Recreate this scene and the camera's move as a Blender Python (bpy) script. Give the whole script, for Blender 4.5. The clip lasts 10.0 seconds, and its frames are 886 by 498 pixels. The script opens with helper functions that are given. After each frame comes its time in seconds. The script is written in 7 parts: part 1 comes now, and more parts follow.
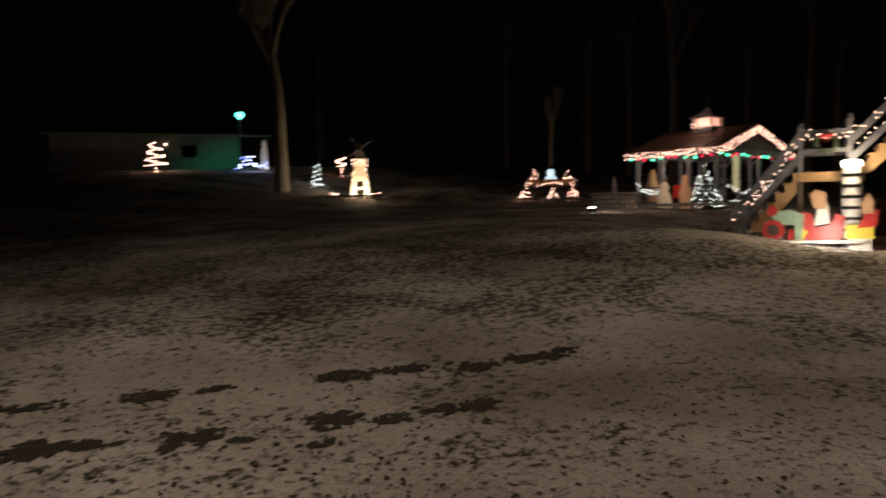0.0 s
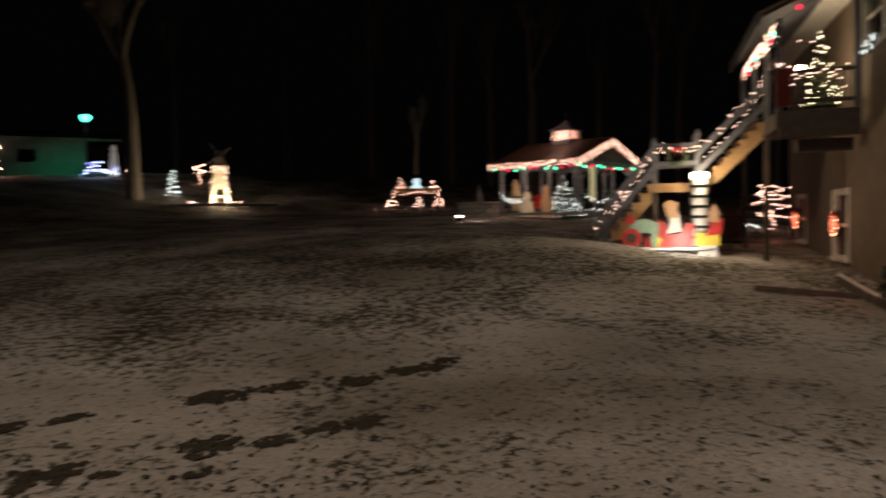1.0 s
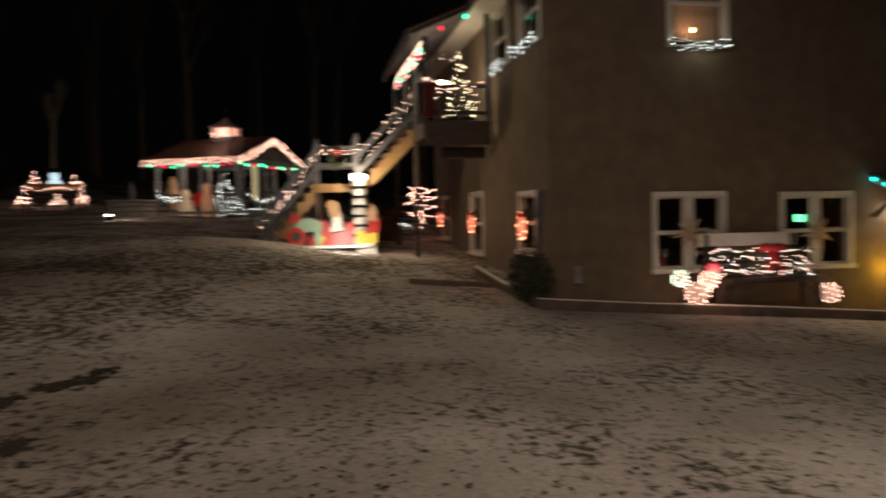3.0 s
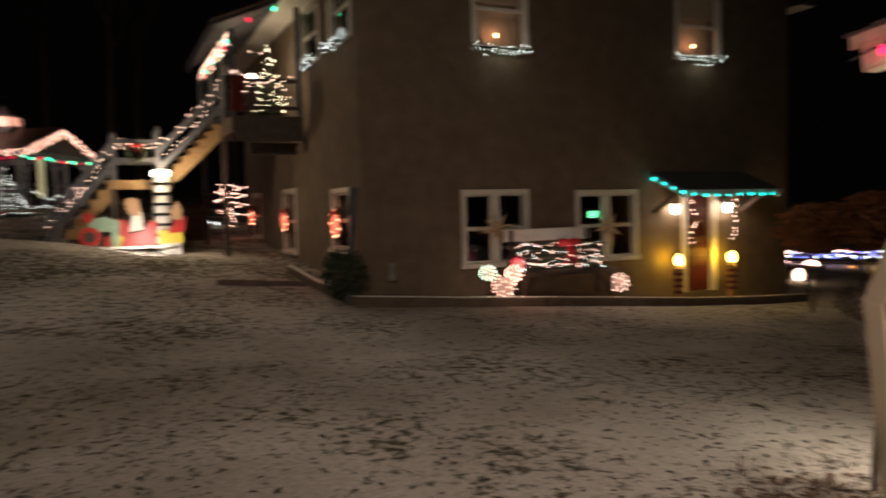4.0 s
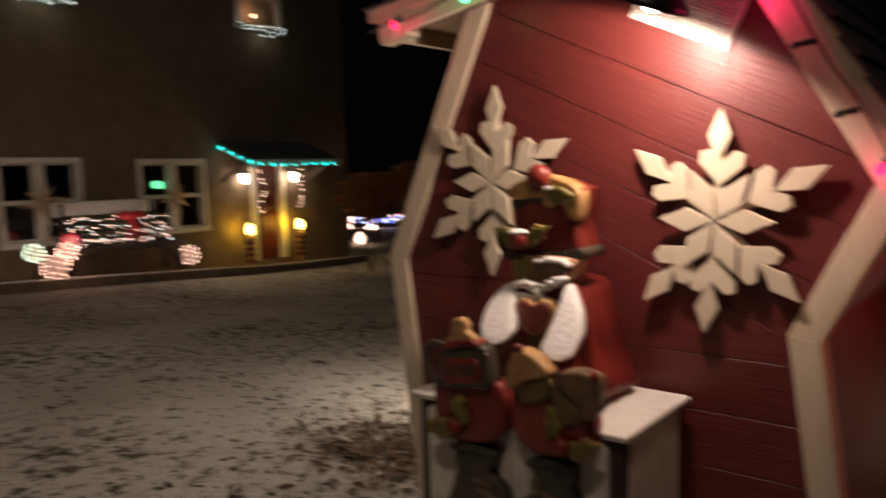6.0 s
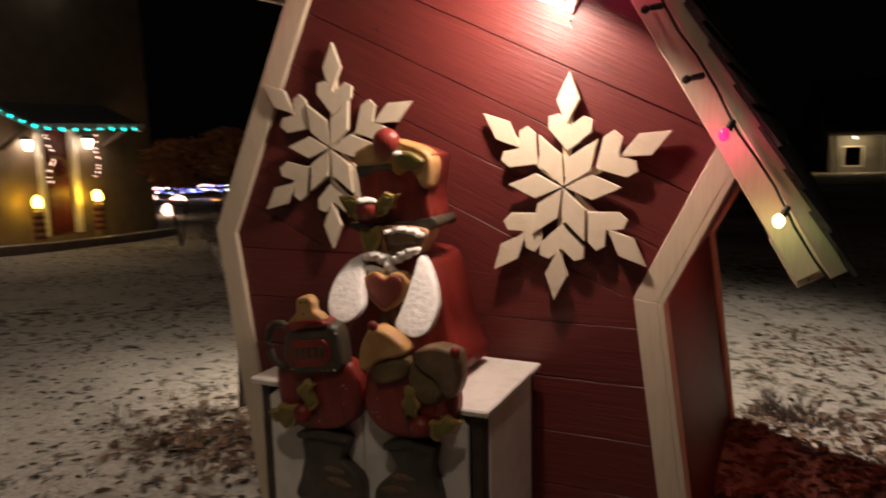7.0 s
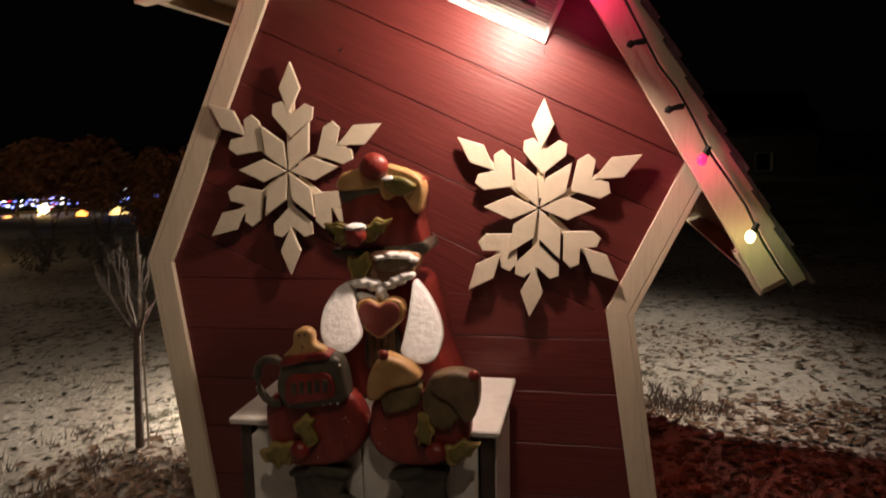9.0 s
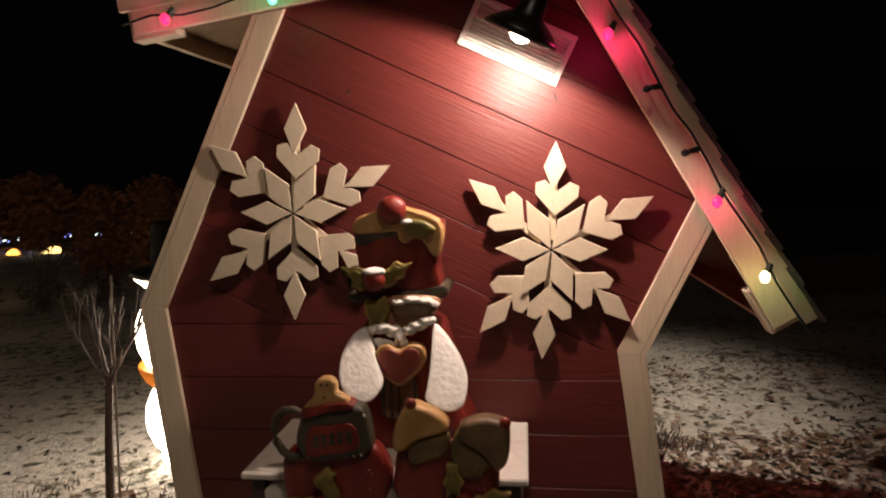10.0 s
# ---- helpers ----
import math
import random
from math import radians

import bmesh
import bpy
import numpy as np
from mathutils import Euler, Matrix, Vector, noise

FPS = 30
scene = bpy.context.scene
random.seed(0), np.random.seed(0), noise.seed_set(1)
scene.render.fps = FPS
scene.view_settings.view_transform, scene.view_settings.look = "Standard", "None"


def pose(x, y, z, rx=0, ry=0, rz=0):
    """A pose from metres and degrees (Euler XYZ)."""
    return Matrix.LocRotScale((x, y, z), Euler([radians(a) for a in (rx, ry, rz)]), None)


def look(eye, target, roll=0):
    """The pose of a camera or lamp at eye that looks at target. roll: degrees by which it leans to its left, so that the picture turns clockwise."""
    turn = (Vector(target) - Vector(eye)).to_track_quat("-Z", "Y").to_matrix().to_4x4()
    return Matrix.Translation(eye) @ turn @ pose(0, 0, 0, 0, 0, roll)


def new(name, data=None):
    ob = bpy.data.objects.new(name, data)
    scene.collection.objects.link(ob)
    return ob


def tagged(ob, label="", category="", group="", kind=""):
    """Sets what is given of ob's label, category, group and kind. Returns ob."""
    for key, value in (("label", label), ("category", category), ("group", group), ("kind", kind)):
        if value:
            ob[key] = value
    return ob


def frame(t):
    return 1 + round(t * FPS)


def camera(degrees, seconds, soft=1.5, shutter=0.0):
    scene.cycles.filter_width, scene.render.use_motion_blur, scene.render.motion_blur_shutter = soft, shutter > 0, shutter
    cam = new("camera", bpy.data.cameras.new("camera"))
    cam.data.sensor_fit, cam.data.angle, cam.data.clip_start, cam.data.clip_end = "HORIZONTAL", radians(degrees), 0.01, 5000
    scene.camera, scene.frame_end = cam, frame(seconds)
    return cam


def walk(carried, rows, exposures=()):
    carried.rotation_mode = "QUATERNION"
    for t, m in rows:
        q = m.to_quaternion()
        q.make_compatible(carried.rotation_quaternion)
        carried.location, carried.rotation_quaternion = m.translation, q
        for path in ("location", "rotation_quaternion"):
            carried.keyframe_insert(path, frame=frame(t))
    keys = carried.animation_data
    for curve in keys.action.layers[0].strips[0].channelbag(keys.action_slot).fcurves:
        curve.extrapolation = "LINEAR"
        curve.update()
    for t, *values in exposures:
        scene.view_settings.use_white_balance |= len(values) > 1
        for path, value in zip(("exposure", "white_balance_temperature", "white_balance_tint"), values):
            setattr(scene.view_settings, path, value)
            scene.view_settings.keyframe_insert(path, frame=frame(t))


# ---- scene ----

# ================= camera and walk =================
cam = camera(61.5, 10.0, soft=1.7, shutter=1.0)
PATH = [
    (0.0, -0.080, 0.099, 1.593, -2.46, 0.94, 121.10),
    (0.5, -0.133, -0.036, 1.599, -2.12, 1.18, 116.49),
    (1.0, -0.154, -0.122, 1.605, -1.97, 1.07, 110.63),
    (1.5, -0.124, -0.160, 1.604, -1.87, 1.05, 104.70),
    (2.0, -0.067, -0.175, 1.605, -1.97, 1.12, 98.97),
    (2.5, -0.018, -0.183, 1.604, -2.22, 1.05, 92.15),
    (4.0, -0.023, -0.108, 1.604, -3.02, 1.35, 71.02),
    (4.5, -0.015, -0.062, 1.583, -3.12, 1.36, 64.16),
    (5.0, -0.029, -0.013, 1.570, -3.59, 1.60, 56.76),
    (5.5, -0.029, 0.053, 1.578, -4.71, 1.79, 48.17),
    (6.0, -0.025, 0.076, 1.570, -6.09, 1.69, 39.35),
    (7.5, -0.359, 0.188, 1.558, -9.88, 1.18, 19.95),
    (8.0, -0.499, 0.140, 1.572, -10.40, 1.18, 15.95),
    (8.5, -0.644, 0.036, 1.607, -9.99, 1.08, 13.08),
    (9.0, -0.737, -0.013, 1.620, -8.51, 1.19, 10.84),
    (9.5, -0.843, -0.013, 1.636, -7.27, 1.39, 8.52),
    (10.0, -0.985, -0.012, 1.647, -5.91, 1.19, 6.25),
]
walk(cam, [(t, pose(x, y, z, 90 + p, r, w)) for t, x, y, z, p, r, w in PATH],
     exposures=[(0.0, 0.0), (2.5, 0.0), (4.0, -0.12), (5.0, -0.34), (6.0, -0.38), (7.5, -0.34), (10.0, -0.34)])

# ================= night sky =================
world = bpy.data.worlds.new("night_sky")
scene.world = world
world.use_nodes = True
world.node_tree.nodes["Background"].inputs[0].default_value = (0.55, 0.45, 0.42, 1)
world.node_tree.nodes["Background"].inputs[1].default_value = 0.0016


def lamp(name, kind, place, power, colour, radius=0.03, target=None, cone=150, blend=0.5):
    data = bpy.data.lights.new(name, kind)
    data.energy, data.color, data.shadow_soft_size = power, colour, radius
    if kind == "SPOT":
        data.spot_size, data.spot_blend = radians(cone), blend
    ob = new(name, data)
    ob.matrix_world = look(place, target) if target else Matrix.Translation(place)
    return ob


WARM = (1.0, 0.62, 0.36)
NEUTRAL = (1.0, 0.80, 0.62)

# house frame: x along the front wall, y into the house, z up
HOUSE = Matrix.Translation((-12.23, 2.516, 0)) @ Matrix.Rotation(radians(95.49), 4, "Z")


def hp(u, v, z):
    return HOUSE @ Vector((u, v, z))


lamp("gable_lamp_light", "SPOT", (-0.995, 2.28, 2.012), 61, (1.0, 0.755, 0.62), 0.04, (-1.36, 2.48, 1.2), 166, 0.15)
# Added spot with no fixture, high and out of view, to brighten the yard.
lamp("unseen_yard_fill", "SPOT", (0.8, -2.8, 9.0), 1430, (1.0, 0.79, 0.61), 0.15, (-9.0, -2.8, 0), 120, 1.0)
lamp("back_gable_light", "SPOT", (-1.2, 4.75, 2.2), 340, (1.0, 0.86, 0.68), 0.04, (-1.25, 5.0, 0.4), 112, 0.5)
lamp("landing_lamp_light", "POINT", hp(-2.68, 4.12, 2.62), 75, (1.0, 0.78, 0.5), 0.06)
lamp("ground_flood_light", "SPOT", (-23.6, -8.35, 1.95), 60, NEUTRAL, 0.05, (-28, -6.5, 2.6), 120)
lamp("green_flood_light", "SPOT", (-33.3, -35.2, 7.8), 230, (0.02, 1.0, 0.50), 0.1, (-35.2, -37.2, 4.8), 96, 0.8)

# ================= materials =================


def material(name, colour, rough=0.7, other=None, scale=8.0, detail=6.0, lo=0.35, hi=0.65, bump=0.0, bump_scale=60.0,
             metal=0.0, emit=None, strength=0.0, stretch=(1, 1, 1), lean=0.0, vary=0.0, mottled=0.0, mottle_scale=1.3):
    """Base colour mixed with another by noise, finer grain as bump, a share of random tone per piece and broad mottling."""
    m = bpy.data.materials.new(name)
    m.use_nodes = True
    nt = m.node_tree
    b = nt.nodes["Principled BSDF"]
    b.inputs["Roughness"].default_value, b.inputs["Metallic"].default_value = rough, metal
    b.inputs["Base Color"].default_value = (*colour, 1)
    link = nt.links.new
    co = nt.nodes.new("ShaderNodeTexCoord")
    mp = nt.nodes.new("ShaderNodeMapping")
    mp.inputs["Scale"].default_value = stretch
    turn = nt.nodes.new("ShaderNodeMapping")
    turn.inputs["Rotation"].default_value = (0, radians(lean), 0)
    link(co.outputs["Object"], turn.inputs["Vector"])
    link(turn.outputs[0], mp.inputs["Vector"])
    out = None
    if other:
        n = nt.nodes.new("ShaderNodeTexNoise")
        n.inputs["Scale"].default_value, n.inputs["Detail"].default_value = scale, detail
        link(mp.outputs[0], n.inputs["Vector"])
        r = nt.nodes.new("ShaderNodeValToRGB")
        r.color_ramp.elements[0].position, r.color_ramp.elements[1].position = lo, hi
        r.color_ramp.elements[0].color, r.color_ramp.elements[1].color = (*colour, 1), (*other, 1)
        link(n.outputs["Fac"], r.inputs[0])
        out = r.outputs[0]
    if mottled:
        n2 = nt.nodes.new("ShaderNodeTexNoise")
        n2.inputs["Scale"].default_value, n2.inputs["Detail"].default_value = mottle_scale, 3
        link(mp.outputs[0], n2.inputs["Vector"])
        mr = nt.nodes.new("ShaderNodeMapRange")
        mr.inputs["To Min"].default_value, mr.inputs["To Max"].default_value = 1 - mottled, 1 + mottled
        link(n2.outputs["Fac"], mr.inputs["Value"])
        hs = nt.nodes.new("ShaderNodeHueSaturation")
        hs.inputs["Color"].default_value = (*colour, 1)
        if out:
            link(out, hs.inputs["Color"])
        link(mr.outputs[0], hs.inputs["Value"])
        out = hs.outputs[0]
    if vary:
        oi = nt.nodes.new("ShaderNodeObjectInfo")
        mr = nt.nodes.new("ShaderNodeMapRange")
        mr.inputs["To Min"].default_value, mr.inputs["To Max"].default_value = 1 - vary, 1 + vary
        link(oi.outputs["Random"], mr.inputs["Value"])
        hs = nt.nodes.new("ShaderNodeHueSaturation")
        hs.inputs["Color"].default_value = (*colour, 1)
        if out:
            link(out, hs.inputs["Color"])
        link(mr.outputs[0], hs.inputs["Value"])
        out = hs.outputs[0]
    if out:
        link(out, b.inputs["Base Color"])
    if bump:
        n3 = nt.nodes.new("ShaderNodeTexNoise")
        n3.inputs["Scale"].default_value, n3.inputs["Detail"].default_value = bump_scale, 5
        link(mp.outputs[0], n3.inputs["Vector"])
        bp = nt.nodes.new("ShaderNodeBump")
        bp.inputs["Strength"].default_value, bp.inputs["Distance"].default_value = bump, 0.02
        link(n3.outputs["Fac"], bp.inputs["Height"])
        link(bp.outputs[0], b.inputs["Normal"])
    if emit:
        b.inputs["Emission Color"].default_value = (*emit, 1)
        b.inputs["Emission Strength"].default_value = strength
    return m


def glass_material():
    m = bpy.data.materials.new("window_glass")
    m.use_nodes = True
    nt = m.node_tree
    nt.nodes.remove(nt.nodes["Principled BSDF"])
    t, g, mix = (nt.nodes.new("ShaderNodeBsdf" + k) for k in ("Transparent", "Glossy", "Principled"))
    nt.nodes.remove(mix)
    mix = nt.nodes.new("ShaderNodeMixShader")
    g.inputs["Roughness"].default_value = 0.02
    mix.inputs[0].default_value = 0.045
    nt.links.new(t.outputs[0], mix.inputs[1])
    nt.links.new(g.outputs[0], mix.inputs[2])
    nt.links.new(mix.outputs[0], nt.nodes["Material Output"].inputs[0])
    return m


def ground_material():
    """Thin snow over short grass, with bare spots, and a bed of leaves and mulch by the little house."""
    m = bpy.data.materials.new("thin_snow_on_grass")
    m.use_nodes = True
    nt = m.node_tree
    link = nt.links.new
    b = nt.nodes["Principled BSDF"]
    b.inputs["Roughness"].default_value = 0.9
    co = nt.nodes.new("ShaderNodeTexCoord")

    def noise_at(scale, detail=5.0, rough=0.55, dist=0.0):
        n = nt.nodes.new("ShaderNodeTexNoise")
        n.inputs["Scale"].default_value, n.inputs["Detail"].default_value = scale, detail
        n.inputs["Roughness"].default_value, n.inputs["Distortion"].default_value = rough, dist
        link(co.outputs["Object"], n.inputs["Vector"])
        return n.outputs["Fac"]

    def ramp(value, p0, c0, p1, c1):
        r = nt.nodes.new("ShaderNodeValToRGB")
        r.color_ramp.elements[0].position, r.color_ramp.elements[1].position = p0, p1
        r.color_ramp.elements[0].color, r.color_ramp.elements[1].color = (*c0, 1), (*c1, 1)
        link(value, r.inputs[0])
        return r.outputs[0]

    def mixed(fac, a, c):
        n = nt.nodes.new("ShaderNodeMix")
        n.data_type = "RGBA"
        link(fac, n.inputs["Factor"])
        link(a, n.inputs[6])
        link(c, n.inputs[7])
        return n.outputs[2]

    def maths(op, a, c):
        n = nt.nodes.new("ShaderNodeMath")
        n.operation = op
        for i, q in enumerate((a, c)):
            if isinstance(q, (int, float)):
                n.inputs[i].default_value = q
            else:
                link(q, n.inputs[i])
        return n.outputs[0]

    snow = ramp(noise_at(26, 6), 0.3, (0.62, 0.57, 0.52), 0.7, (0.90, 0.86, 0.81))
    grass = ramp(noise_at(60, 4), 0.35, (0.045, 0.040, 0.022), 0.7, (0.15, 0.13, 0.075))
    cover = maths("ADD", maths("MULTIPLY", noise_at(9.0, 8, 0.72, 0.2), 0.72), maths("MULTIPLY", noise_at(0.55, 3), 0.28))
    # the snow thins out to grass down the open yard
    way = nt.nodes.new("ShaderNodeVectorMath")
    way.operation = "DOT_PRODUCT"
    way.inputs[1].default_value = (-0.8, -0.6, 0)
    link(co.outputs["Object"], way.inputs[0])
    thin = ramp(maths("MULTIPLY", maths("ADD", way.outputs["Value"], maths("MULTIPLY", noise_at(0.35, 4), 5.0)), 0.05), 0.46, (0, 0, 0), 0.72, (1, 1, 1))
    cover = maths("SUBTRACT", cover, maths("MULTIPLY", thin, 0.05))
    tone = mixed(ramp(cover, 0.415, (0, 0, 0), 0.475, (1, 1, 1)), grass, snow)
    broad = ramp(noise_at(0.22, 3), 0.35, (0.40, 0.37, 0.33), 0.62, (1, 1, 1))
    n = nt.nodes.new("ShaderNodeMix")
    n.data_type, n.blend_type = "RGBA", "MULTIPLY"
    n.inputs["Factor"].default_value = 1
    link(tone, n.inputs[6])
    link(broad, n.inputs[7])
    link(n.outputs[2], b.inputs["Base Color"])
    bp = nt.nodes.new("ShaderNodeBump")
    bp.inputs["Strength"].default_value, bp.inputs["Distance"].default_value = 1.0, 0.075
    link(maths("ADD", cover, maths("MULTIPLY", noise_at(40, 5), 0.35)), bp.inputs["Height"])
    link(bp.outputs[0], b.inputs["Normal"])
    return m


M = dict(
    ground=ground_material(),
    glass=glass_material(),
    stucco=material("tan_wall_paint", (0.175, 0.128, 0.09), 0.85, (0.135, 0.098, 0.068), 3, 6, bump=0.35, bump_scale=90, mottled=0.15, mottle_scale=0.8),
    white=material("white_paint", (0.74, 0.71, 0.65), 0.5, (0.62, 0.58, 0.52), 14, 6, 0.45, 0.75, bump=0.15, bump_scale=60),
    cream=material("cream_painted_wood", (0.68, 0.58, 0.43), 0.6, (0.60, 0.50, 0.36), 9, 8, 0.4, 0.8, bump=0.09, bump_scale=14, stretch=(9, 9, 0.9), mottled=0.12),
    cutwood=material("cream_painted_board", (0.70, 0.61, 0.46), 0.6, (0.62, 0.53, 0.39), 12, 8, 0.4, 0.8, bump=0.12, bump_scale=50, vary=0.06, mottled=0.08),
    red=material("barn_red_paint", (0.132, 0.022, 0.019), 0.46, (0.100, 0.016, 0.014), 5, 8, 0.35, 0.7, bump=0.16, bump_scale=7, stretch=(1.0, 9, 17), vary=0.07, mottled=0.16, mottle_scale=2.2),
    redlean=material("barn_red_paint_leaning_grain", (0.132, 0.022, 0.019), 0.46, (0.100, 0.016, 0.014), 5, 8, 0.35, 0.7, bump=0.16, bump_scale=7, stretch=(1.0, 9, 17), lean=-25.4, vary=0.07, mottled=0.16, mottle_scale=2.2),
    dark=material("unlit_room_black", (0.012, 0.011, 0.010), 0.9),
    shingle=material("grey_shingles", (0.055, 0.052, 0.050), 0.9, (0.10, 0.095, 0.09), 30, 4, bump=0.5, bump_scale=120),
    timber=material("yellow_treated_timber", (0.36, 0.22, 0.10), 0.7, (0.26, 0.15, 0.065), 6, 8, bump=0.3, bump_scale=25, stretch=(1, 8, 8)),
    greywood=material("grey_painted_wood", (0.10, 0.10, 0.115), 0.6, (0.06, 0.06, 0.07), 6, 6, bump=0.2, bump_scale=40),
    darkwood=material("dark_stained_wood", (0.035, 0.024, 0.018), 0.6, (0.06, 0.04, 0.028), 10, 6, bump=0.3, bump_scale=40),
    brown=material("brown_metal_roof", (0.10, 0.062, 0.045), 0.45, (0.14, 0.09, 0.065), 3, 5, metal=0.3, bump=0.1),
    bark=material("tree_bark", (0.22, 0.19, 0.155), 0.95, (0.12, 0.10, 0.085), 14, 8, bump=0.9, bump_scale=30, stretch=(3, 3, 0.6)),
    # Lighter copy of the bark; its tone stands in for light on the big tree.
    brightbark=material("brightened_bark", (0.36, 0.32, 0.25), 0.95, (0.22, 0.20, 0.15), 14, 8, bump=0.9, bump_scale=30, stretch=(3, 3, 0.6)),
    stake=material("weathered_stake", (0.30, 0.26, 0.21), 0.6, (0.22, 0.19, 0.15), 30, 6, bump=0.3, bump_scale=60),
    twig=material("young_bark", (0.075, 0.055, 0.045), 0.7, (0.13, 0.10, 0.085), 30, 6, bump=0.5, bump_scale=60),
    black=material("black_metal", (0.012, 0.012, 0.012), 0.35, metal=0.4),
    wire=material("dark_green_cable", (0.012, 0.022, 0.014), 0.6),
    stone=material("grey_stone", (0.20, 0.19, 0.17), 0.9, (0.30, 0.28, 0.26), 8, 6, bump=0.8, bump_scale=20),
    doorred=material("red_door_paint", (0.13, 0.016, 0.013), 0.45, (0.09, 0.012, 0.010), 5, 5),
    leafdark=material("dark_evergreen", (0.022, 0.035, 0.018), 0.7, (0.045, 0.06, 0.03), 12, 4),
    leafrust=material("dry_oak_leaf", (0.24, 0.085, 0.032), 0.75, (0.36, 0.15, 0.06), 3, 4, vary=0.2),
    leafdead=material("fallen_leaf", (0.10, 0.055, 0.032), 0.85, (0.20, 0.13, 0.085), 7, 4),
    turf=material("wet_dark_turf", (0.022, 0.019, 0.012), 0.9, (0.05, 0.042, 0.024), 30, 5, bump=0.9, bump_scale=60),
)


def glow(name, colour, strength, base=(0.6, 0.6, 0.6)):
    return material(name, base, 0.4, emit=colour, strength=strength)


M.update(
    bulb=glow("warm_bulb", (1.0, 0.60, 0.46), 6.5),
    cool=glow("cool_bulb", (0.90, 1.0, 0.94), 7),
    pink=glow("pink_warm_bulb", (1.0, 0.52, 0.38), 9),
    gbulb=glow("green_bulb", (0.02, 1.0, 0.42), 6),
    tbulb=glow("teal_bulb", (0.0, 0.85, 0.75), 6),
    rbulb=glow("red_bulb", (1.0, 0.012, 0.07), 2.4, (0.4, 0.01, 0.03)),
    bbulb=glow("blue_bulb", (0.18, 0.22, 1.0), 6),
    ybulb=glow("amber_bulb", (1.0, 0.62, 0.10), 22),
    obulb=glow("orange_bulb", (1.0, 0.36, 0.06), 5),
    hot=glow("lit_lamp_glass", (1.0, 0.86, 0.66), 40),
)

# ================= mesh helpers =================


def shape():
    return bmesh.new()


def box(bm, lo, hi, bevel=0.0, m=None):
    c = [(a + b) / 2 for a, b in zip(lo, hi)]
    s = [max(b - a, 1e-4) for a, b in zip(lo, hi)]
    mat = Matrix.Translation(c) @ Matrix.Diagonal((*s, 1))
    got = bmesh.ops.create_cube(bm, size=1, matrix=(m @ mat) if m else mat)
    if bevel:
        edges = list({e for v in got["verts"] for e in v.link_edges})
        bmesh.ops.bevel(bm, geom=edges, offset=bevel, segments=1, affect="EDGES")
    return bm


def beam(bm, a, b, w, h, up=(0, 0, 1), bevel=0.0):
    """A bar of section w by h from a to b."""
    a, b = Vector(a), Vector(b)
    d = (b - a)
    x = d.normalized()
    y = Vector(up).cross(x)
    y = y.normalized() if y.length > 1e-5 else Vector((0, 1, 0))
    z = x.cross(y)
    m = Matrix((x, y, z)).transposed().to_4x4()
    m.translation = (a + b) / 2
    return box(bm, (-d.length / 2, -w / 2, -h / 2), (d.length / 2, w / 2, h / 2), bevel, m)


def tube(bm, a, b, r0, r1=None, seg=8, caps=True):
    a, b = Vector(a), Vector(b)
    r1 = r0 if r1 is None else r1
    q = (b - a).to_track_quat("Z", "Y").to_matrix()
    rings = []
    for p, r in ((a, r0), (b, r1)):
        rings.append([bm.verts.new(p + q @ Vector((r * math.cos(k * 2 * math.pi / seg), r * math.sin(k * 2 * math.pi / seg), 0))) for k in range(seg)])
    for k in range(seg):
        bm.faces.new((rings[0][k], rings[0][(k + 1) % seg], rings[1][(k + 1) % seg], rings[1][k]))
    if caps:
        bm.faces.new(rings[0][::-1])
        bm.faces.new(rings[1])
    return bm


def hose(bm, pts, r, seg=5):
    """One unbroken tube along points."""
    rings = []
    pts = [Vector(p) for p in pts]
    for k, p in enumerate(pts):
        d = pts[min(k + 1, len(pts) - 1)] - pts[max(k - 1, 0)]
        q = d.to_track_quat("Z", "Y").to_matrix()
        rings.append([bm.verts.new(p + q @ Vector((r * math.cos(j * 2 * math.pi / seg), r * math.sin(j * 2 * math.pi / seg), 0))) for j in range(seg)])
    for a, b in zip(rings, rings[1:]):
        for j in range(seg):
            f = bm.faces.new((a[j], a[(j + 1) % seg], b[(j + 1) % seg], b[j]))
            f.smooth = True
    return bm


def turned(bm, profile, place=(0, 0, 0), seg=16, m=None):
    """A body of revolution about z from (radius, height) pairs."""
    rings = []
    for r, z in profile:
        ring = []
        for k in range(seg):
            a = 2 * math.pi * k / seg
            p = Vector((r * math.cos(a), r * math.sin(a), z))
            ring.append(bm.verts.new((m @ p if m else p) + Vector(place)))
        rings.append(ring)
    for i in range(len(rings) - 1):
        for k in range(seg):
            bm.faces.new((rings[i][k], rings[i][(k + 1) % seg], rings[i + 1][(k + 1) % seg], rings[i + 1][k]))
    bm.faces.new(rings[0][::-1])
    bm.faces.new(rings[-1])
    return bm


def blob(bm, place, size, sub=2, rough=0.0, index=0):
    """A rounded lump, size in three directions."""
    got = bmesh.ops.create_icosphere(bm, subdivisions=sub, radius=1)
    for v in got["verts"]:
        k = 1 + rough * noise.noise(v.co * 2.2 + Vector(place) * 3)
        v.co = Vector(place) + Vector((v.co.x * size[0] * k, v.co.y * size[1] * k, v.co.z * size[2] * k))
    for f in {f for v in got["verts"] for f in v.link_faces}:
        f.smooth, f.material_index = True, index
    return bm


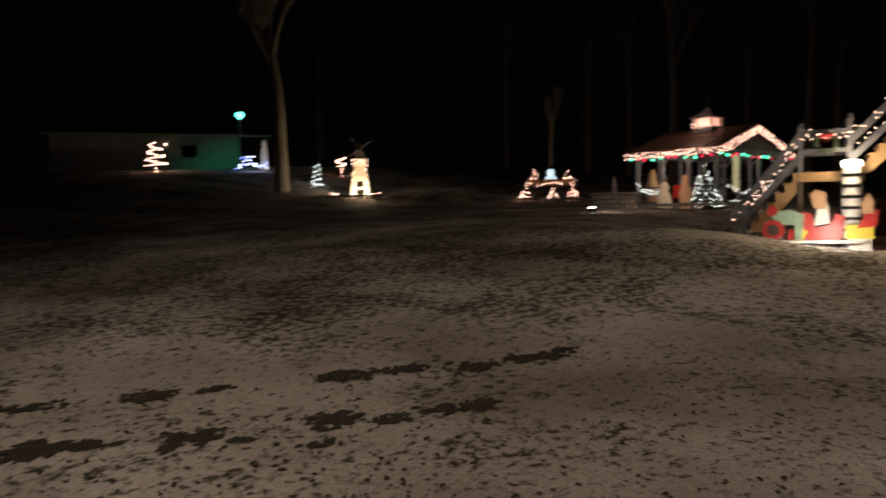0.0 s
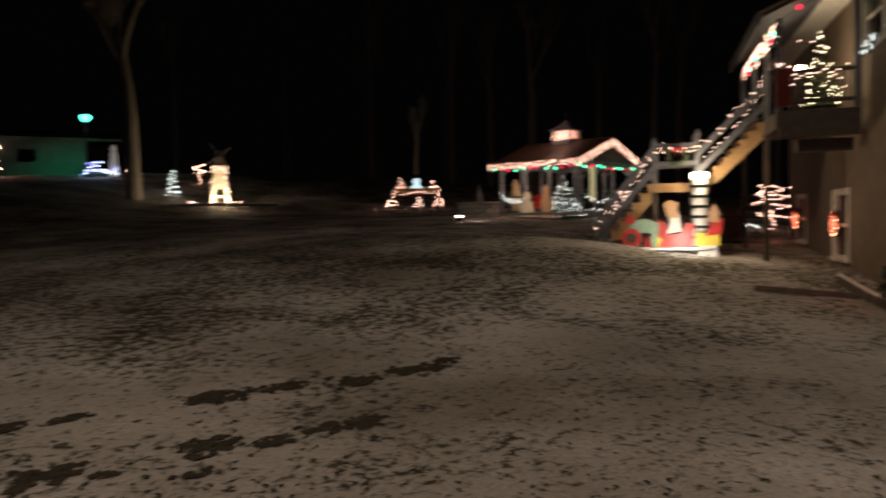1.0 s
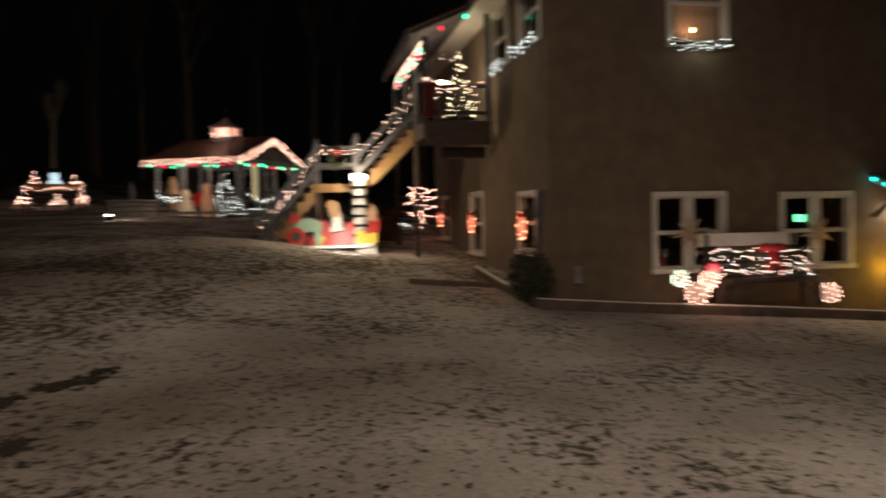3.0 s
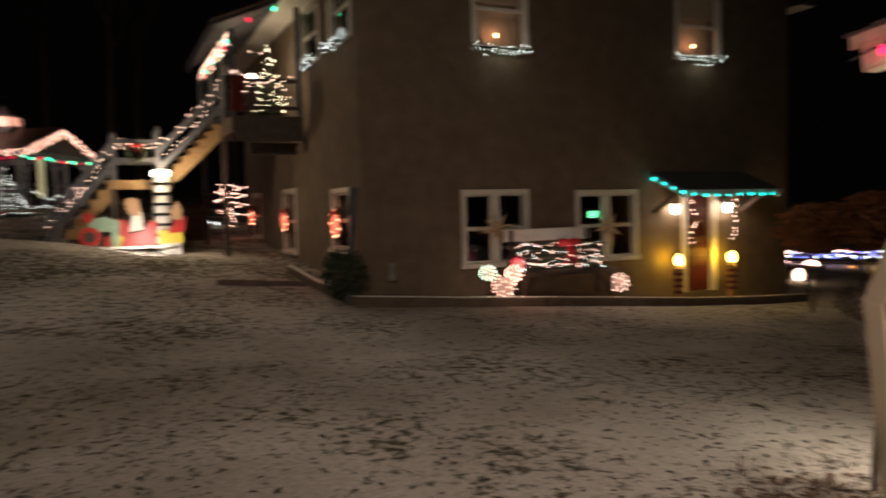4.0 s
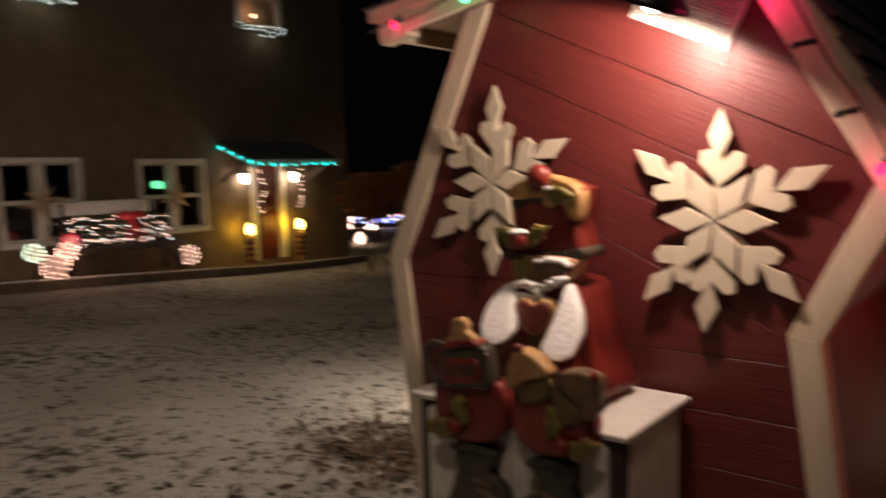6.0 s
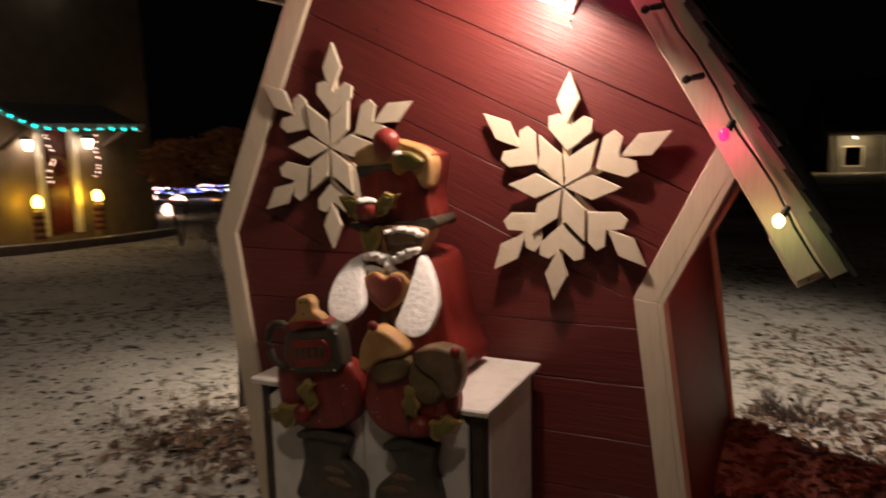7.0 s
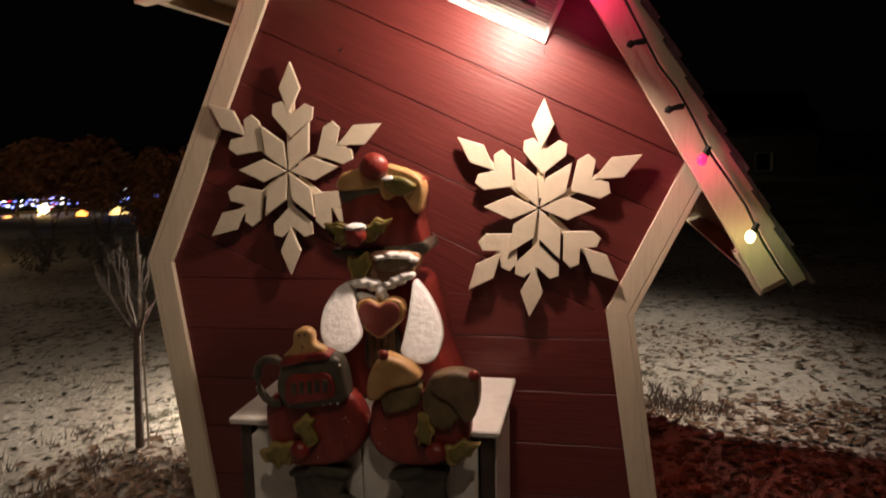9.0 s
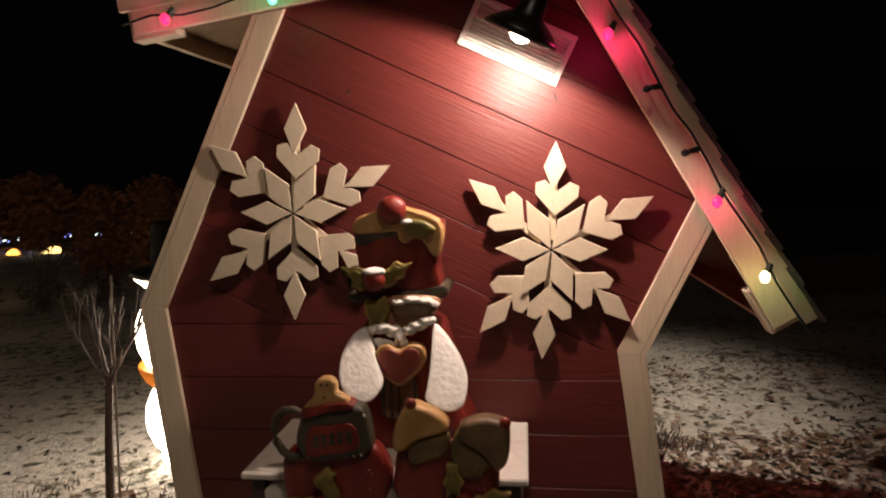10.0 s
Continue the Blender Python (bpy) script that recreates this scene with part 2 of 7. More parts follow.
def slab(bm, outline, y0, y1, bevel=0.0, index=0, m=None):
    """An outline in x and z, given thickness from y0 (front) to y1."""
    front = [bm.verts.new((x, y0, z)) for x, z in outline]
    back = [bm.verts.new((x, y1, z)) for x, z in outline]
    n = len(outline)
    faces = [bm.faces.new(front), bm.faces.new(back[::-1])]
    for k in range(n):
        faces.append(bm.faces.new((front[k], back[k], back[(k + 1) % n], front[(k + 1) % n])))
    for f in faces:
        f.material_index = index
    bmesh.ops.recalc_face_normals(bm, faces=faces)
    if bevel:
        edges = list(faces[0].edges)
        bmesh.ops.bevel(bm, geom=edges, offset=bevel, segments=1, affect="EDGES")
    if m:
        bmesh.ops.transform(bm, matrix=m, verts=bm.verts)
    return bm


def clipped(outline, nx, nz, d):
    """The share of a flat outline where nx*x + nz*z >= d."""
    out = []
    for k in range(len(outline)):
        a, b = outline[k], outline[(k + 1) % len(outline)]
        fa, fb = nx * a[0] + nz * a[1] - d, nx * b[0] + nz * b[1] - d
        if fa >= 0:
            out.append(a)
        if (fa >= 0) != (fb >= 0):
            s = fa / (fa - fb)
            out.append((a[0] + s * (b[0] - a[0]), a[1] + s * (b[1] - a[1])))
    return out


def mesh_of(name, bm, mats):
    me = bpy.data.meshes.new(name)
    bm.to_mesh(me)
    bm.free()
    for m in (mats if isinstance(mats, (list, tuple)) else [mats]):
        me.materials.append(m)
    return me


def part(name, bm, mat, parent=None, label=""):
    ob = new(name, mesh_of(name, bm, mat))
    ob.parent = parent
    if label:
        ob["label"] = label
    return ob


def thing(name, m, label, category, group="", kind=""):
    ob = new(name)
    ob.empty_display_size = 0.2
    ob.matrix_basis = m
    return tagged(ob, label, category, group, kind)


def solid(name, bm, mat, label, category, m=None, group="", kind=""):
    ob = new(name, mesh_of(name, bm, mat))
    if m is not None:
        ob.matrix_basis = m
    return tagged(ob, label, category, group, kind)


def at(x, y, z, rz=0.0):
    return Matrix.Translation((x, y, z)) @ Matrix.Rotation(radians(rz), 4, "Z")


# ================= ground =================
HEIGHTS = [(0, 0, 0), (3, 3, 0), (-3.2, 3.5, -0.03), (-0.5, 4.3, -0.02), (-4, -3.3, 0.04), (-6.1, -3.2, 0.11), (-12.4, 1.6, 0.16),
           (-12.3, 5, 0.02), (-12.6, 9, -0.30), (-13, 12.3, -0.46), (-9.3, 11.2, -0.45), (-18, -2.0, 0.92), (-17.2, 1.0, 0.72), (-23.7, 1.8, 1.05), (-16.6, -2.3, 1.12), (-16.5, -3.0, 1.22),
           (-23.7, -8.4, 1.66), (-29, -7, 1.80), (-32, -24.3, 2.65), (-37, -15.5, 2.42), (-29, -27.5, 3.2), (-37, -41, 5.2), (-33.1, -32.3, 4.6), (-32.1, -27.4, 3.35), (-35.3, -28.2, 4.2),
           (0, 14, -0.3), (12, 0, 0.0), (8, -14, 0.3), (-12, -20, 1.2), (5, 40, -0.8), (-25, 25, -0.8), (-10, -45, 3.6), (40, 20, -0.5), (-60, 0, 3.2), (-60, -45, 6.5)]
_p = np.array(HEIGHTS, float)


def _kernel(r2):
    return np.where(r2 > 0, 0.5 * r2 * np.log(r2 + 1e-12), 0.0)


_n = len(_p)
_A = np.zeros((_n + 3, _n + 3))
_A[:_n, :_n] = _kernel(((_p[:, None, :2] - _p[None, :, :2]) ** 2).sum(-1)) + np.eye(_n) * 0.25
_A[:_n, _n:] = np.c_[np.ones(_n), _p[:, :2]]
_A[_n:, :_n] = _A[:_n, _n:].T
_w = np.linalg.solve(_A, np.r_[_p[:, 2], 0, 0, 0])


def lie(x, y):
    """The height of the ground."""
    r = math.hypot(x, y)
    if r > 70:
        x, y = x * 70 / r, y * 70 / r
    k = _kernel((_p[:, 0] - x) ** 2 + (_p[:, 1] - y) ** 2)
    return float(k @ _w[:_n] + _w[_n] + _w[_n + 1] * x + _w[_n + 2] * y)


def ground_sheet():
    radii = [0.0]
    r = 0.35
    while r < 1500:
        radii.append(r)
        r *= 1.075
    seg = 144
    verts, faces = [(0, 0, lie(0, 0))], []
    for r in radii[1:]:
        for k in range(seg):
            a = 2 * math.pi * k / seg
            x, y = r * math.cos(a), r * math.sin(a)
            h = lie(x, y) + 0.03 * noise.noise(Vector((x * 0.7, y * 0.7, 0))) * min(1, r / 2)
            verts.append((x, y, h))
    for k in range(seg):
        faces.append((0, 1 + k, 1 + (k + 1) % seg))
    for i in range(len(radii) - 2):
        for k in range(seg):
            a, b = 1 + i * seg + k, 1 + i * seg + (k + 1) % seg
            faces.append((a, a + seg, b + seg, b))
    me = bpy.data.meshes.new("ground")
    me.from_pydata(verts, [], faces)
    me.polygons.foreach_set("use_smooth", [True] * len(me.polygons))
    me.materials.append(M["ground"])
    return tagged(new("ground", me), "yard of short brown grass under a thin dusting of snow", "ground", kind="structure")


ground_sheet()

# ================= house =================
LENGTH, DEPTH, FOOT, EAVE = 10.02, 11.0, -0.9, 6.05


def wall_cells(bm, length, z0, z1, holes, thick, m):
    """A wall from 0 to length with rectangular holes (a, b, low, high) right through it; its face is y=0, its body y>0."""
    xs = sorted({0, length, *[h[0] for h in holes], *[h[1] for h in holes]})
    zs = sorted({z0, z1, *[h[2] for h in holes], *[h[3] for h in holes]})
    for i in range(len(xs) - 1):
        col, start = [], None
        for j in range(len(zs) - 1):
            cx, cz = (xs[i] + xs[i + 1]) / 2, (zs[j] + zs[j + 1]) / 2
            if not any(h[0] < cx < h[1] and h[2] < cz < h[3] for h in holes):
                box(bm, (xs[i], 0, zs[j]), (xs[i + 1], thick, zs[j + 1]), m=m)
    bmesh.ops.remove_doubles(bm, verts=bm.verts, dist=1e-4)
    return bm


FRONT_HOLES = dict(a=(2.08, 3.29, 0.63, 1.86), b=(4.50, 5.79, 0.62, 1.83), c=(2.36, 3.34, 4.50, 5.85), d=(6.95, 8.0, 4.62, 5.85), door=(7.10, 7.84, -0.22, 1.83))
SIDE_HOLES = dict(e=(0.72, 1.68, 0.95, 1.95), f=(4.75, 5.85, 0.75, 2.08), g=(8.8, 9.8, 1.0, 2.1), h=(0.38, 1.55, 4.66, 5.75), i=(2.42, 3.6, 4.66, 5.75))
SIDE_U = 0.15


def house():
    h = thing("house", HOUSE, "two storey tan stucco house with a gable roof, dark inside", "house")
    t = 0.2
    bm = wall_cells(shape(), LENGTH, FOOT, EAVE, list(FRONT_HOLES.values()), t, None)
    slab(bm, [(0, EAVE), (LENGTH, EAVE), (LENGTH / 2, EAVE + 2.6)], 0, t)
    for v in bm.verts:
        v.co.x = max(v.co.x, SIDE_U)
    part("wall_front", bm, M["stucco"], h)
    swap = Matrix(((0, 1, 0, 0), (1, 0, 0, 0), (0, 0, 1, 0), (0, 0, 0, 1)))
    bm = shape()
    wall_cells(bm, DEPTH, FOOT, EAVE, list(SIDE_HOLES.values()), t, None)
    for v in bm.verts:
        v.co.x = max(v.co.x, 0.2)
    bmesh.ops.transform(bm, matrix=swap, verts=bm.verts)
    bmesh.ops.reverse_faces(bm, faces=bm.faces)
    bmesh.ops.translate(bm, vec=(SIDE_U, 0, 0), verts=bm.verts)
    part("wall_side", bm, M["stucco"], h)
    part("wall_far", box(shape(), (LENGTH - t, t, FOOT), (LENGTH, DEPTH, EAVE)), M["stucco"], h)
    bm = box(shape(), (t + SIDE_U, DEPTH - t, FOOT), (LENGTH - t, DEPTH, EAVE))
    part("wall_back", bm, M["stucco"], h)
    # Unseen floor in near-black: the darkness of the unlit rooms put into its colour.
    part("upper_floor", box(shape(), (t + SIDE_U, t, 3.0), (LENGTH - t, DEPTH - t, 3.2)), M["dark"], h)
    # roof: two slopes with overhang, white soffit boards
    for sx in (-1, 1):
        e = (-0.42 if sx < 0 else LENGTH + 0.42)
        mid = LENGTH / 2
        rise = 2.6 / (LENGTH / 2)
        z_e = EAVE - 0.42 * rise
        bm = slab(shape(), [(e, z_e), (mid, EAVE + 2.6), (mid, EAVE + 2.8), (e, z_e + 0.2)], -0.35, DEPTH + 0.35)
        part("roof", bm, M["shingle"], h)
        a, b = sorted((e, SIDE_U - 0.002 if sx < 0 else LENGTH + 0.002))
        part("soffit", box(shape(), (a, -0.35, z_e - 0.03), (b, DEPTH + 0.35, z_e)), M["white"], h, "white soffit board")
    return h


house_ob = house()

# ---- windows and doors of the house ----


def window(name, m, w, z0, z1, mullions=1, label="white framed sash window with dark panes"):
    """A sash window in a hole from x=0 to w; y=0 is the wall's face, and y>0 runs inside."""
    win = thing(name, m, label, "window", kind="structure")
    f = 0.09
    bm = shape()
    box(bm, (-f, -0.03, z0 - f), (0, 0.10, z1 + f), 0.008)
    box(bm, (w, -0.03, z0 - f), (w + f, 0.10, z1 + f), 0.008)
    box(bm, (0, -0.03, z1), (w, 0.10, z1 + f), 0.008)
    part("window_frame", bm, M["white"], win)
    part("window_sill", box(shape(), (-f - 0.02, -0.08, z0 - f), (w + f + 0.02, 0.10, z0), 0.01), M["white"], win)
    lights = mullions + 1
    step = w / lights
    for k in range(lights):
        a, b = k * step, (k + 1) * step
        if k:
            part("mullion", box(shape(), (a - 0.07, -0.025, z0), (a + 0.07, 0.09, z1), 0.006), M["white"], win)
        a2, b2 = a + (0.07 if k else 0), b - (0.07 if k < lights - 1 else 0)
        mid = (z0 + z1) / 2
        for lo, hi, d in ((z0, mid, 0.03), (mid, z1, 0.05)):
            bm = shape()
            s = 0.035
            box(bm, (a2, d, lo), (a2 + s, d + 0.03, hi))
            box(bm, (b2 - s, d, lo), (b2, d + 0.03, hi))
            box(bm, (a2 + s, d, lo), (b2 - s, d + 0.03, lo + s))
            box(bm, (a2 + s, d, hi - s), (b2 - s, d + 0.03, hi))
            sash = part("sash", bm, M["white"], win)
            pane = part("pane", box(shape(), (a2 + s, d + 0.012, lo + s), (b2 - s, d + 0.018, hi - s)), M["glass"], sash)
            pane.visible_shadow = False
    return win


FACE = {}
for k, name in zip("abcd", ("window_1", "window_2", "window_3", "window_4")):
    a, b, z0, z1 = FRONT_HOLES[k]
    FACE[k] = window(name, HOUSE @ Matrix.Translation((a, 0, 0)), b - a, z0, z1, 1 if k in "ab" else 0)
for k, name in zip("efghi", ("window_5", "window_6", "window_7", "window_8", "window_9")):
    a, b, z0, z1 = SIDE_HOLES[k]
    FACE[k] = window(name, HOUSE @ Matrix.Translation((SIDE_U, b, 0)) @ Matrix.Rotation(radians(-90), 4, "Z"), b - a, z0, z1, 0)


def front_door():
    a, b, z0, z1 = FRONT_HOLES["door"]
    d = thing("door_1", HOUSE @ Matrix.Translation((a, 0, z0)), "closed dark red panelled front door with a white frame", "door", kind="structure")
    w, h = b - a, z1 - z0
    part("door_leaf", box(shape(), (0.05, 0.05, 0.02), (w - 0.05, 0.09, h - 0.05), 0.006), M["doorred"], d)
    for x0, x1 in ((0.13, w / 2 - 0.04), (w / 2 + 0.04, w - 0.13)):
        for y0, y1 in ((0.2, 0.75), (0.9, 1.75)):
            part("door_panel", box(shape(), (x0, 0.035, y0), (x1, 0.055, y1), 0.012), M["doorred"], d)
    bm = shape()
    box(bm, (-0.10, -0.03, 0), (0.05, 0.12, h + 0.1), 0.008)
    box(bm, (w - 0.05, -0.03, 0), (w + 0.10, 0.12, h + 0.1), 0.008)
    box(bm, (0.05, -0.03, h - 0.05), (w - 0.05, 0.12, h + 0.1), 0.008)
    part("door_frame", bm, M["white"], d)
    bm = shape()
    tube(bm, (0.12, 0.05, 0.95), (0.12, -0.02, 0.95), 0.012)
    blob(bm, (0.12, -0.035, 0.95), (0.03, 0.025, 0.03), 1)
    part("door_knob", bm, M["black"], d)
    return d


front_door()


# ---- little crooked house ----
WALL_Y = 2.60
BODY = [(-2.212, -0.12), (-0.455, -0.12), (-0.605, 0.998), (-0.355, 1.50), (-0.85, 2.345), (-1.87, 2.225), (-2.378, 1.178)]
HIP_L, HIP_R = (-2.378, 1.178), (-0.605, 0.998)
BACK_Y = 4.36


def crooked_house():
    h = thing("playhouse", at(0, 0, 0), "crooked barn red playhouse with cream trim and a leaning gable", "playhouse")
    # carcass behind the boards, as a closed prism
    part("carcass", slab(shape(), BODY, WALL_Y + 0.012, BACK_Y), M["red"], h)
    # boards: level below the hips, leaning above them
    hx, hz = HIP_R[0] - HIP_L[0], HIP_R[1] - HIP_L[1]
    ln = math.hypot(hx, hz)
    nx, nz = -hz / ln, hx / ln
    d0 = nx * HIP_L[0] + nz * HIP_L[1]
    lower = clipped(BODY, -nx, -nz, -d0)
    upper = clipped(BODY, nx, nz, d0)
    gap = 0.002
    z = -0.297
    while z < 1.3:
        o = clipped(clipped(lower, 0, 1, z + gap), 0, -1, -(z + 0.2 - gap))
        if len(o) > 2:
            part("board", slab(shape(), o, WALL_Y, WALL_Y + 0.014, 0.001), M["red"], h)
        z += 0.2
    tilt = radians(25.4)
    sx, sz = math.sin(tilt), math.cos(tilt)
    d = 0.807 - 0.2 * 7
    while d < 2.2:
        o = clipped(clipped(upper, sx, sz, d + gap), -sx, -sz, -(d + 0.2 - gap))
        if len(o) > 2:
            part("board", slab(shape(), o, WALL_Y, WALL_Y + 0.014, 0.001), M["redlean"], h)
        d += 0.2

    def strip(a, b, width, y0=WALL_Y - 0.022, y1=WALL_Y + 0.002, side=1):
        dx, dz = b[0] - a[0], b[1] - a[1]
        l = math.hypot(dx, dz)
        px, pz = -dz / l * width * side, dx / l * width * side
        return [a, b, (b[0] + px, b[1] + pz), (a[0] + px, a[1] + pz)], y0, y1

    def mitred(p0, p1, p2, width):
        """Two boards that meet on a mitre, each as an outline."""
        n = []
        for a, b in ((p0, p1), (p1, p2)):
            l = math.hypot(b[0] - a[0], b[1] - a[1])
            n.append((-(b[1] - a[1]) / l * width, (b[0] - a[0]) / l * width))
        k = 1 + (n[0][0] * n[1][0] + n[0][1] * n[1][1]) / (width * width)
        q0, q2 = (p0[0] + n[0][0], p0[1] + n[0][1]), (p2[0] + n[1][0], p2[1] + n[1][1])
        q1 = (p1[0] + (n[0][0] + n[1][0]) / k, p1[1] + (n[0][1] + n[1][1]) / k)
        return [p0, p1, q1, q0], [p1, p2, q2, q1]

    for p0, p1, p2, w in (((-2.226, -0.12), (-2.392, 1.178), (-1.882, 2.262), -0.077), ((-0.441, -0.12), (-0.594, 0.999), (-0.326, 1.545), 0.073)):
        for o in mitred(p0, p1, p2, w):
            part("corner_trim", slab(shape(), o, WALL_Y - 0.022, WALL_Y + 0.002, 0.002), M["cream"], h, "cream painted trim board")
        # returns on the side wall
        for o in mitred(p0, p1, p2, -0.02 if w > 0 else 0.02):
            part("corner_trim", slab(shape(), o, WALL_Y - 0.021, WALL_Y + 0.07, 0.002), M["cream"], h, "cream painted trim board")
    # back corner boards
    for a, b, s in (((-0.434, -0.12), (-0.585, 1.0), 1), ((-0.585, 1.0), (-0.318, 1.52), 1)):
        o, _, _ = strip(a, b, 0.02, side=s)
        part("corner_trim", slab(shape(), o, BACK_Y - 0.07, BACK_Y + 0.02, 0.003), M["cream"], h, "cream painted trim board")
    # roof: two slopes, rafter boards, fascia and shingle layers
    apex, left, right = (-0.845, 2.455), (-2.315, 2.240), (-0.092, 1.178)
    y0, y1 = WALL_Y - 0.155, BACK_Y + 0.16
    for end, s in ((left, 1), (right, -1)):
        dx, dz = apex[0] - end[0], apex[1] - end[1]
        l = math.hypot(dx, dz)
        ux, uz = dx / l, dz / l
        px, pz = -uz * s, ux * s           # outward

        def q(along, out):
            return (end[0] + ux * along + px * out, end[1] + uz * along + pz * out)

        part("roof_deck", slab(shape(), [q(0.01, -0.03), q(l, -0.03), q(l, 0.0), q(0.01, 0.0)], y0 + 0.024, y1 - 0.024), M["timber"], h, "bare board roof deck")
        part("rake_board", slab(shape(), [q(0, -0.115), q(l + 0.01, -0.115), q(l + 0.01, 0.005), q(0, 0.005)], y0 - 0.002, y0 + 0.022, 0.004), M["cream"], h, "cream painted rake board")
        part("rake_trim", slab(shape(), [q(-0.025, -0.035), q(l + 0.02, -0.035), q(l + 0.02, 0.015), q(-0.025, 0.015)], y0 - 0.026, y0 - 0.003, 0.003), M["cream"], h, "cream painted rake trim")
        part("rake_board", slab(shape(), [q(0, -0.115), q(l, -0.115), q(l, 0.005), q(0, 0.005)], y1 - 0.022, y1 + 0.002, 0.004), M["cream"], h, "cream painted rake board")
        part("eave_fascia", slab(shape(), [q(-0.022, -0.10), q(0.0, -0.10), q(0.0, 0.0), q(-0.022, 0.0)], y0 + 0.03, y1 - 0.02, 0.003), M["cream"], h, "cream painted eave board")
        part("eave_block", slab(shape(), [q(-0.02, -0.125), q(0.14, -0.125), q(0.14, -0.085), q(-0.02, -0.085)], y0 + 0.024, y0 + 0.10, 0.004), M["cream"], h, "cream painted eave return")
        part("rafter", slab(shape(), [q(0.02, -0.105), q(l, -0.105), q(l, -0.032), q(0.02, -0.032)], y0 + 0.05, y0 + 0.075, 0.003), M["red"], h, "red painted rafter")
        part("rafter", slab(shape(), [q(0.02, -0.105), q(l, -0.105), q(l, -0.032), q(0.02, -0.032)], y1 - 0.10, y1 - 0.075, 0.003), M["red"], h, "red painted rafter")
        # shingle courses, each of single tabs along the edge that shows
        n = 11
        for k in range(n):
            a0, a1 = l * k / n - 0.045, l * (k + 1) / n + 0.03
            yy = y0 - 0.03
            while yy < y1 + 0.02:
                wdt = random.uniform(0.26, 0.34)
                lift = random.uniform(0, 0.004)
                part("shingle", slab(shape(), [q(a0, 0.018 + lift), q(a1, 0.004), q(a1, 0.014), q(a0, 0.030 + lift)], yy, min(yy + wdt - 0.006, y1 + 0.03)), M["shingle"], h)
                yy += wdt
    # base beam
    part("base_beam", box(shape(), (-2.2, WALL_Y + 0.02, -0.2), (-0.49, BACK_Y - 0.02, -0.115)), M["darkwood"], h)
    return h


crooked_house()

# frame of the tilted gable, for what is fixed on it
TILT = Matrix.Translation((-1.0075, WALL_Y, 2.086)) @ Matrix.Rotation(radians(25.4), 4, "Y")


def gable_vent():
    v = thing("gable_vent", TILT, "white louvred gable vent on red boards", "vent")
    bm = shape()
    for lo, hi in (((-0.185, -0.02, -0.09), (0.185, 0, -0.07)), ((-0.185, -0.02, 0.07), (0.185, 0, 0.09)), ((-0.185, -0.02, -0.07), (-0.165, 0, 0.07)), ((0.165, -0.02, -0.07), (0.185, 0, 0.07))):
        box(bm, lo, hi, 0.003)
    part("frame", bm, M["white"], v)
    part("backing", box(shape(), (-0.165, -0.004, -0.07), (0.165, 0, 0.07)), M["white"], v)
    for k in range(11):
        z = -0.066 + k * 0.0127
        part("slat", box(shape(), (-0.165, -0.016, -0.001), (0.165, -0.003, 0.0035), 0, Matrix.Translation((0, 0, z)) @ Matrix.Rotation(radians(-28), 4, "X")), M["white"], v)


gable_vent()


def barn_lamp(place, name="barn_lamp", reach=0.4, flip=False):
    """A dish shade on a bent arm, with a lit bulb."""
    m = Matrix.Translation(place) @ Matrix.Rotation(radians(25.4), 4, "Y") @ Matrix.Rotation(radians(180 if flip else 0), 4, "Z") @ Matrix.Rotation(radians(6), 4, "X")
    b = thing(name, m, "black dish shade lamp on the gable, lit", "lamp")
    bm = turned(shape(), [(0.116, -0.006), (0.119, 0.0), (0.110, 0.014), (0.078, 0.042), (0.046, 0.062), (0.040, 0.11), (0.030, 0.125), (0.001, 0.128),
                          (0.001, 0.115), (0.024, 0.11), (0.036, 0.06), (0.073, 0.036), (0.105, 0.008), (0.111, -0.006)], seg=28)
    for f in bm.faces:
        f.smooth = True
    part("shade", bm, M["black"], b)
    part("reflector", turned(shape(), [(0.110, -0.004), (0.104, 0.006), (0.072, 0.033), (0.03, 0.05), (0.001, 0.052)], seg=28), M["white"], b, "white inside of the shade")
    bm = shape()
    pts = [Vector((0, 0, 0.115)), Vector((0, 0.02, 0.17)), Vector((0, 0.08, 0.215)), Vector((0, reach * 0.5, 0.225)), Vector((0, reach * 0.85, 0.19)), Vector((0, reach, 0.15))]
    for a, c in zip(pts, pts[1:]):
        tube(bm, a, c, 0.014, seg=8)
    part("arm", bm, M["black"], b)
    part("bulb", blob(shape(), (0, 0, 0.004), (0.034, 0.034, 0.03), 2), M["hot"], b, "lit bulb")
    return b


barn_lamp((-0.995, 2.28, 2.05), reach=0.32)
barn_lamp((-1.2, 4.72, 2.25), reach=0.35, flip=True)


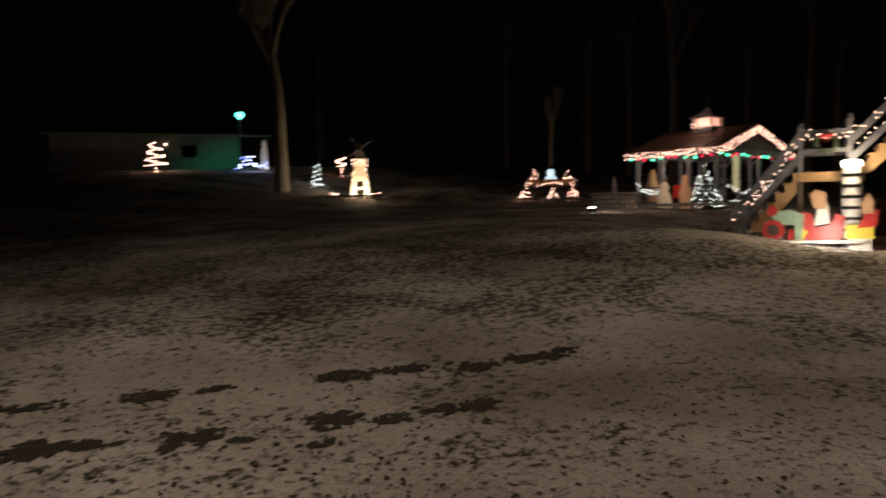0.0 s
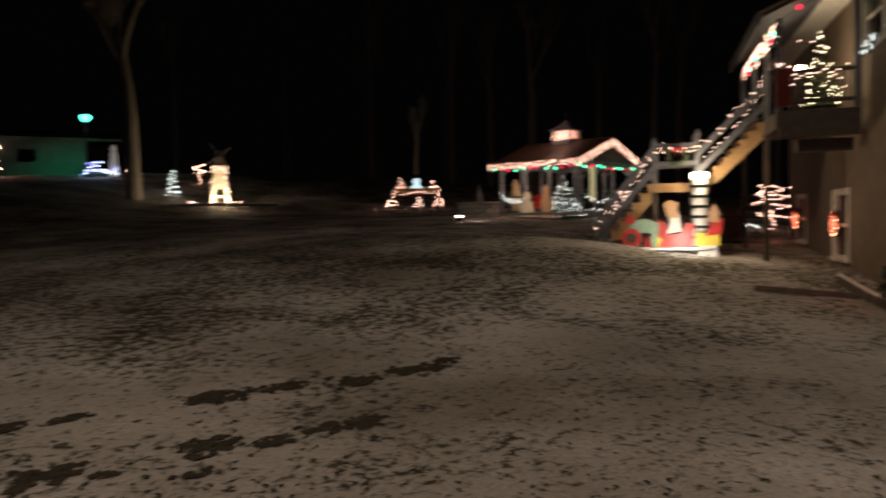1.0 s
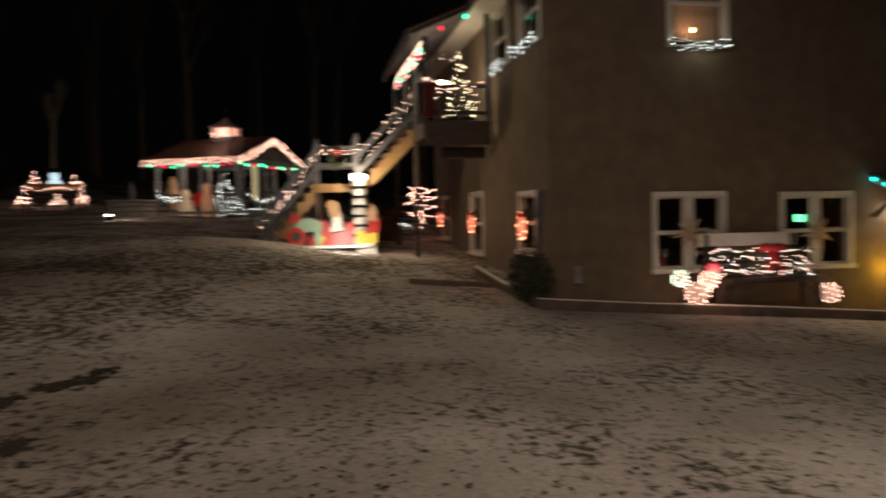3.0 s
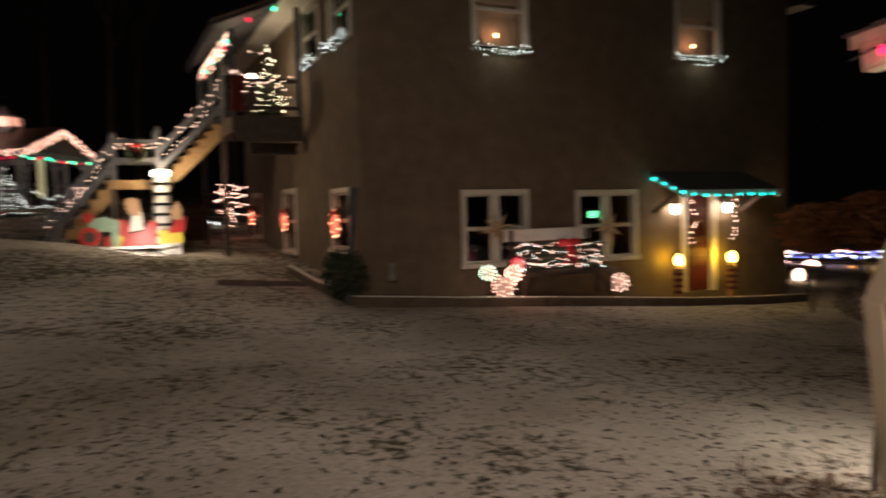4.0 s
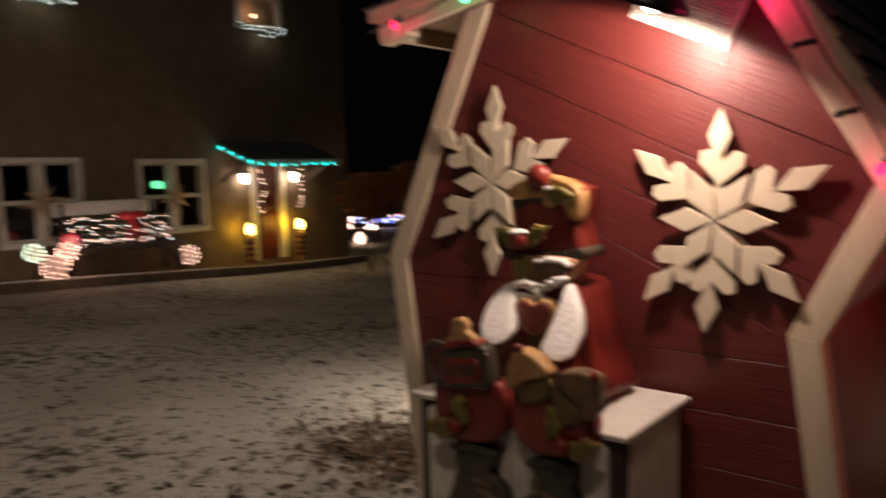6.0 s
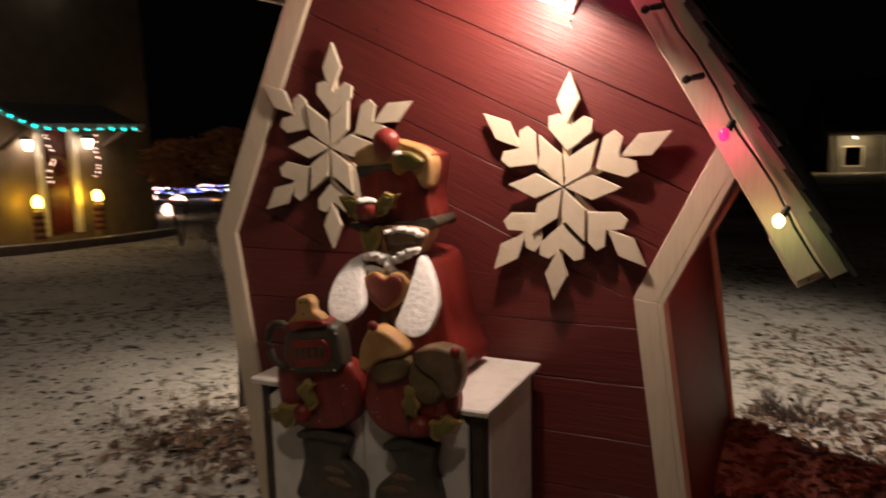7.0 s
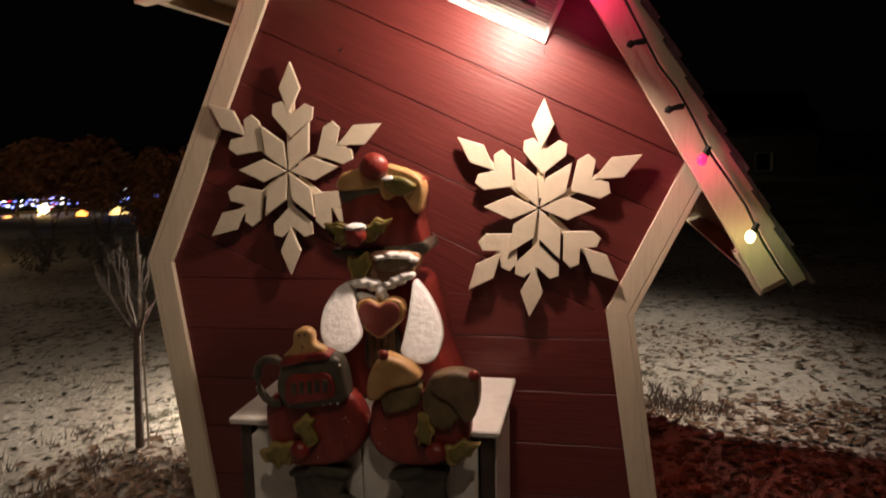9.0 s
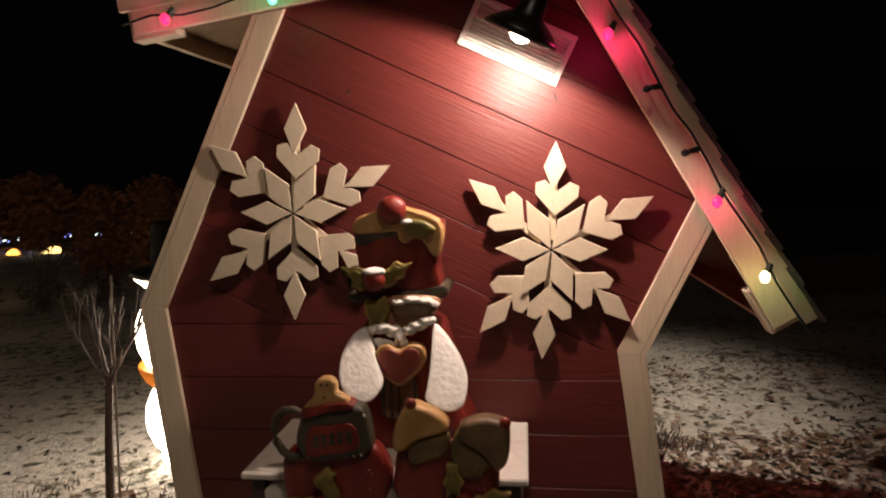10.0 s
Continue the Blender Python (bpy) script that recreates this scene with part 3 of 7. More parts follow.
# ---- snowflakes ----
def snowflake(name, place, arms, petals):
    """Hand-cut boards nailed on spokes: arms and petals stand at slightly uneven angles."""
    s = thing(name, Matrix.Translation(place), "large cream painted wooden snowflake hung on red boards", "snowflake", group="wooden snowflakes")
    part("standoff", box(shape(), (-0.035, 0.007, -0.035), (0.035, 0.049, 0.035), 0.002), M["darkwood"], s, "dark wooden block behind the snowflake")

    def spin(o, a):
        c, si = math.cos(a), math.sin(a)
        return [(x * c - z * si, x * si + z * c) for x, z in o]

    for k, (angle, R) in enumerate(arms):
        a = radians(angle)
        tilt = a + radians((2.5, -3, 1.5, -2, 3, -1.5)[k])
        part("spoke", slab(shape(), spin([(0.02, -0.013), (R * 0.72, -0.013), (R * 0.72, 0.013), (0.02, 0.013)], a), 0.008, 0.024, 0.001), M["cutwood"], s)
        part("tip", slab(shape(), spin([(R * 0.535, 0.002), (R * 0.76, R * 0.102), (R, 0), (R * 0.77, -R * 0.102)], a), -0.006, 0.011, 0.0015), M["cutwood"], s)
        heart = [(R * 0.315, 0), (R * 0.50, R * 0.195), (R * 0.605, R * 0.198), (R * 0.635, R * 0.115), (R * 0.535, 0), (R * 0.635, -R * 0.115), (R * 0.605, -R * 0.198), (R * 0.50, -R * 0.195)]
        part("chevron", slab(shape(), spin(heart, tilt), -0.003 - 0.001 * (k % 2), 0.010, 0.0015), M["cutwood"], s)
    R = 0.383
    for k, angle in enumerate(petals):
        half = [(0.006, 0.001), (R * 0.25, R * 0.108), (R * 0.50, 0), (R * 0.25, -R * 0.108), (0.006, -0.001)]
        part("diamond", slab(shape(), spin(half, radians(angle)), -0.012 - 0.002 * (k % 2), 0.006, 0.0015), M["cutwood"], s)
    return s


snowflake("snowflake", (-1.803, WALL_Y - 0.04, 1.511), [(24.9, 0.387), (86.8, 0.388), (140.3, 0.389), (216.8, 0.402), (268.2, 0.384), (320, 0.385)], (4, 63, 121, 178, 239, 299))
snowflake("snowflake", (-0.898, WALL_Y - 0.04, 1.373), [(27.5, 0.386), (87.2, 0.372), (138.6, 0.374), (229.3, 0.384), (264.9, 0.387), (316.9, 0.369)], (0, 54, 116, 178, 236, 292))

# ---- deck, porch roof and stairs on the side of the house ----


def deck():
    d = thing("deck", HOUSE, "raised dark wooden deck with railing and a shed porch roof", "deck")
    fz = 3.55
    v0, v1, u0 = 3.2, 8.2, -1.38
    for k in range(10):
        a = u0 + (0 - u0) * k / 10
        part("floor_board", box(shape(), (a + 0.003, v0, fz - 0.035), (a + 0.135, v1, fz), 0.004), M["darkwood"], d)
    part("rim", box(shape(), (u0, v0 - 0.04, fz - 0.48), (-0.005, v0, fz + 0.005), 0.006), M["darkwood"], d)
    part("rim", box(shape(), (u0 - 0.04, v0, fz - 0.30), (u0, v1, fz + 0.005), 0.006), M["darkwood"], d)
    part("beam", box(shape(), (-0.98, v0 + 0.5, fz - 0.72), (-0.01, v0 + 0.62, fz - 0.48), 0.006), M["darkwood"], d)
    for u, v, z in ((u0, v0, 5.15), (-0.06, v0, 5.75), (u0, 4.6, 5.15), (u0, v1, 5.15), (u0, 6.3, 5.15)):
        part("post", box(shape(), (u - 0.055, v - 0.055, fz), (u + 0.055, v + 0.055, z), 0.006), M["greywood"], d)
    # Dark wood colour lets these legs sink into the shade under the deck.
    for v in (4.6, 8.1):
        part("leg", box(shape(), (u0 - 0.05, v - 0.05, lie(*hp(u0, v, 0)[:2]) - 0.1), (u0 + 0.05, v + 0.05, fz - 0.3), 0.006), M["darkwood"], d)
    for z in (4.26, 3.72):
        part("rail", box(shape(), (u0 + 0.06, v0 - 0.03, z - 0.035), (-0.12, v0 + 0.03, z + 0.035), 0.005), M["darkwood"], d)
        part("rail", box(shape(), (u0 - 0.03, 5.6, z - 0.035), (u0 + 0.03, v1, z + 0.035), 0.005), M["darkwood"], d)
    for k in range(9):
        u = u0 + 0.15 + k * 0.135
        part("baluster", box(shape(), (u - 0.012, v0 - 0.012, 3.74), (u + 0.012, v0 + 0.012, 4.23)), M["darkwood"], d)
    # shed roof with boarded underside
    slope = (5.98 - 5.27) / 1.66
    for k in range(13):
        a = -1.66 + k * 0.127
        z = 5.27 + (a + 1.66) * slope
        part("ceiling_board", slab(shape(), [(a, z), (a + 0.123, z + 0.123 * slope), (a + 0.123, z + 0.123 * slope + 0.02), (a, z + 0.02)], 3.05, 7.6), M["greywood"], d)
    part("porch_roof", slab(shape(), [(-1.72, 5.27), (-0.02, 5.27 + 1.70 * slope), (-0.02, 5.33 + 1.70 * slope), (-1.72, 5.33)], 3.0, 7.65, m=Matrix.Translation((0, 0, 0.03))), M["brown"], d)
    part("fascia", box(shape(), (-1.75, 3.0, 5.12), (-1.72, 7.65, 5.36), 0.004), M["greywood"], d)
    part("eave_beam", box(shape(), (u0 - 0.05, 3.05, 5.10), (u0 + 0.05, 7.5, 5.22), 0.005), M["greywood"], d)
    return d


deck()


def stair_flight(parent, a, b, n, v0, v1, mats):
    """Steps from a low point to a high one in the plane of u and z, with stringers."""
    (ua, za), (ub, zb) = a, b
    rise, run = (zb - za) / n, (ub - ua) / n
    for v in (v0, v1 - 0.05):
        o = [(ua, za - 0.02)]
        for k in range(n):
            o += [(ua + run * k, za + rise * (k + 1) - 0.035), (ua + run * (k + 1), za + rise * (k + 1) - 0.035)]
        o += [(ub, zb - 0.30), (ua + run * 1.2, za - 0.02)]
        part("stringer", slab(shape(), o, v, v + 0.05), M["timber"], parent, "yellow sawtooth stringer")
    for k in range(n):
        u = ua + run * k
        z = za + rise * (k + 1)
        part("tread", box(shape(), (u - 0.025, v0 - 0.02, z - 0.034), (u + run, v1 + 0.02, z), 0.005), M["timber"], parent)


def staircase():
    s = thing("staircase", HOUSE, "outdoor wooden stairs with a landing, yellow timber and grey rails", "stairs")
    v0, v1 = 4.75, 5.75
    gz = 1.2
    lz = 2.36
    stair_flight(s, (-4.48, gz), (-3.55, lz), 6, v0, v1, None)
    stair_flight(s, (-2.52, lz), (-1.38, 3.55), 7, v0, v1, None)
    for k in range(7):
        u = -3.55 + k * 0.147
        part("landing_board", box(shape(), (u, v0, lz - 0.035), (u + 0.143, v1, lz), 0.004), M["timber"], s)
    part("landing_rim", box(shape(), (-3.6, v0 - 0.04, lz - 0.19), (-2.45, v0 - 0.001, lz + 0.003), 0.005), M["timber"], s, "yellow timber rim board")
    for u, top in ((-3.57, 3.22), (-2.70, 3.36)):
        for v in (v0 + 0.02, v1 - 0.05):
            g = lie(*hp(u, v, 0)[:2])
            part("newel", box(shape(), (u - 0.05, v - 0.05, lz - 0.16), (u + 0.05, v + 0.05, top), 0.006), M["greywood"], s)
            # Below the landing the post turns dark wood, its colour standing in for shade.
            part("leg", box(shape(), (u - 0.05, v - 0.05, g - 0.1), (u + 0.05, v + 0.05, lz - 0.161), 0.006), M["darkwood"], s)
            bm = box(shape(), (u - 0.065, v - 0.065, top), (u + 0.065, v + 0.065, top + 0.03), 0.006)
            blob(bm, (u, v, top + 0.075), (0.05, 0.05, 0.055), 2)
            part("finial", bm, M["greywood"], s)
    for v in (v0 - 0.03, v1 + 0.03):
        for dz in (0.42, 0.80):
            part("rail", beam(shape(), (-4.86, v, gz + dz - 0.50), (-3.57, v, lz + dz - 0.05), 0.05, 0.13, bevel=0.006), M["greywood"], s)
            part("rail", beam(shape(), (-2.70, v, lz + dz - 0.20), (-1.36, v, 3.55 + dz - 0.02), 0.05, 0.13, bevel=0.006), M["greywood"], s)
            part("rail", beam(shape(), (-3.52, v, lz + dz), (-2.75, v, lz + dz), 0.05, 0.08, bevel=0.006), M["greywood"], s)
        part("bottom_post", box(shape(), (-4.66, v - 0.05, gz - 0.25), (-4.56, v + 0.05, gz + 0.55), 0.006), M["greywood"], s)
    part("footing", box(shape(), (-4.86, v0 - 0.05, gz - 0.3), (-4.49, v1 + 0.05, gz + 0.02), 0.02), M["stone"], s, "grey concrete footing")
    return s


staircase()


# ---- gazebo ----
GAZ = at(-31.27, -6.29, 1.80, -20)


def gazebo():
    g = thing("gazebo", GAZ, "open garden gazebo with brown metal roof and lit cupola", "gazebo")
    # the ridge runs along y, the eave and one gable end face the yard
    hd, hh = 2.22, 2.02
    ys = (-1.71, -0.57, 0.61, 1.77)
    ez, rz, e, y0, y1 = 2.14, 3.06, 2.62, -2.04, 2.15
    part("floor", box(shape(), (-hd - 0.2, ys[0] - 0.2, -0.3), (hd + 0.2, ys[-1] + 0.2, 0.0), 0.02), M["stone"], g, "pale slab floor")
    for x in (-hd, hd):
        for y in ys:
            part("post", box(shape(), (x - 0.07, y - 0.07, 0), (x + 0.07, y + 0.07, hh), 0.01), M["bluegrey"], g)
            for sy in (-1, 1):
                if ys[0] <= y + sy * 0.4 <= ys[-1]:
                    part("brace", beam(shape(), (x, y + sy * 0.06, hh - 0.34), (x, y + sy * 0.36, hh - 0.02), 0.05, 0.06), M["bluegrey"], g)
        part("eave_beam", box(shape(), (x - 0.06, y0 + 0.1, hh), (x + 0.06, y1 - 0.1, hh + 0.16), 0.01), M["bluegrey"], g)
    for x in (-0.74, 0.74):
        for y in (ys[0], ys[-1]):
            part("post", box(shape(), (x - 0.06, y - 0.06, 0), (x + 0.06, y + 0.06, hh), 0.01), M["bluegrey"], g)
    for a, b in ((ys[0], ys[1]), (ys[2], ys[3])):
        for z in (0.18, 0.78):
            part("rail", box(shape(), (hd - 0.025, a + 0.07, z), (hd + 0.025, b - 0.07, z + 0.06), 0.005), M["greywood"], g)
        for k in range(7):
            y = a + 0.12 + (b - a - 0.24) * k / 6
            part("baluster", box(shape(), (hd - 0.015, y - 0.015, 0.24), (hd + 0.015, y + 0.015, 0.78)), M["greywood"], g)
    for a, b in ((-hd, -0.74), (0.74, hd)):
        for z in (0.18, 0.78):
            part("rail", box(shape(), (a + 0.07, ys[-1] - 0.025, z), (b - 0.07, ys[-1] + 0.025, z + 0.06), 0.005), M["greywood"], g)
    for y in (ys[0], ys[-1]):
        part("end_beam", box(shape(), (-hd - 0.1, y - 0.06, hh), (hd + 0.1, y + 0.06, hh + 0.16), 0.01), M["bluegrey"], g)
        part("gable_panel", slab(shape(), [(-hd, hh + 0.16), (hd, hh + 0.16), (0, rz - 0.12)], y - 0.02, y + 0.02), M["greywood"], g, "grey gable boarding")
    for sx in (-1, 1):
        bm = shape()
        a = [bm.verts.new(p) for p in ((sx * e, y0, ez), (sx * e, y1, ez), (0, y1, rz), (0, y0, rz))]
        bm.faces.new(a if sx > 0 else a[::-1])
        got = bmesh.ops.extrude_face_region(bm, geom=bm.faces[:])
        for v in [q for q in got["geom"] if isinstance(q, bmesh.types.BMVert)]:
            v.co.z += 0.05
        bmesh.ops.recalc_face_normals(bm, faces=bm.faces)
        part("roof_sheet", bm, M["brown"], g)
        for k in range(13):
            y = y0 + 0.12 + (y1 - y0 - 0.24) * k / 12
            part("roof_rib", beam(shape(), (sx * e, y, ez + 0.06), (0, y, rz + 0.06), 0.03, 0.03), M["brown"], g)
        part("fascia", box(shape(), (sx * e - 0.02, y0, ez - 0.12), (sx * e + 0.02, y1, ez - 0.002), 0.004), M["bluegrey"], g)
        for y in (y0 + 0.02, y1 - 0.02):
            part("rake", beam(shape(), (sx * e, y, ez - 0.06), (0, y, rz - 0.06), 0.04, 0.14), M["greywood"], g)
    part("ridge_cap", slab(shape(), [(-0.16, rz + 0.0), (0, rz + 0.09), (0.16, rz + 0.0), (0, rz + 0.06)], y0, y1), M["brown"], g)
    # cupola
    cy, w = 0.04, 0.42
    part("cupola_base", box(shape(), (-w, cy - w, rz - 0.3), (w, cy + w, rz + 0.16), 0.01), M["bluegrey"], g)
    for x in (-w + 0.05, w - 0.05):
        for y in (cy - w + 0.05, cy + w - 0.05):
            part("cupola_post", box(shape(), (x - 0.04, y - 0.04, rz + 0.16), (x + 0.04, y + 0.04, rz + 0.50)), M["white"], g)
    part("cupola_lantern", box(shape(), (-w + 0.12, cy - w + 0.12, rz + 0.162), (w - 0.12, cy + w - 0.12, rz + 0.498)), glow("cupola_glow", (1.0, 0.42, 0.30), 1.3), g, "glowing pink cupola light")
    bm = turned(shape(), [(0.74, rz + 0.50), (0.72, rz + 0.54), (0.40, rz + 0.68), (0.10, rz + 0.88), (0.03, rz + 0.95)], (0, cy, 0), 4, Matrix.Rotation(radians(45), 4, "Z"))
    part("cupola_roof", bm, M["greywood"], g, "grey pyramid cap")
    bm = tube(shape(), (0, cy, rz + 0.93), (0, cy, rz + 1.25), 0.015)
    blob(bm, (0, cy, rz + 1.28), (0.05, 0.05, 0.06), 1)
    part("finial", bm, M["black"], g)
    return g


M["bluegrey"] = material("blue_grey_paint", (0.20, 0.22, 0.25), 0.6, (0.14, 0.155, 0.18), 6, 6, bump=0.2, bump_scale=40)
gazebo()


def bulbs_on(name, runs, mat, label, size=0.03, cable=True, m=None, step=0.15, jitter=0.03, group="light strings", cat="string lights"):
    """A string of lights along runs of points: cable and bulbs."""
    s = thing(name, m if m is not None else at(0, 0, 0), label, cat, group)
    bm, cb = shape(), shape()
    mats = mat if isinstance(mat, list) else [mat]
    count = 0
    verts, faces, idx = [], [], []
    base = bmesh.new()
    bmesh.ops.create_icosphere(base, subdivisions=1, radius=1)
    bv = [v.co.copy() for v in base.verts]
    bf = [[v.index for v in f.verts] for f in base.faces]
    base.free()
    for run in runs:
        run = [Vector(p) for p in run]
        left = 0.0
        if cable:
            hose(cb, run, 0.006, 4)
        for a, b in zip(run, run[1:]):
            l = (b - a).length
            while left < l:
                p = a.lerp(b, left / l) + Vector([random.uniform(-jitter, jitter) for _ in range(3)])
                r = size * random.uniform(0.8, 1.2)
                o = len(verts)
                verts += [tuple(p + v * r) for v in bv]
                faces += [tuple(o + i for i in f) for f in bf]
                idx += [count % len(mats)] * len(bf)
                count += 1
                left += step
            left -= l
    me = bpy.data.meshes.new("bulbs")
    me.from_pydata(verts, [], faces)
    for mm in mats:
        me.materials.append(mm)
    me.polygons.foreach_set("material_index", idx)
    ob = new("bulbs", me)
    ob.parent = s
    ob["kind"] = "stuff"
    if cable:
        part("cable", cb, M["wire"], s)
    else:
        cb.free()
    bm.free()
    return s


# lights on the gazebo
e, yh, yg, ez, rz = 2.66, -2.04, 2.19, 2.12, 3.04
bulbs_on("string_lights", [[(e, yh, ez), (e, yg, ez)], [(e, yh, ez - 0.07), (e, yg, ez - 0.07)], [(e, yh, ez - 0.14), (e, yg, ez - 0.14)], [(-e, yg, ez), (0, yg, rz), (e, yg, ez)], [(-e, yg, ez - 0.1), (0, yg, rz - 0.1), (e, yg, ez - 0.1)],
                           [(-e, yg, ez - 0.2), (0, yg, rz - 0.2), (e, yg, ez - 0.2)], [(0.44, -0.4, 3.2), (0.44, 0.44, 3.2)], [(0.44, -0.4, 3.3), (0.44, 0.44, 3.34)]],
         M["pink"], "pink-white fairy lights along the gazebo eaves and gable", 0.016, m=GAZ, step=0.085, jitter=0.045)
bulbs_on("string_lights", [[(e - 0.1, yh + 0.2, 1.90), (e - 0.1, yg, 1.88), (-e, yg, 1.90)]], [M["gbulb"], M["rbulb"], M["rbulb"], M["gbulb"]], "red and green large bulbs under the gazebo eaves", 0.05, m=GAZ, step=0.36, jitter=0.05)

# ---- white chest under the gable ----
PAINT = dict(
    coat=material("dark_red_glaze", (0.27, 0.034, 0.022), 0.4, (0.13, 0.012, 0.010), 7, 5, bump=0.25, bump_scale=30, stretch=(2.2, 1, 0.7)),
    ochre=material("ochre_glaze", (0.56, 0.34, 0.14), 0.45, (0.40, 0.21, 0.07), 12, 6, bump=0.3, bump_scale=30),
    gilt=material("gold_olive_glaze", (0.36, 0.26, 0.07), 0.45, (0.22, 0.16, 0.04), 14, 6, bump=0.3, bump_scale=40),
    olive=material("olive_glaze", (0.20, 0.16, 0.035), 0.45, (0.10, 0.085, 0.018), 12, 6, bump=0.3, bump_scale=40),
    pine=material("dark_green_glaze", (0.036, 0.034, 0.024), 0.4, (0.085, 0.068, 0.045), 12, 6, bump=0.3, bump_scale=40),
    snow=material("crusted_white_glitter", (0.90, 0.88, 0.85), 0.8, (0.80, 0.77, 0.73), 40, 6, bump=0.35, bump_scale=55),
    case=material("brown_paper_glaze", (0.20, 0.145, 0.055), 0.5, (0.11, 0.075, 0.03), 14, 6, bump=0.4, bump_scale=40),
    skin=material("peach_glaze", (0.54, 0.29, 0.16), 0.5, (0.38, 0.19, 0.10), 9, 5),
    taupe=material("brown_glaze", (0.22, 0.135, 0.07), 0.45, (0.10, 0.065, 0.035), 14, 6, bump=0.5, bump_scale=40),
    rose=material("rose_glaze", (0.30, 0.075, 0.06), 0.35, (0.24, 0.05, 0.042), 14, 5, bump=0.2, bump_scale=40),
)
CHEST_X, CHEST_Y, CHEST_TOP = (-1.835, -0.995), (2.085, 2.575), 0.757


def chest():
    (x0, x1), (y0, y1), zt = CHEST_X, CHEST_Y, CHEST_TOP
    g = lie(-1.4, 2.3)
    c = thing("chest", at(0, 0, 0), "white painted wooden chest with dark posts against the playhouse", "chest")
    part("lid", box(shape(), (x0 - 0.012, y0 - 0.015, zt - 0.022), (x1 + 0.012, y1, zt), 0.005), M["white"], c)
    for x in (x0 + 0.012, x1 - 0.052):
        for y in (y0 + 0.012, y1 - 0.055):
            part("post", box(shape(), (x, y, g - 0.02), (x + 0.04, y + 0.04, zt - 0.023), 0.003), M["darkwood"], c, "dark brown post")
    mid = (x0 + x1) / 2
    for a, b in ((x0 + 0.055, mid - 0.002), (mid + 0.002, x1 - 0.058)):
        o = [(a, 0.16), (b, 0.16), (b, zt - 0.06), (b - 0.03, zt - 0.035), (a + 0.03, zt - 0.035), (a, zt - 0.06)]
        part("front_panel", slab(shape(), o, y0, y0 + 0.015, 0.003), M["white"], c)
    for x in (x0 + 0.008, x1 - 0.02):
        part("side_panel", box(shape(), (x, y0 + 0.054, 0.16), (x + 0.014, y1 - 0.056, zt - 0.03), 0.003), M["white"], c)
    part("back_panel", box(shape(), (x0 + 0.055, y1 - 0.02, 0.16), (x1 - 0.055, y1 - 0.006, zt - 0.03)), M["white"], c)
    part("bottom", box(shape(), (x0 + 0.02, y0 + 0.03, 0.16), (x1 - 0.03, y1 - 0.03, 0.18)), M["white"], c)
    return c


chest()


def cell(a, b):
    """Drawing grid of the seated figure in millimetres: across from its middle, and up from the ground."""
    return (-1.4 + a * 0.001, b * 0.001)


def smoothed(pts, steps=4):
    """A closed curve through the points of the grid."""
    o = [Vector(cell(*p)) for p in pts]
    n = len(o)
    fine = []
    for k in range(n):
        p0, p1, p2, p3 = (o[(k + j) % n] for j in (-1, 0, 1, 2))
        for i in range(steps):
            t = i / steps
            fine.append(0.5 * ((2 * p1) + (p2 - p0) * t + (2 * p0 - 5 * p1 + 4 * p2 - p3) * t * t + (3 * p1 - p0 - 3 * p2 + p3) * t ** 3))
    if sum(a.x * b.y - b.x * a.y for a, b in zip(fine, fine[1:] + fine[:1])) < 0:
        fine.reverse()
    return fine


def lay(bm, rings, index):
    fs = [bm.faces.new(rings[0][::-1]), bm.faces.new(rings[-1])]
    m = len(rings[0])
    for a, b in zip(rings, rings[1:]):
        for k in range(m):
            fs.append(bm.faces.new((a[k], a[(k + 1) % m], b[(k + 1) % m], b[k])))
    for f in fs:
        f.smooth, f.material_index = len(f.verts) == 4, index
    bmesh.ops.recalc_face_normals(bm, faces=fs)
    return bm


def relief(bm, pts, y0, y1, index, dome=0.012, lean=0.0):
    """A cast relief: an outline with a rounded rim and a gently domed front."""
    fine = smoothed(pts)
    c = sum(fine, Vector((0, 0))) / len(fine)
    rings = []
    for s, d in ((1.0, 2.0), (1.0, 1.0), (0.99, 0.66), (0.965, 0.42), (0.9, 0.24), (0.75, 0.10), (0.5, 0.02), (0.25, 0.0)):
        y = y1 if d > 1 else y0 + dome * d
        rings.append([bm.verts.new((c.x + (q.x - c.x) * s, y + (c.y + (q.y - c.y) * s) * lean, c.y + (q.y - c.y) * s)) for q in fine])
    return lay(bm, rings, index)


def plate(bm, pts, y0, y1, index, rim=0.006):
    """A cut board of even thickness with a rounded front rim; its outline may bend inwards."""
    fine = smoothed(pts)
    n = len(fine)
    rings = []
    for e, y in ((0, y1), (0, y0 + rim), (0.3 * rim, y0 + 0.3 * rim), (rim, y0)):
        ring_v = []
        for k in range(n):
            t = (fine[(k + 1) % n] - fine[k - 1]).normalized()
            ring_v.append(bm.verts.new((fine[k].x - t.y * e, y, fine[k].y + t.x * e)))
        rings.append(ring_v)
    return lay(bm, rings, index)


def knob(bm, a, b, r, y, index, ry=None, depth=None, rough=0.0):
    x, z = cell(a, b)
    return blob(bm, (x, y, z), (r * 0.001, depth or r * 0.0008, (ry or r) * 0.001), 2 if r < 12 else 3, rough, index)


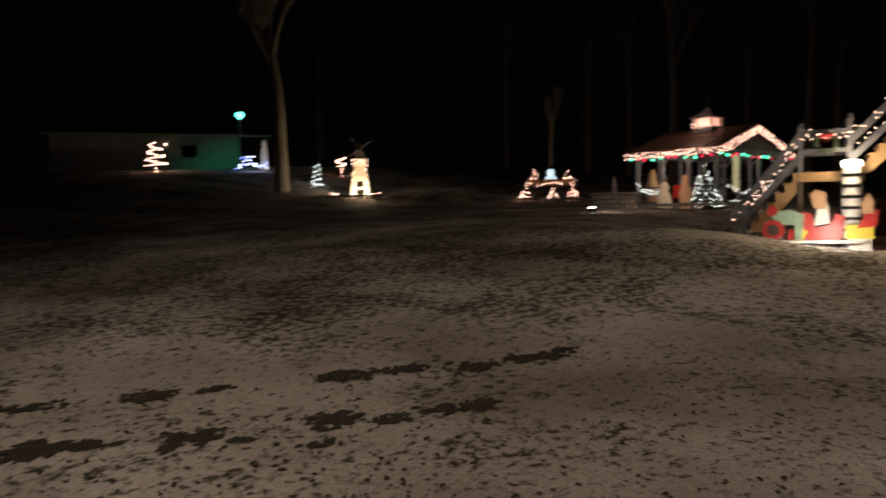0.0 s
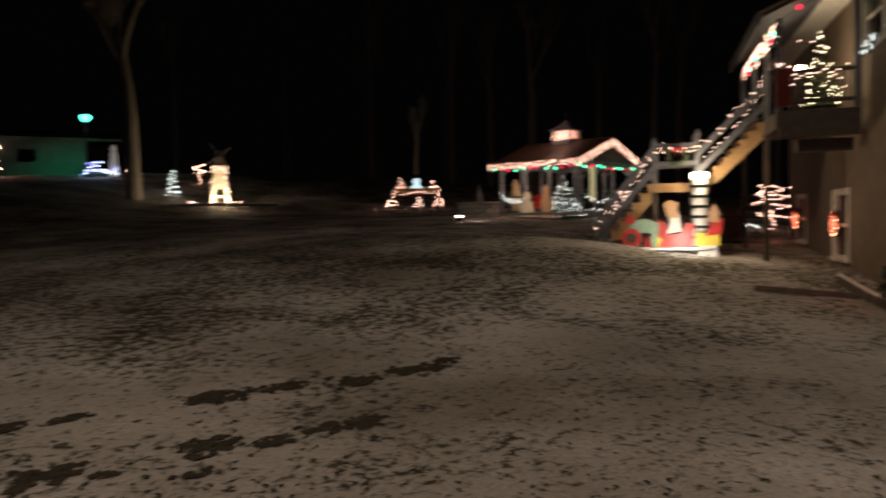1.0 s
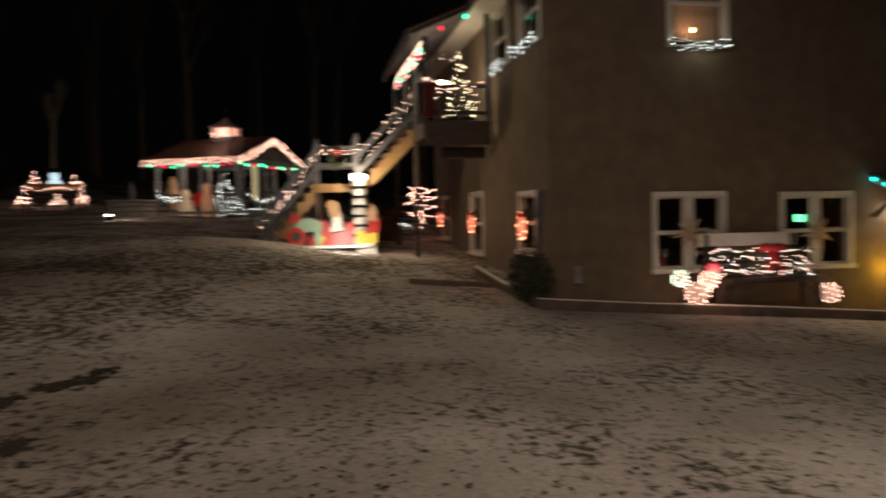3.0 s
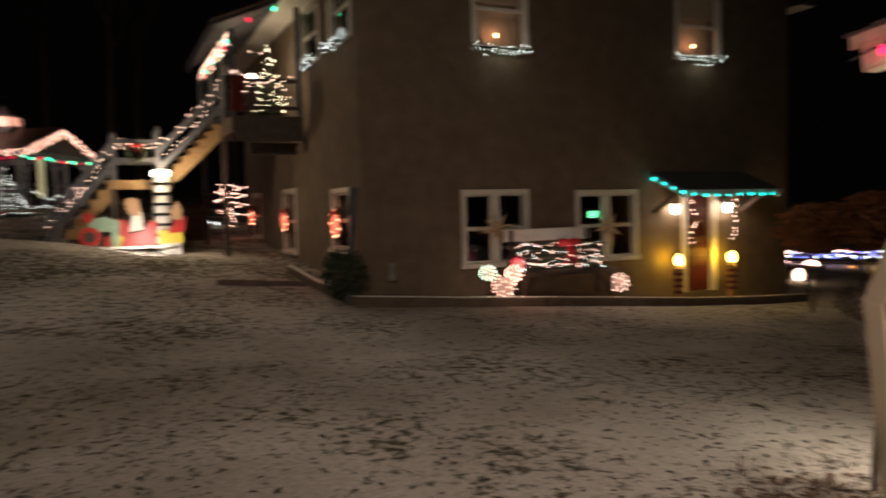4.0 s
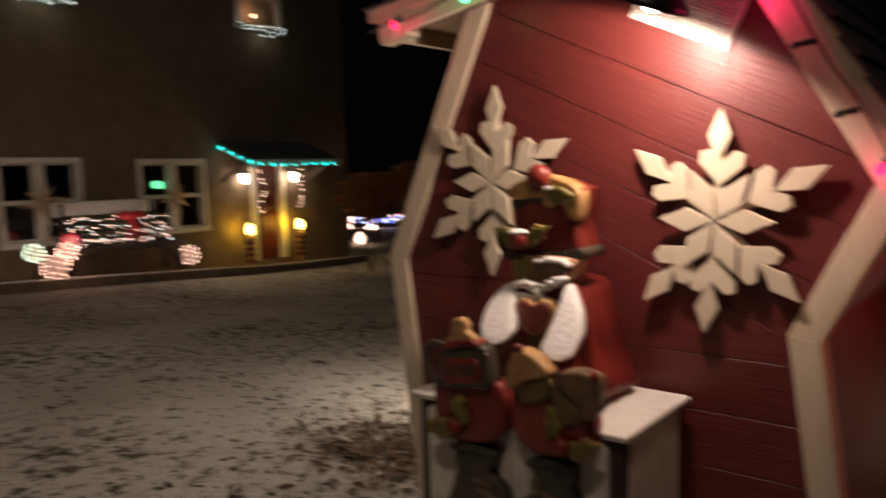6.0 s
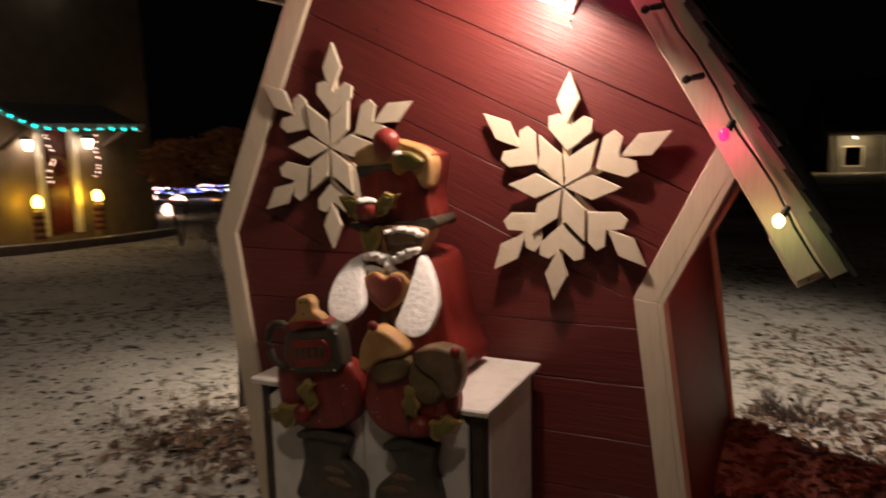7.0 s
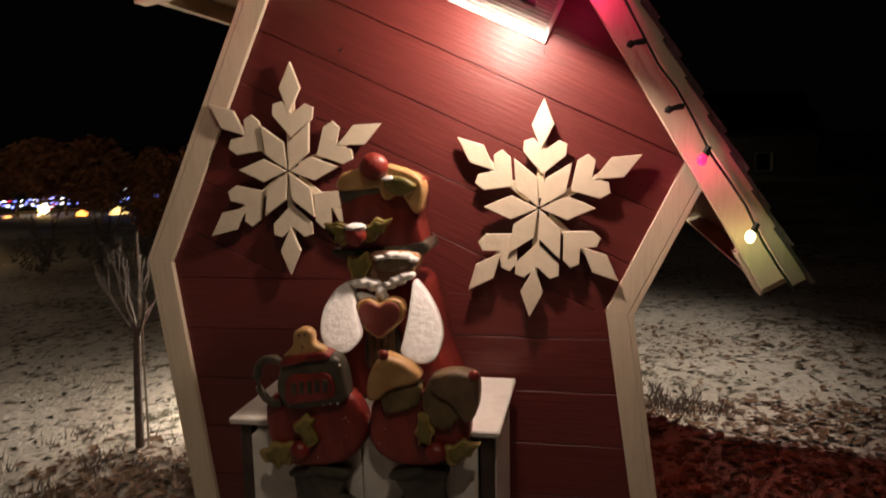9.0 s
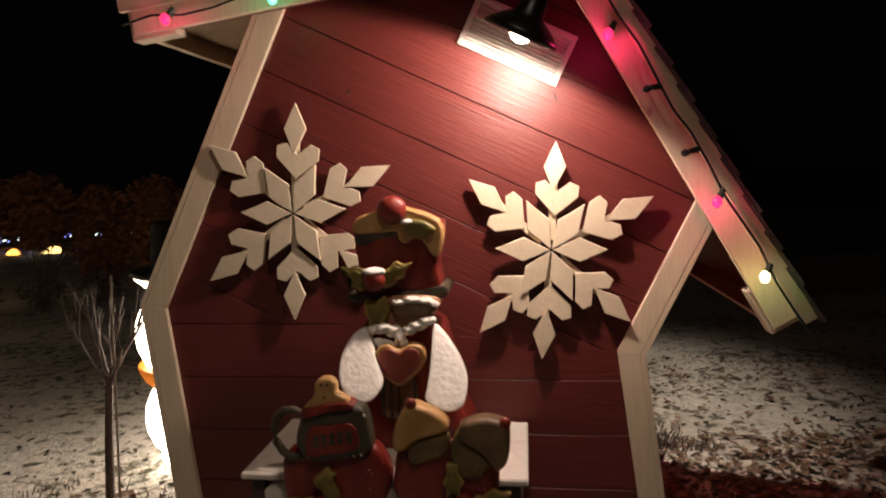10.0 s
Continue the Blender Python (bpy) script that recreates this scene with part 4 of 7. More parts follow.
def seated_figure():
    """The painted top-hatted decoration that sits on the chest, one mesh."""
    mats = [PAINT[k] for k in ("coat", "ochre", "olive", "pine", "snow", "skin", "taupe", "rose", "gilt")]
    COAT, OCHRE, OLIVE, PINE, SNOW, SKIN, TAUPE, ROSE, GILT = range(9)
    bm = shape()

    def holly(pts, yy):
        """A lobed leaf with a gilded edge round a darker middle and a raised rib."""
        ca, cb = sum(p[0] for p in pts) / len(pts), sum(p[1] for p in pts) / len(pts)
        plate(bm, pts, yy, yy + 0.022, GILT, 0.005)
        relief(bm, [(ca + (a - ca) * 0.68, cb + (b - cb) * 0.68) for a, b in pts], yy - 0.006, yy + 0.012, OLIVE, 0.006)

    # coat and body behind everything
    relief(bm, [(-98, 1161), (115, 1167), (165, 1067), (203, 900), (216, 770), (-219, 770), (-180, 918), (-125, 1113)], 2.285, 2.52, COAT, 0.02)
    relief(bm, [(-32, 1010), (55, 1010), (60, 880), (-40, 880)], 2.255, 2.33, PINE)
    for a in (-20, 4, 28, 48):
        relief(bm, [(a - 8, 1004), (a + 7, 1004), (a + 9, 892), (a - 10, 886)], 2.243, 2.27, TAUPE, 0.008)
    # hat
    relief(bm, [(-120, 1478), (-114, 1395), (-109, 1337), (-108, 1258), (131, 1262), (137, 1361), (155, 1479), (137, 1498), (34, 1530), (-60, 1520)], 2.272, 2.42, COAT, 0.010)
    plate(bm, [(-109, 1462), (14, 1468), (12, 1448), (-43, 1442), (-101, 1420)], 2.267, 2.29, PINE, 0.003)
    plate(bm, [(-125, 1478), (-105, 1511), (-57, 1528), (-9, 1541), (37, 1541), (92, 1526), (140, 1504), (161, 1474), (158, 1431), (146, 1388), (124, 1393), (106, 1423), (83, 1449), (46, 1428), (24, 1440),
               (16, 1466), (-31, 1461), (-79, 1458), (-111, 1460)], 2.258, 2.335, OCHRE, 0.009)
    knob(bm, 4, 1533, 47, 2.262, COAT, 46, 0.038)
    relief(bm, [(38, 1486), (62, 1504), (98, 1502), (132, 1484), (140, 1470), (118, 1450), (86, 1442), (54, 1456)], 2.236, 2.27, OLIVE, 0.016)
    knob(bm, 56, 1496, 22, 2.246, SNOW, 9, 0.012, 0.3)
    relief(bm, [(-145, 1269), (-96, 1268), (0, 1277), (121, 1284), (158, 1297), (174, 1278), (159, 1258), (93, 1256), (-97, 1240), (-140, 1250)], 2.257, 2.42, PINE, 0.012)
    # face, brow and nose
    relief(bm, [(-33, 1262), (139, 1262), (134, 1212), (99, 1171), (-3, 1169), (-32, 1199)], 2.238, 2.33, SKIN, 0.012)
    relief(bm, [(6, 1228), (20, 1246), (70, 1252), (128, 1246), (142, 1230), (120, 1212), (70, 1204), (22, 1210)], 2.216, 2.27, TAUPE, 0.018)
    for a, b, ra, rb in ((26, 1250, 24, 10), (64, 1257, 30, 12), (104, 1254, 28, 12), (132, 1244, 16, 10)):
        knob(bm, a, b, ra, 2.228, SNOW, rb, 0.018, 0.35)
    knob(bm, -12, 1246, 6, 2.240, PINE)
    knob(bm, 12, 1188, 5, 2.240, PINE)
    # moustache in two wisps over a third
    for a, b, ra, rb in ((-52, 1168, 22, 14), (-24, 1172, 30, 16), (8, 1164, 26, 18), (28, 1142, 18, 22), (40, 1126, 12, 14), (58, 1166, 22, 14), (84, 1180, 26, 15), (112, 1194, 24, 12), (128, 1199, 12, 9),
                         (-24, 1124, 28, 14), (0, 1114, 20, 16), (-40, 1132, 14, 10)):
        knob(bm, a, b, ra, 2.212, SNOW, rb, 0.018, 0.45)
    # holly and berry on the hat brim
    holly([(-153, 1361), (-130, 1358), (-109, 1365), (-84, 1356), (-63, 1348), (-69, 1304), (-94, 1284), (-108, 1298), (-124, 1296), (-122, 1321), (-143, 1335)], 2.212)
    holly([(-31, 1345), (-4, 1356), (18, 1378), (42, 1370), (69, 1373), (48, 1349), (44, 1328), (24, 1322), (10, 1304), (-22, 1299)], 2.212)
    holly([(-78, 1258), (-48, 1254), (-18, 1268), (-10, 1246), (-3, 1224), (-18, 1196), (-30, 1166), (-50, 1178), (-69, 1172), (-74, 1198), (-84, 1222)], 2.220)
    knob(bm, -47, 1322, 36, 2.205, COAT, 35, 0.03)
    knob(bm, -46, 1348, 36, 2.206, SNOW, 14, 0.026, 0.35)
    # white mitten arms, leaning forward
    for pts in ([(-80, 1166), (-55, 1131), (-36, 1079), (-12, 1029), (-22, 1000), (-53, 982), (-101, 990), (-131, 1017), (-145, 1053), (-145, 1098), (-126, 1140), (-107, 1160)],
                [(131, 1177), (174, 1145), (215, 1095), (240, 1045), (240, 1004), (229, 976), (198, 964), (154, 970), (122, 992), (124, 1020), (129, 1070), (129, 1129)]):
        relief(bm, pts, 2.23 - 1.19 * 0.85, 2.275 - 1.19 * 0.85, SNOW, 0.010, 0.85)
    # heart
    heart = [(32, 1112), (60, 1129), (96, 1124), (110, 1096), (98, 1056), (60, 1019), (27, 999), (-9, 1019), (-40, 1050), (-50, 1086), (-37, 1115), (-5, 1127)]
    plate(bm, heart, 2.172, 2.215, OCHRE, 0.008)
    relief(bm, [(30 + (a - 30) * 0.84, 1068 + (b - 1068) * 0.84) for a, b in heart], 2.166, 2.19, ROSE, 0.008)
    # round knees, leaves, apples
    relief(bm, [(-300, 771), (-282, 845), (-160, 868), (-39, 871), (-1, 838), (20, 787), (12, 724), (-21, 676), (-87, 642), (-182, 630), (-238, 638), (-283, 680)], 2.015, 2.082, COAT, 0.030)
    relief(bm, [(49, 851), (33, 797), (27, 743), (52, 691), (104, 660), (165, 655), (240, 664), (304, 697), (325, 724), (333, 803), (291, 885), (155, 892)], 2.015, 2.082, COAT, 0.030)
    for k in range(54):
        a, b = random.choice((random.uniform(-250, -20), random.uniform(60, 300))), random.uniform(665, 830)
        knob(bm, a, b, random.uniform(1.2, 2.8), 2.019, SNOW, depth=0.003)
    holly([(-159, 810), (-146, 796), (-132, 792), (-140, 774), (-136, 756), (-128, 742), (-123, 725), (-152, 703), (-168, 718), (-176, 742), (-192, 752), (-199, 774), (-182, 788)], 1.992)
    holly([(-313, 684), (-290, 692), (-267, 715), (-240, 710), (-210, 718), (-189, 698), (-200, 672), (-215, 645), (-236, 648), (-253, 632), (-272, 650), (-296, 652)], 1.992)
    knob(bm, -181, 694, 32, 1.996, COAT, 31, 0.028)
    holly([(188, 829), (218, 828), (222, 800), (237, 778), (226, 756), (224, 727), (204, 738), (185, 732), (186, 754), (175, 773), (186, 798)], 1.992)
    holly([(263, 733), (290, 736), (316, 758), (340, 748), (369, 748), (350, 726), (340, 708), (318, 702), (298, 678), (270, 685)], 1.992)
    knob(bm, 237, 714, 33, 1.996, COAT, 31, 0.028)
    # boots, toes turned to each other
    relief(bm, [(-220, 607), (-139, 622), (-52, 612), (-58, 576), (-75, 537), (-42, 513), (-7, 479), (0, 424), (-29, 392), (-247, 372), (-236, 453), (-220, 522)], 2.035, 2.083, PINE, 0.014)
    relief(bm, [(95, 617), (179, 640), (254, 636), (247, 562), (263, 510), (276, 429), (250, 410), (65, 402), (43, 438), (58, 477), (104, 520), (123, 549), (116, 594)], 2.035, 2.083, PINE, 0.014)
    for pts in ([(-228, 612), (-139, 632), (-48, 620), (-50, 600), (-138, 610), (-222, 592)], [(92, 625), (179, 650), (258, 644), (256, 624), (178, 630), (98, 604)]):
        relief(bm, pts, 2.024, 2.07, PINE, 0.008)
    for pts in ([(-140, 500), (-110, 515), (-60, 500), (-90, 492)], [(110, 520), (150, 535), (195, 520), (150, 510)], [(-130, 470), (-80, 478), (-35, 455), (-85, 452)], [(70, 470), (120, 492), (170, 478), (120, 462)]):
        relief(bm, pts, 2.030, 2.05, TAUPE, 0.006)
    return solid("holiday_figure", bm, mats, "painted top-hatted holiday figure with white mittens, seated on a white chest", "figure")


seated_figure()


def cocoa_pot():
    c = thing("cocoa_pot", at(0, 0, 0), "dark green glazed pot with a red label and cookie on top", "pot")
    bm = relief(shape(), [(-224, 965), (-182, 985), (-74, 994), (-40, 967), (-26, 890), (-36, 855), (-100, 837), (-193, 823), (-232, 841), (-247, 893)], 1.990, 2.055, 0, 0.024)
    part("body", bm, PAINT["pine"], c)
    for k in range(16):
        a = -210 + 11 * k
        b = (972 - 6 * math.cos(k * 0.4)) if k % 2 else 836 + 0.9 * k
        part("dot", knob(shape(), a, b, 4, 1.999, 0, depth=0.004), PAINT["snow"], c, "small white glazed dot")
    bm = shape()
    pts = [(-226, 958), (-252, 974), (-282, 972), (-306, 952), (-316, 915), (-310, 880), (-290, 848), (-262, 832), (-236, 838)]
    hose(bm, [Vector((cell(*p)[0], 2.015, cell(*p)[1])) for p in pts], 0.0125, 10)
    part("handle", bm, PAINT["pine"], c)
    part("label", relief(shape(), [(-202, 927), (-142, 938), (-77, 944), (-58, 893), (-74, 866), (-147, 854), (-211, 848)], 1.980, 2.0, 0, 0.006), PAINT["coat"], c, "red label with dark lettering")
    for a in (-190, -166, -142, -118, -94):
        (xa, za), (xb, zb) = cell(a, 876), cell(a + 15, 912)
        part("lettering", box(shape(), (xa, 1.977, za), (xb, 1.984, zb), 0.001, Matrix.Translation((0, 0, (a + 190) * 0.00016))), PAINT["pine"], c, "dark bar of lettering")
    part("rim", relief(shape(), [(-222, 979), (-149, 1000), (-87, 1005), (-77, 987), (-151, 976), (-216, 958)], 1.980, 2.05, 0, 0.01), PAINT["coat"], c, "dark red rim")
    bm = plate(shape(), [(-219, 983), (-189, 1019), (-185, 1054), (-168, 1071), (-141, 1073), (-124, 1056), (-122, 1031), (-94, 1015), (-93, 997), (-155, 983)], 1.994, 2.03, 0, 0.008)
    part("cookie", bm, PAINT["ochre"], c, "ochre gingerbread cookie")
    for a, b in ((-164, 1054), (-146, 1056), (-156, 1018)):
        part("currant", knob(shape(), a, b, 4, 1.993, 0), PAINT["pine"], c)
    return c


cocoa_pot()


def cupcake(name, label, icing, base, cherry, mat_top, mat_base, pleat):
    c = thing(name, at(0, 0, 0), label, "cupcake", "cupcakes on the figure's lap")
    part("case", relief(shape(), base, 1.996, 2.05, 0, 0.016), mat_base, c)
    part("icing", plate(shape(), icing, 1.986, 2.05, 0, 0.012), mat_top, c)
    part("cherry", knob(shape(), *cherry, 1.992, 0), PAINT["coat"], c, "dark red cherry")
    (a0, b0), (a1, b1), (da, db) = pleat
    for k in range(7):
        f = k / 6
        (xa, za), (xb, zb) = cell(a0 + (a1 - a0) * f, b0 + (b1 - b0) * f), cell(a0 + (a1 - a0) * f + da, b0 + (b1 - b0) * f + db)
        part("pleat", tube(shape(), (xa, 1.997, za), (xb, 1.999, zb), 0.0035, seg=6), mat_base, c)
    return c


cupcake("cupcake", "ochre iced cupcake in a brown case with a cherry", [(38, 869), (41, 929), (66, 981), (92, 1000), (121, 993), (168, 970), (195, 942), (183, 921), (131, 906), (97, 890), (70, 866)],
        [(77, 878), (112, 898), (190, 917), (190, 861), (145, 835), (92, 824), (79, 844)], (91, 1004, 16), PAINT["ochre"], PAINT["case"], ((92, 880), (180, 900), (2, -44)))
cupcake("cupcake", "brown chocolate muffin with a small red cherry, tilted", [(224, 907), (230, 943), (287, 961), (333, 957), (362, 941), (366, 883), (355, 833), (330, 811), (311, 829), (282, 866), (246, 883)],
        [(230, 928), (252, 884), (285, 864), (314, 829), (267, 783), (221, 795), (201, 838), (202, 889)], (354, 953, 16), PAINT["taupe"], PAINT["case"], ((222, 868), (294, 822), (-14, -30)))


# ---- coloured bulbs along the playhouse roof edge ----
def roof_bulbs():
    s = thing("roof_light_string", at(0, 0, 0), "string of large coloured bulbs clipped along the playhouse roof edge", "string lights", "light strings")
    y = 2.41
    apex, left, right = Vector((-0.845, y, 2.44)), Vector((-2.315, y, 2.21)), Vector((-0.097, y, 1.163))
    bm = shape()
    pts = []
    for a, b in ((left, apex), (apex, right)):
        n = 14
        for k in range(n + 1):
            p = a.lerp(b, k / n) + Vector((0, -0.006 - 0.004 * (k % 2), -0.055 + 0.012 * math.sin(k * 1.9)))
            pts.append(p)
    hose(bm, pts, 0.0042, 6)
    part("cable", bm, M["wire"], s)
    # bulbs, in the order of the roof edge: share, which side, colour
    M["magenta"] = glow("magenta_red_bulb", (1.0, 0.02, 0.10), 3.2, (0.4, 0.01, 0.05))
    rows = [(-2.155, 2.165, "magenta"), (-1.79, 2.215, "gbulb"), (-1.40, 2.275, "magenta"), (-0.726, 2.06, "magenta"), (-0.392, 1.537, "magenta"), (-0.244, 1.30, "obulb2")]
    M["obulb2"] = glow("amber_green_bulb", (1.0, 0.72, 0.32), 9)
    for bx, bz, col in rows:
        p = Vector((bx, y - 0.025, bz))
        b = blob(shape(), p, (0.016, 0.016, 0.02), 2)
        part("bulb", b, M[col], s)
        bm = shape()
        tube(bm, p + Vector((0.008, 0.006, 0.012)), p + Vector((0.022, 0.016, 0.038)), 0.011, 0.009, 8)
        part("socket", bm, M["wire"], s)
    for f, end in ((0.475, right), (0.63, right), (0.5, left)):
        p = end.lerp(apex, f) + Vector((0, -0.018, -0.07))
        bm = tube(shape(), p, p + Vector((-0.03, -0.02, -0.006)), 0.010, 0.008, 8)
        blob(bm, p + Vector((-0.042, -0.024, -0.01)), (0.015, 0.012, 0.013), 1)
        part("dead_bulb", bm, M["wire"], s, "unlit dark bulb")
    return s


roof_bulbs()
for f, p, power in ((1, (-2.15, 2.35, 2.13), 0.5), (2, (-0.41, 2.355, 1.51), 0.6), (3, (-0.745, 2.355, 2.03), 1.0), (4, (-0.06, 3.35, 1.06), 6.5)):
    lamp("red_bulb_light", "POINT", p, power, (1.0, 0.16, 0.11) if f == 4 else (1.0, 0.03, 0.17), 0.015)
lamp("amber_bulb_light", "POINT", (-0.27, 2.35, 1.30), 0.14, (1.0, 0.62, 0.2), 0.015)
lamp("green_bulb_light", "POINT", (-0.235, 2.35, 1.245), 0.08, (0.1, 1.0, 0.3), 0.015)
lamp("green_bulb_light", "POINT", (-1.79, 2.35, 2.20), 0.14, (0.3, 1.0, 0.3), 0.015)


def hook(place, tip):
    bm = shape()
    tube(bm, place, Vector(place) + Vector((0, -0.03, 0)), 0.002, seg=6)
    tube(bm, Vector(place) + Vector((0, -0.03, 0)), tip, 0.002, seg=6)
    return solid("nail", bm, M["black"], "bent dark nail in the red boards", "nail")


hook((-0.885, 2.60, 1.905), (-0.875, 2.565, 1.875))
hook((-1.60, 2.60, 1.93), (-1.58, 2.56, 1.94))


# ---- inflatable snowman and young tree beside the playhouse ----
def snowman():
    x, y = -2.93, 4.18
    g = lie(x, y)
    s = thing("inflatable_snowman", at(x, y, g - 0.02), "glowing white inflatable snowman with hat and orange scarf behind the playhouse", "snowman")
    wh = glow("lit_white_nylon", (1.0, 0.86, 0.66), 11.0, (0.8, 0.8, 0.78))
    part("body", blob(blob(shape(), (0, 0, 0.30), (0.33, 0.33, 0.31), 3), (0, 0, 0.05), (0.26, 0.26, 0.08), 2), wh, s)
    part("head", blob(shape(), (0.0, 0, 0.80), (0.36, 0.36, 0.33), 3), wh, s)
    bm = turned(shape(), [(0.20, 0.48), (0.275, 0.49), (0.315, 0.53), (0.345, 0.59), (0.35, 0.62), (0.30, 0.63)], seg=28)
    blob(bm, (0.02, -0.32, 0.42), (0.06, 0.05, 0.15), 2)
    part("scarf", bm, glow("lit_orange_nylon", (1.0, 0.25, 0.02), 0.5, (0.7, 0.2, 0.02)), s, "orange scarf")
    bm = turned(shape(), [(0.34, 1.135), (0.37, 1.155), (0.34, 1.18), (0.25, 1.20), (0.235, 1.43), (0.21, 1.46), (0.01, 1.47)], seg=28)
    for f in bm.faces:
        f.smooth = True
    part("hat", bm, M["black"], s, "black top hat")
    part("hat_band", turned(shape(), [(0.22, 1.03), (0.26, 1.05), (0.345, 1.132), (0.30, 1.138)], seg=40), wh, s, "white band under the hat")
    return s


snowman()


def branch(bm, a, d, length, r, depth, spread=0.55, up=0.15, ratio=0.68, kids=3, seg=6, limit=0.004):
    """A bent limb that forks."""
    p = Vector(a)
    d = Vector(d).normalized()
    n = 3
    for k in range(n):
        q = p + d * (length / n)
        r2 = max(r * (0.86 if k < n - 1 else 0.75), limit * 0.6)
        tube(bm, p, q, r, r2, max(4, seg), caps=False)
        p, r = q, r2
        d = (d + Vector((random.uniform(-0.16, 0.16), random.uniform(-0.16, 0.16), random.uniform(-0.03, 0.14) + up * 0.2))).normalized()
        if depth > 0 and k > 0:
            e = (d + Vector((random.uniform(-1, 1), random.uniform(-1, 1), random.uniform(-0.1, 0.5))) * spread).normalized()
            branch(bm, p, e, length * ratio * random.uniform(0.7, 1), r * 0.62, depth - 1, spread, up, ratio, kids, max(4, seg - 1), limit)
    if depth > 0:
        for _ in range(kids - 1):
            e = (d + Vector((random.uniform(-1, 1), random.uniform(-1, 1), random.uniform(-0.1, 0.5))) * spread).normalized()
            branch(bm, p, e, length * ratio * random.uniform(0.7, 1), r * 0.8, depth - 1, spread, up, ratio, kids, max(4, seg - 1), limit)


def young_tree():
    x, y = -3.165, 3.525
    g = lie(x, y)
    t = thing("young_tree", at(x, y, g - 0.03), "slim bare young tree with bark wet and shiny, in leaf litter", "tree")
    bm = shape()
    tube(bm, (0, 0, 0), (0.012, 0.008, 0.35), 0.026, 0.022, 10)
    tube(bm, (0.012, 0.008, 0.35), (0.03, 0.02, 0.71), 0.022, 0.020, 10)
    part("trunk", bm, M["twig"], t)
    bm = shape()
    for k in range(7):
        a = k * 2.4
        branch(bm, (0.03, 0.02, 0.70 - 0.012 * k), (math.cos(a) * 0.6, math.sin(a) * 0.55, 0.8), 0.27, 0.0105, 2, 0.42, 0.3, 0.72, 2, 5, 0.003)
    part("crown", bm, M["twig"], t, "fan of thin bare twigs")
    part("stake", tube(shape(), (0.055, 0.0, 0), (0.075, 0.02, 1.22), 0.006, seg=6), M["stake"], t, "thin pale stake")
    return t


young_tree()

# ---- lights and things on the stairs, deck and side wall ----
V0 = 4.72
bulbs_on("string_lights", [[(-4.8, V0, 1.48), (-4.2, V0, 2.25), (-4.35, V0, 1.9), (-3.57, V0, 3.06), (-3.1, V0, 3.0), (-2.7, V0, 3.08), (-2.2, V0, 3.5), (-1.75, V0, 4.0), (-1.38, V0, 4.45)],
                           [(-4.7, V0, 1.62), (-4.1, V0, 2.1), (-3.62, V0, 2.95)], [(-3.5, V0, 3.16), (-2.75, V0, 3.12), (-2.3, V0, 3.3), (-1.9, V0, 3.9), (-1.45, V0, 4.3)],
                           [(-2.65, V0, 2.85), (-2.1, V0, 3.25), (-1.6, V0, 3.95), (-1.4, V0, 4.15)]],
         M["bulb"], "warm white fairy lights wound along the stair rail", 0.0125, m=HOUSE, step=0.10, jitter=0.06)
bulbs_on("string_lights", [[(-1.42, 3.15, 4.42), (-1.2, 3.12, 4.28), (-1.0, 3.12, 4.12), (-0.75, 3.12, 4.2)], [(-1.4, 3.15, 4.35), (-1.1, 3.12, 4.0)]],
         M["bulb"], "warm white fairy lights on the deck corner", 0.016, m=HOUSE, step=0.11, jitter=0.05)
bulbs_on("string_lights", [[(-1.2, 3.14, 4.3), (-0.7, 3.14, 4.22), (-0.15, 3.14, 4.32)], [(-0.5, 3.14, 4.15), (-0.2, 3.16, 3.9)], [(-0.9, 3.7, 4.9), (-0.3, 3.7, 4.75)]],
         M["bulb"], "warm white fairy lights along the deck rail", 0.018, m=HOUSE, step=0.16, jitter=0.05)
runs = []
for k in range(16):
    v = 3.1 + k * 0.29
    runs.append([(-1.45, v, 5.10), (-1.45, v + 0.02, 5.10 - random.uniform(0.18, 0.36))])
runs.append([(-1.45, 3.05, 5.10), (-1.45, 7.6, 5.10)])
bulbs_on("icicle_lights", runs, [M["pink"], M["bulb"], M["pink"]], "icicle lights hanging along the porch eave", 0.014, m=HOUSE, step=0.09, jitter=0.04)
bulbs_on("string_lights", [[(-1.42, 3.4, 5.0), (-1.42, 7.4, 5.0)], [(-0.5, 3.3, 5.72), (-0.9, 3.3, 5.5), (-1.35, 3.3, 5.25)]], [M["gbulb"], M["rbulb"]], "red and green large bulbs under the porch roof", 0.045, m=HOUSE, step=0.55, jitter=0.03)


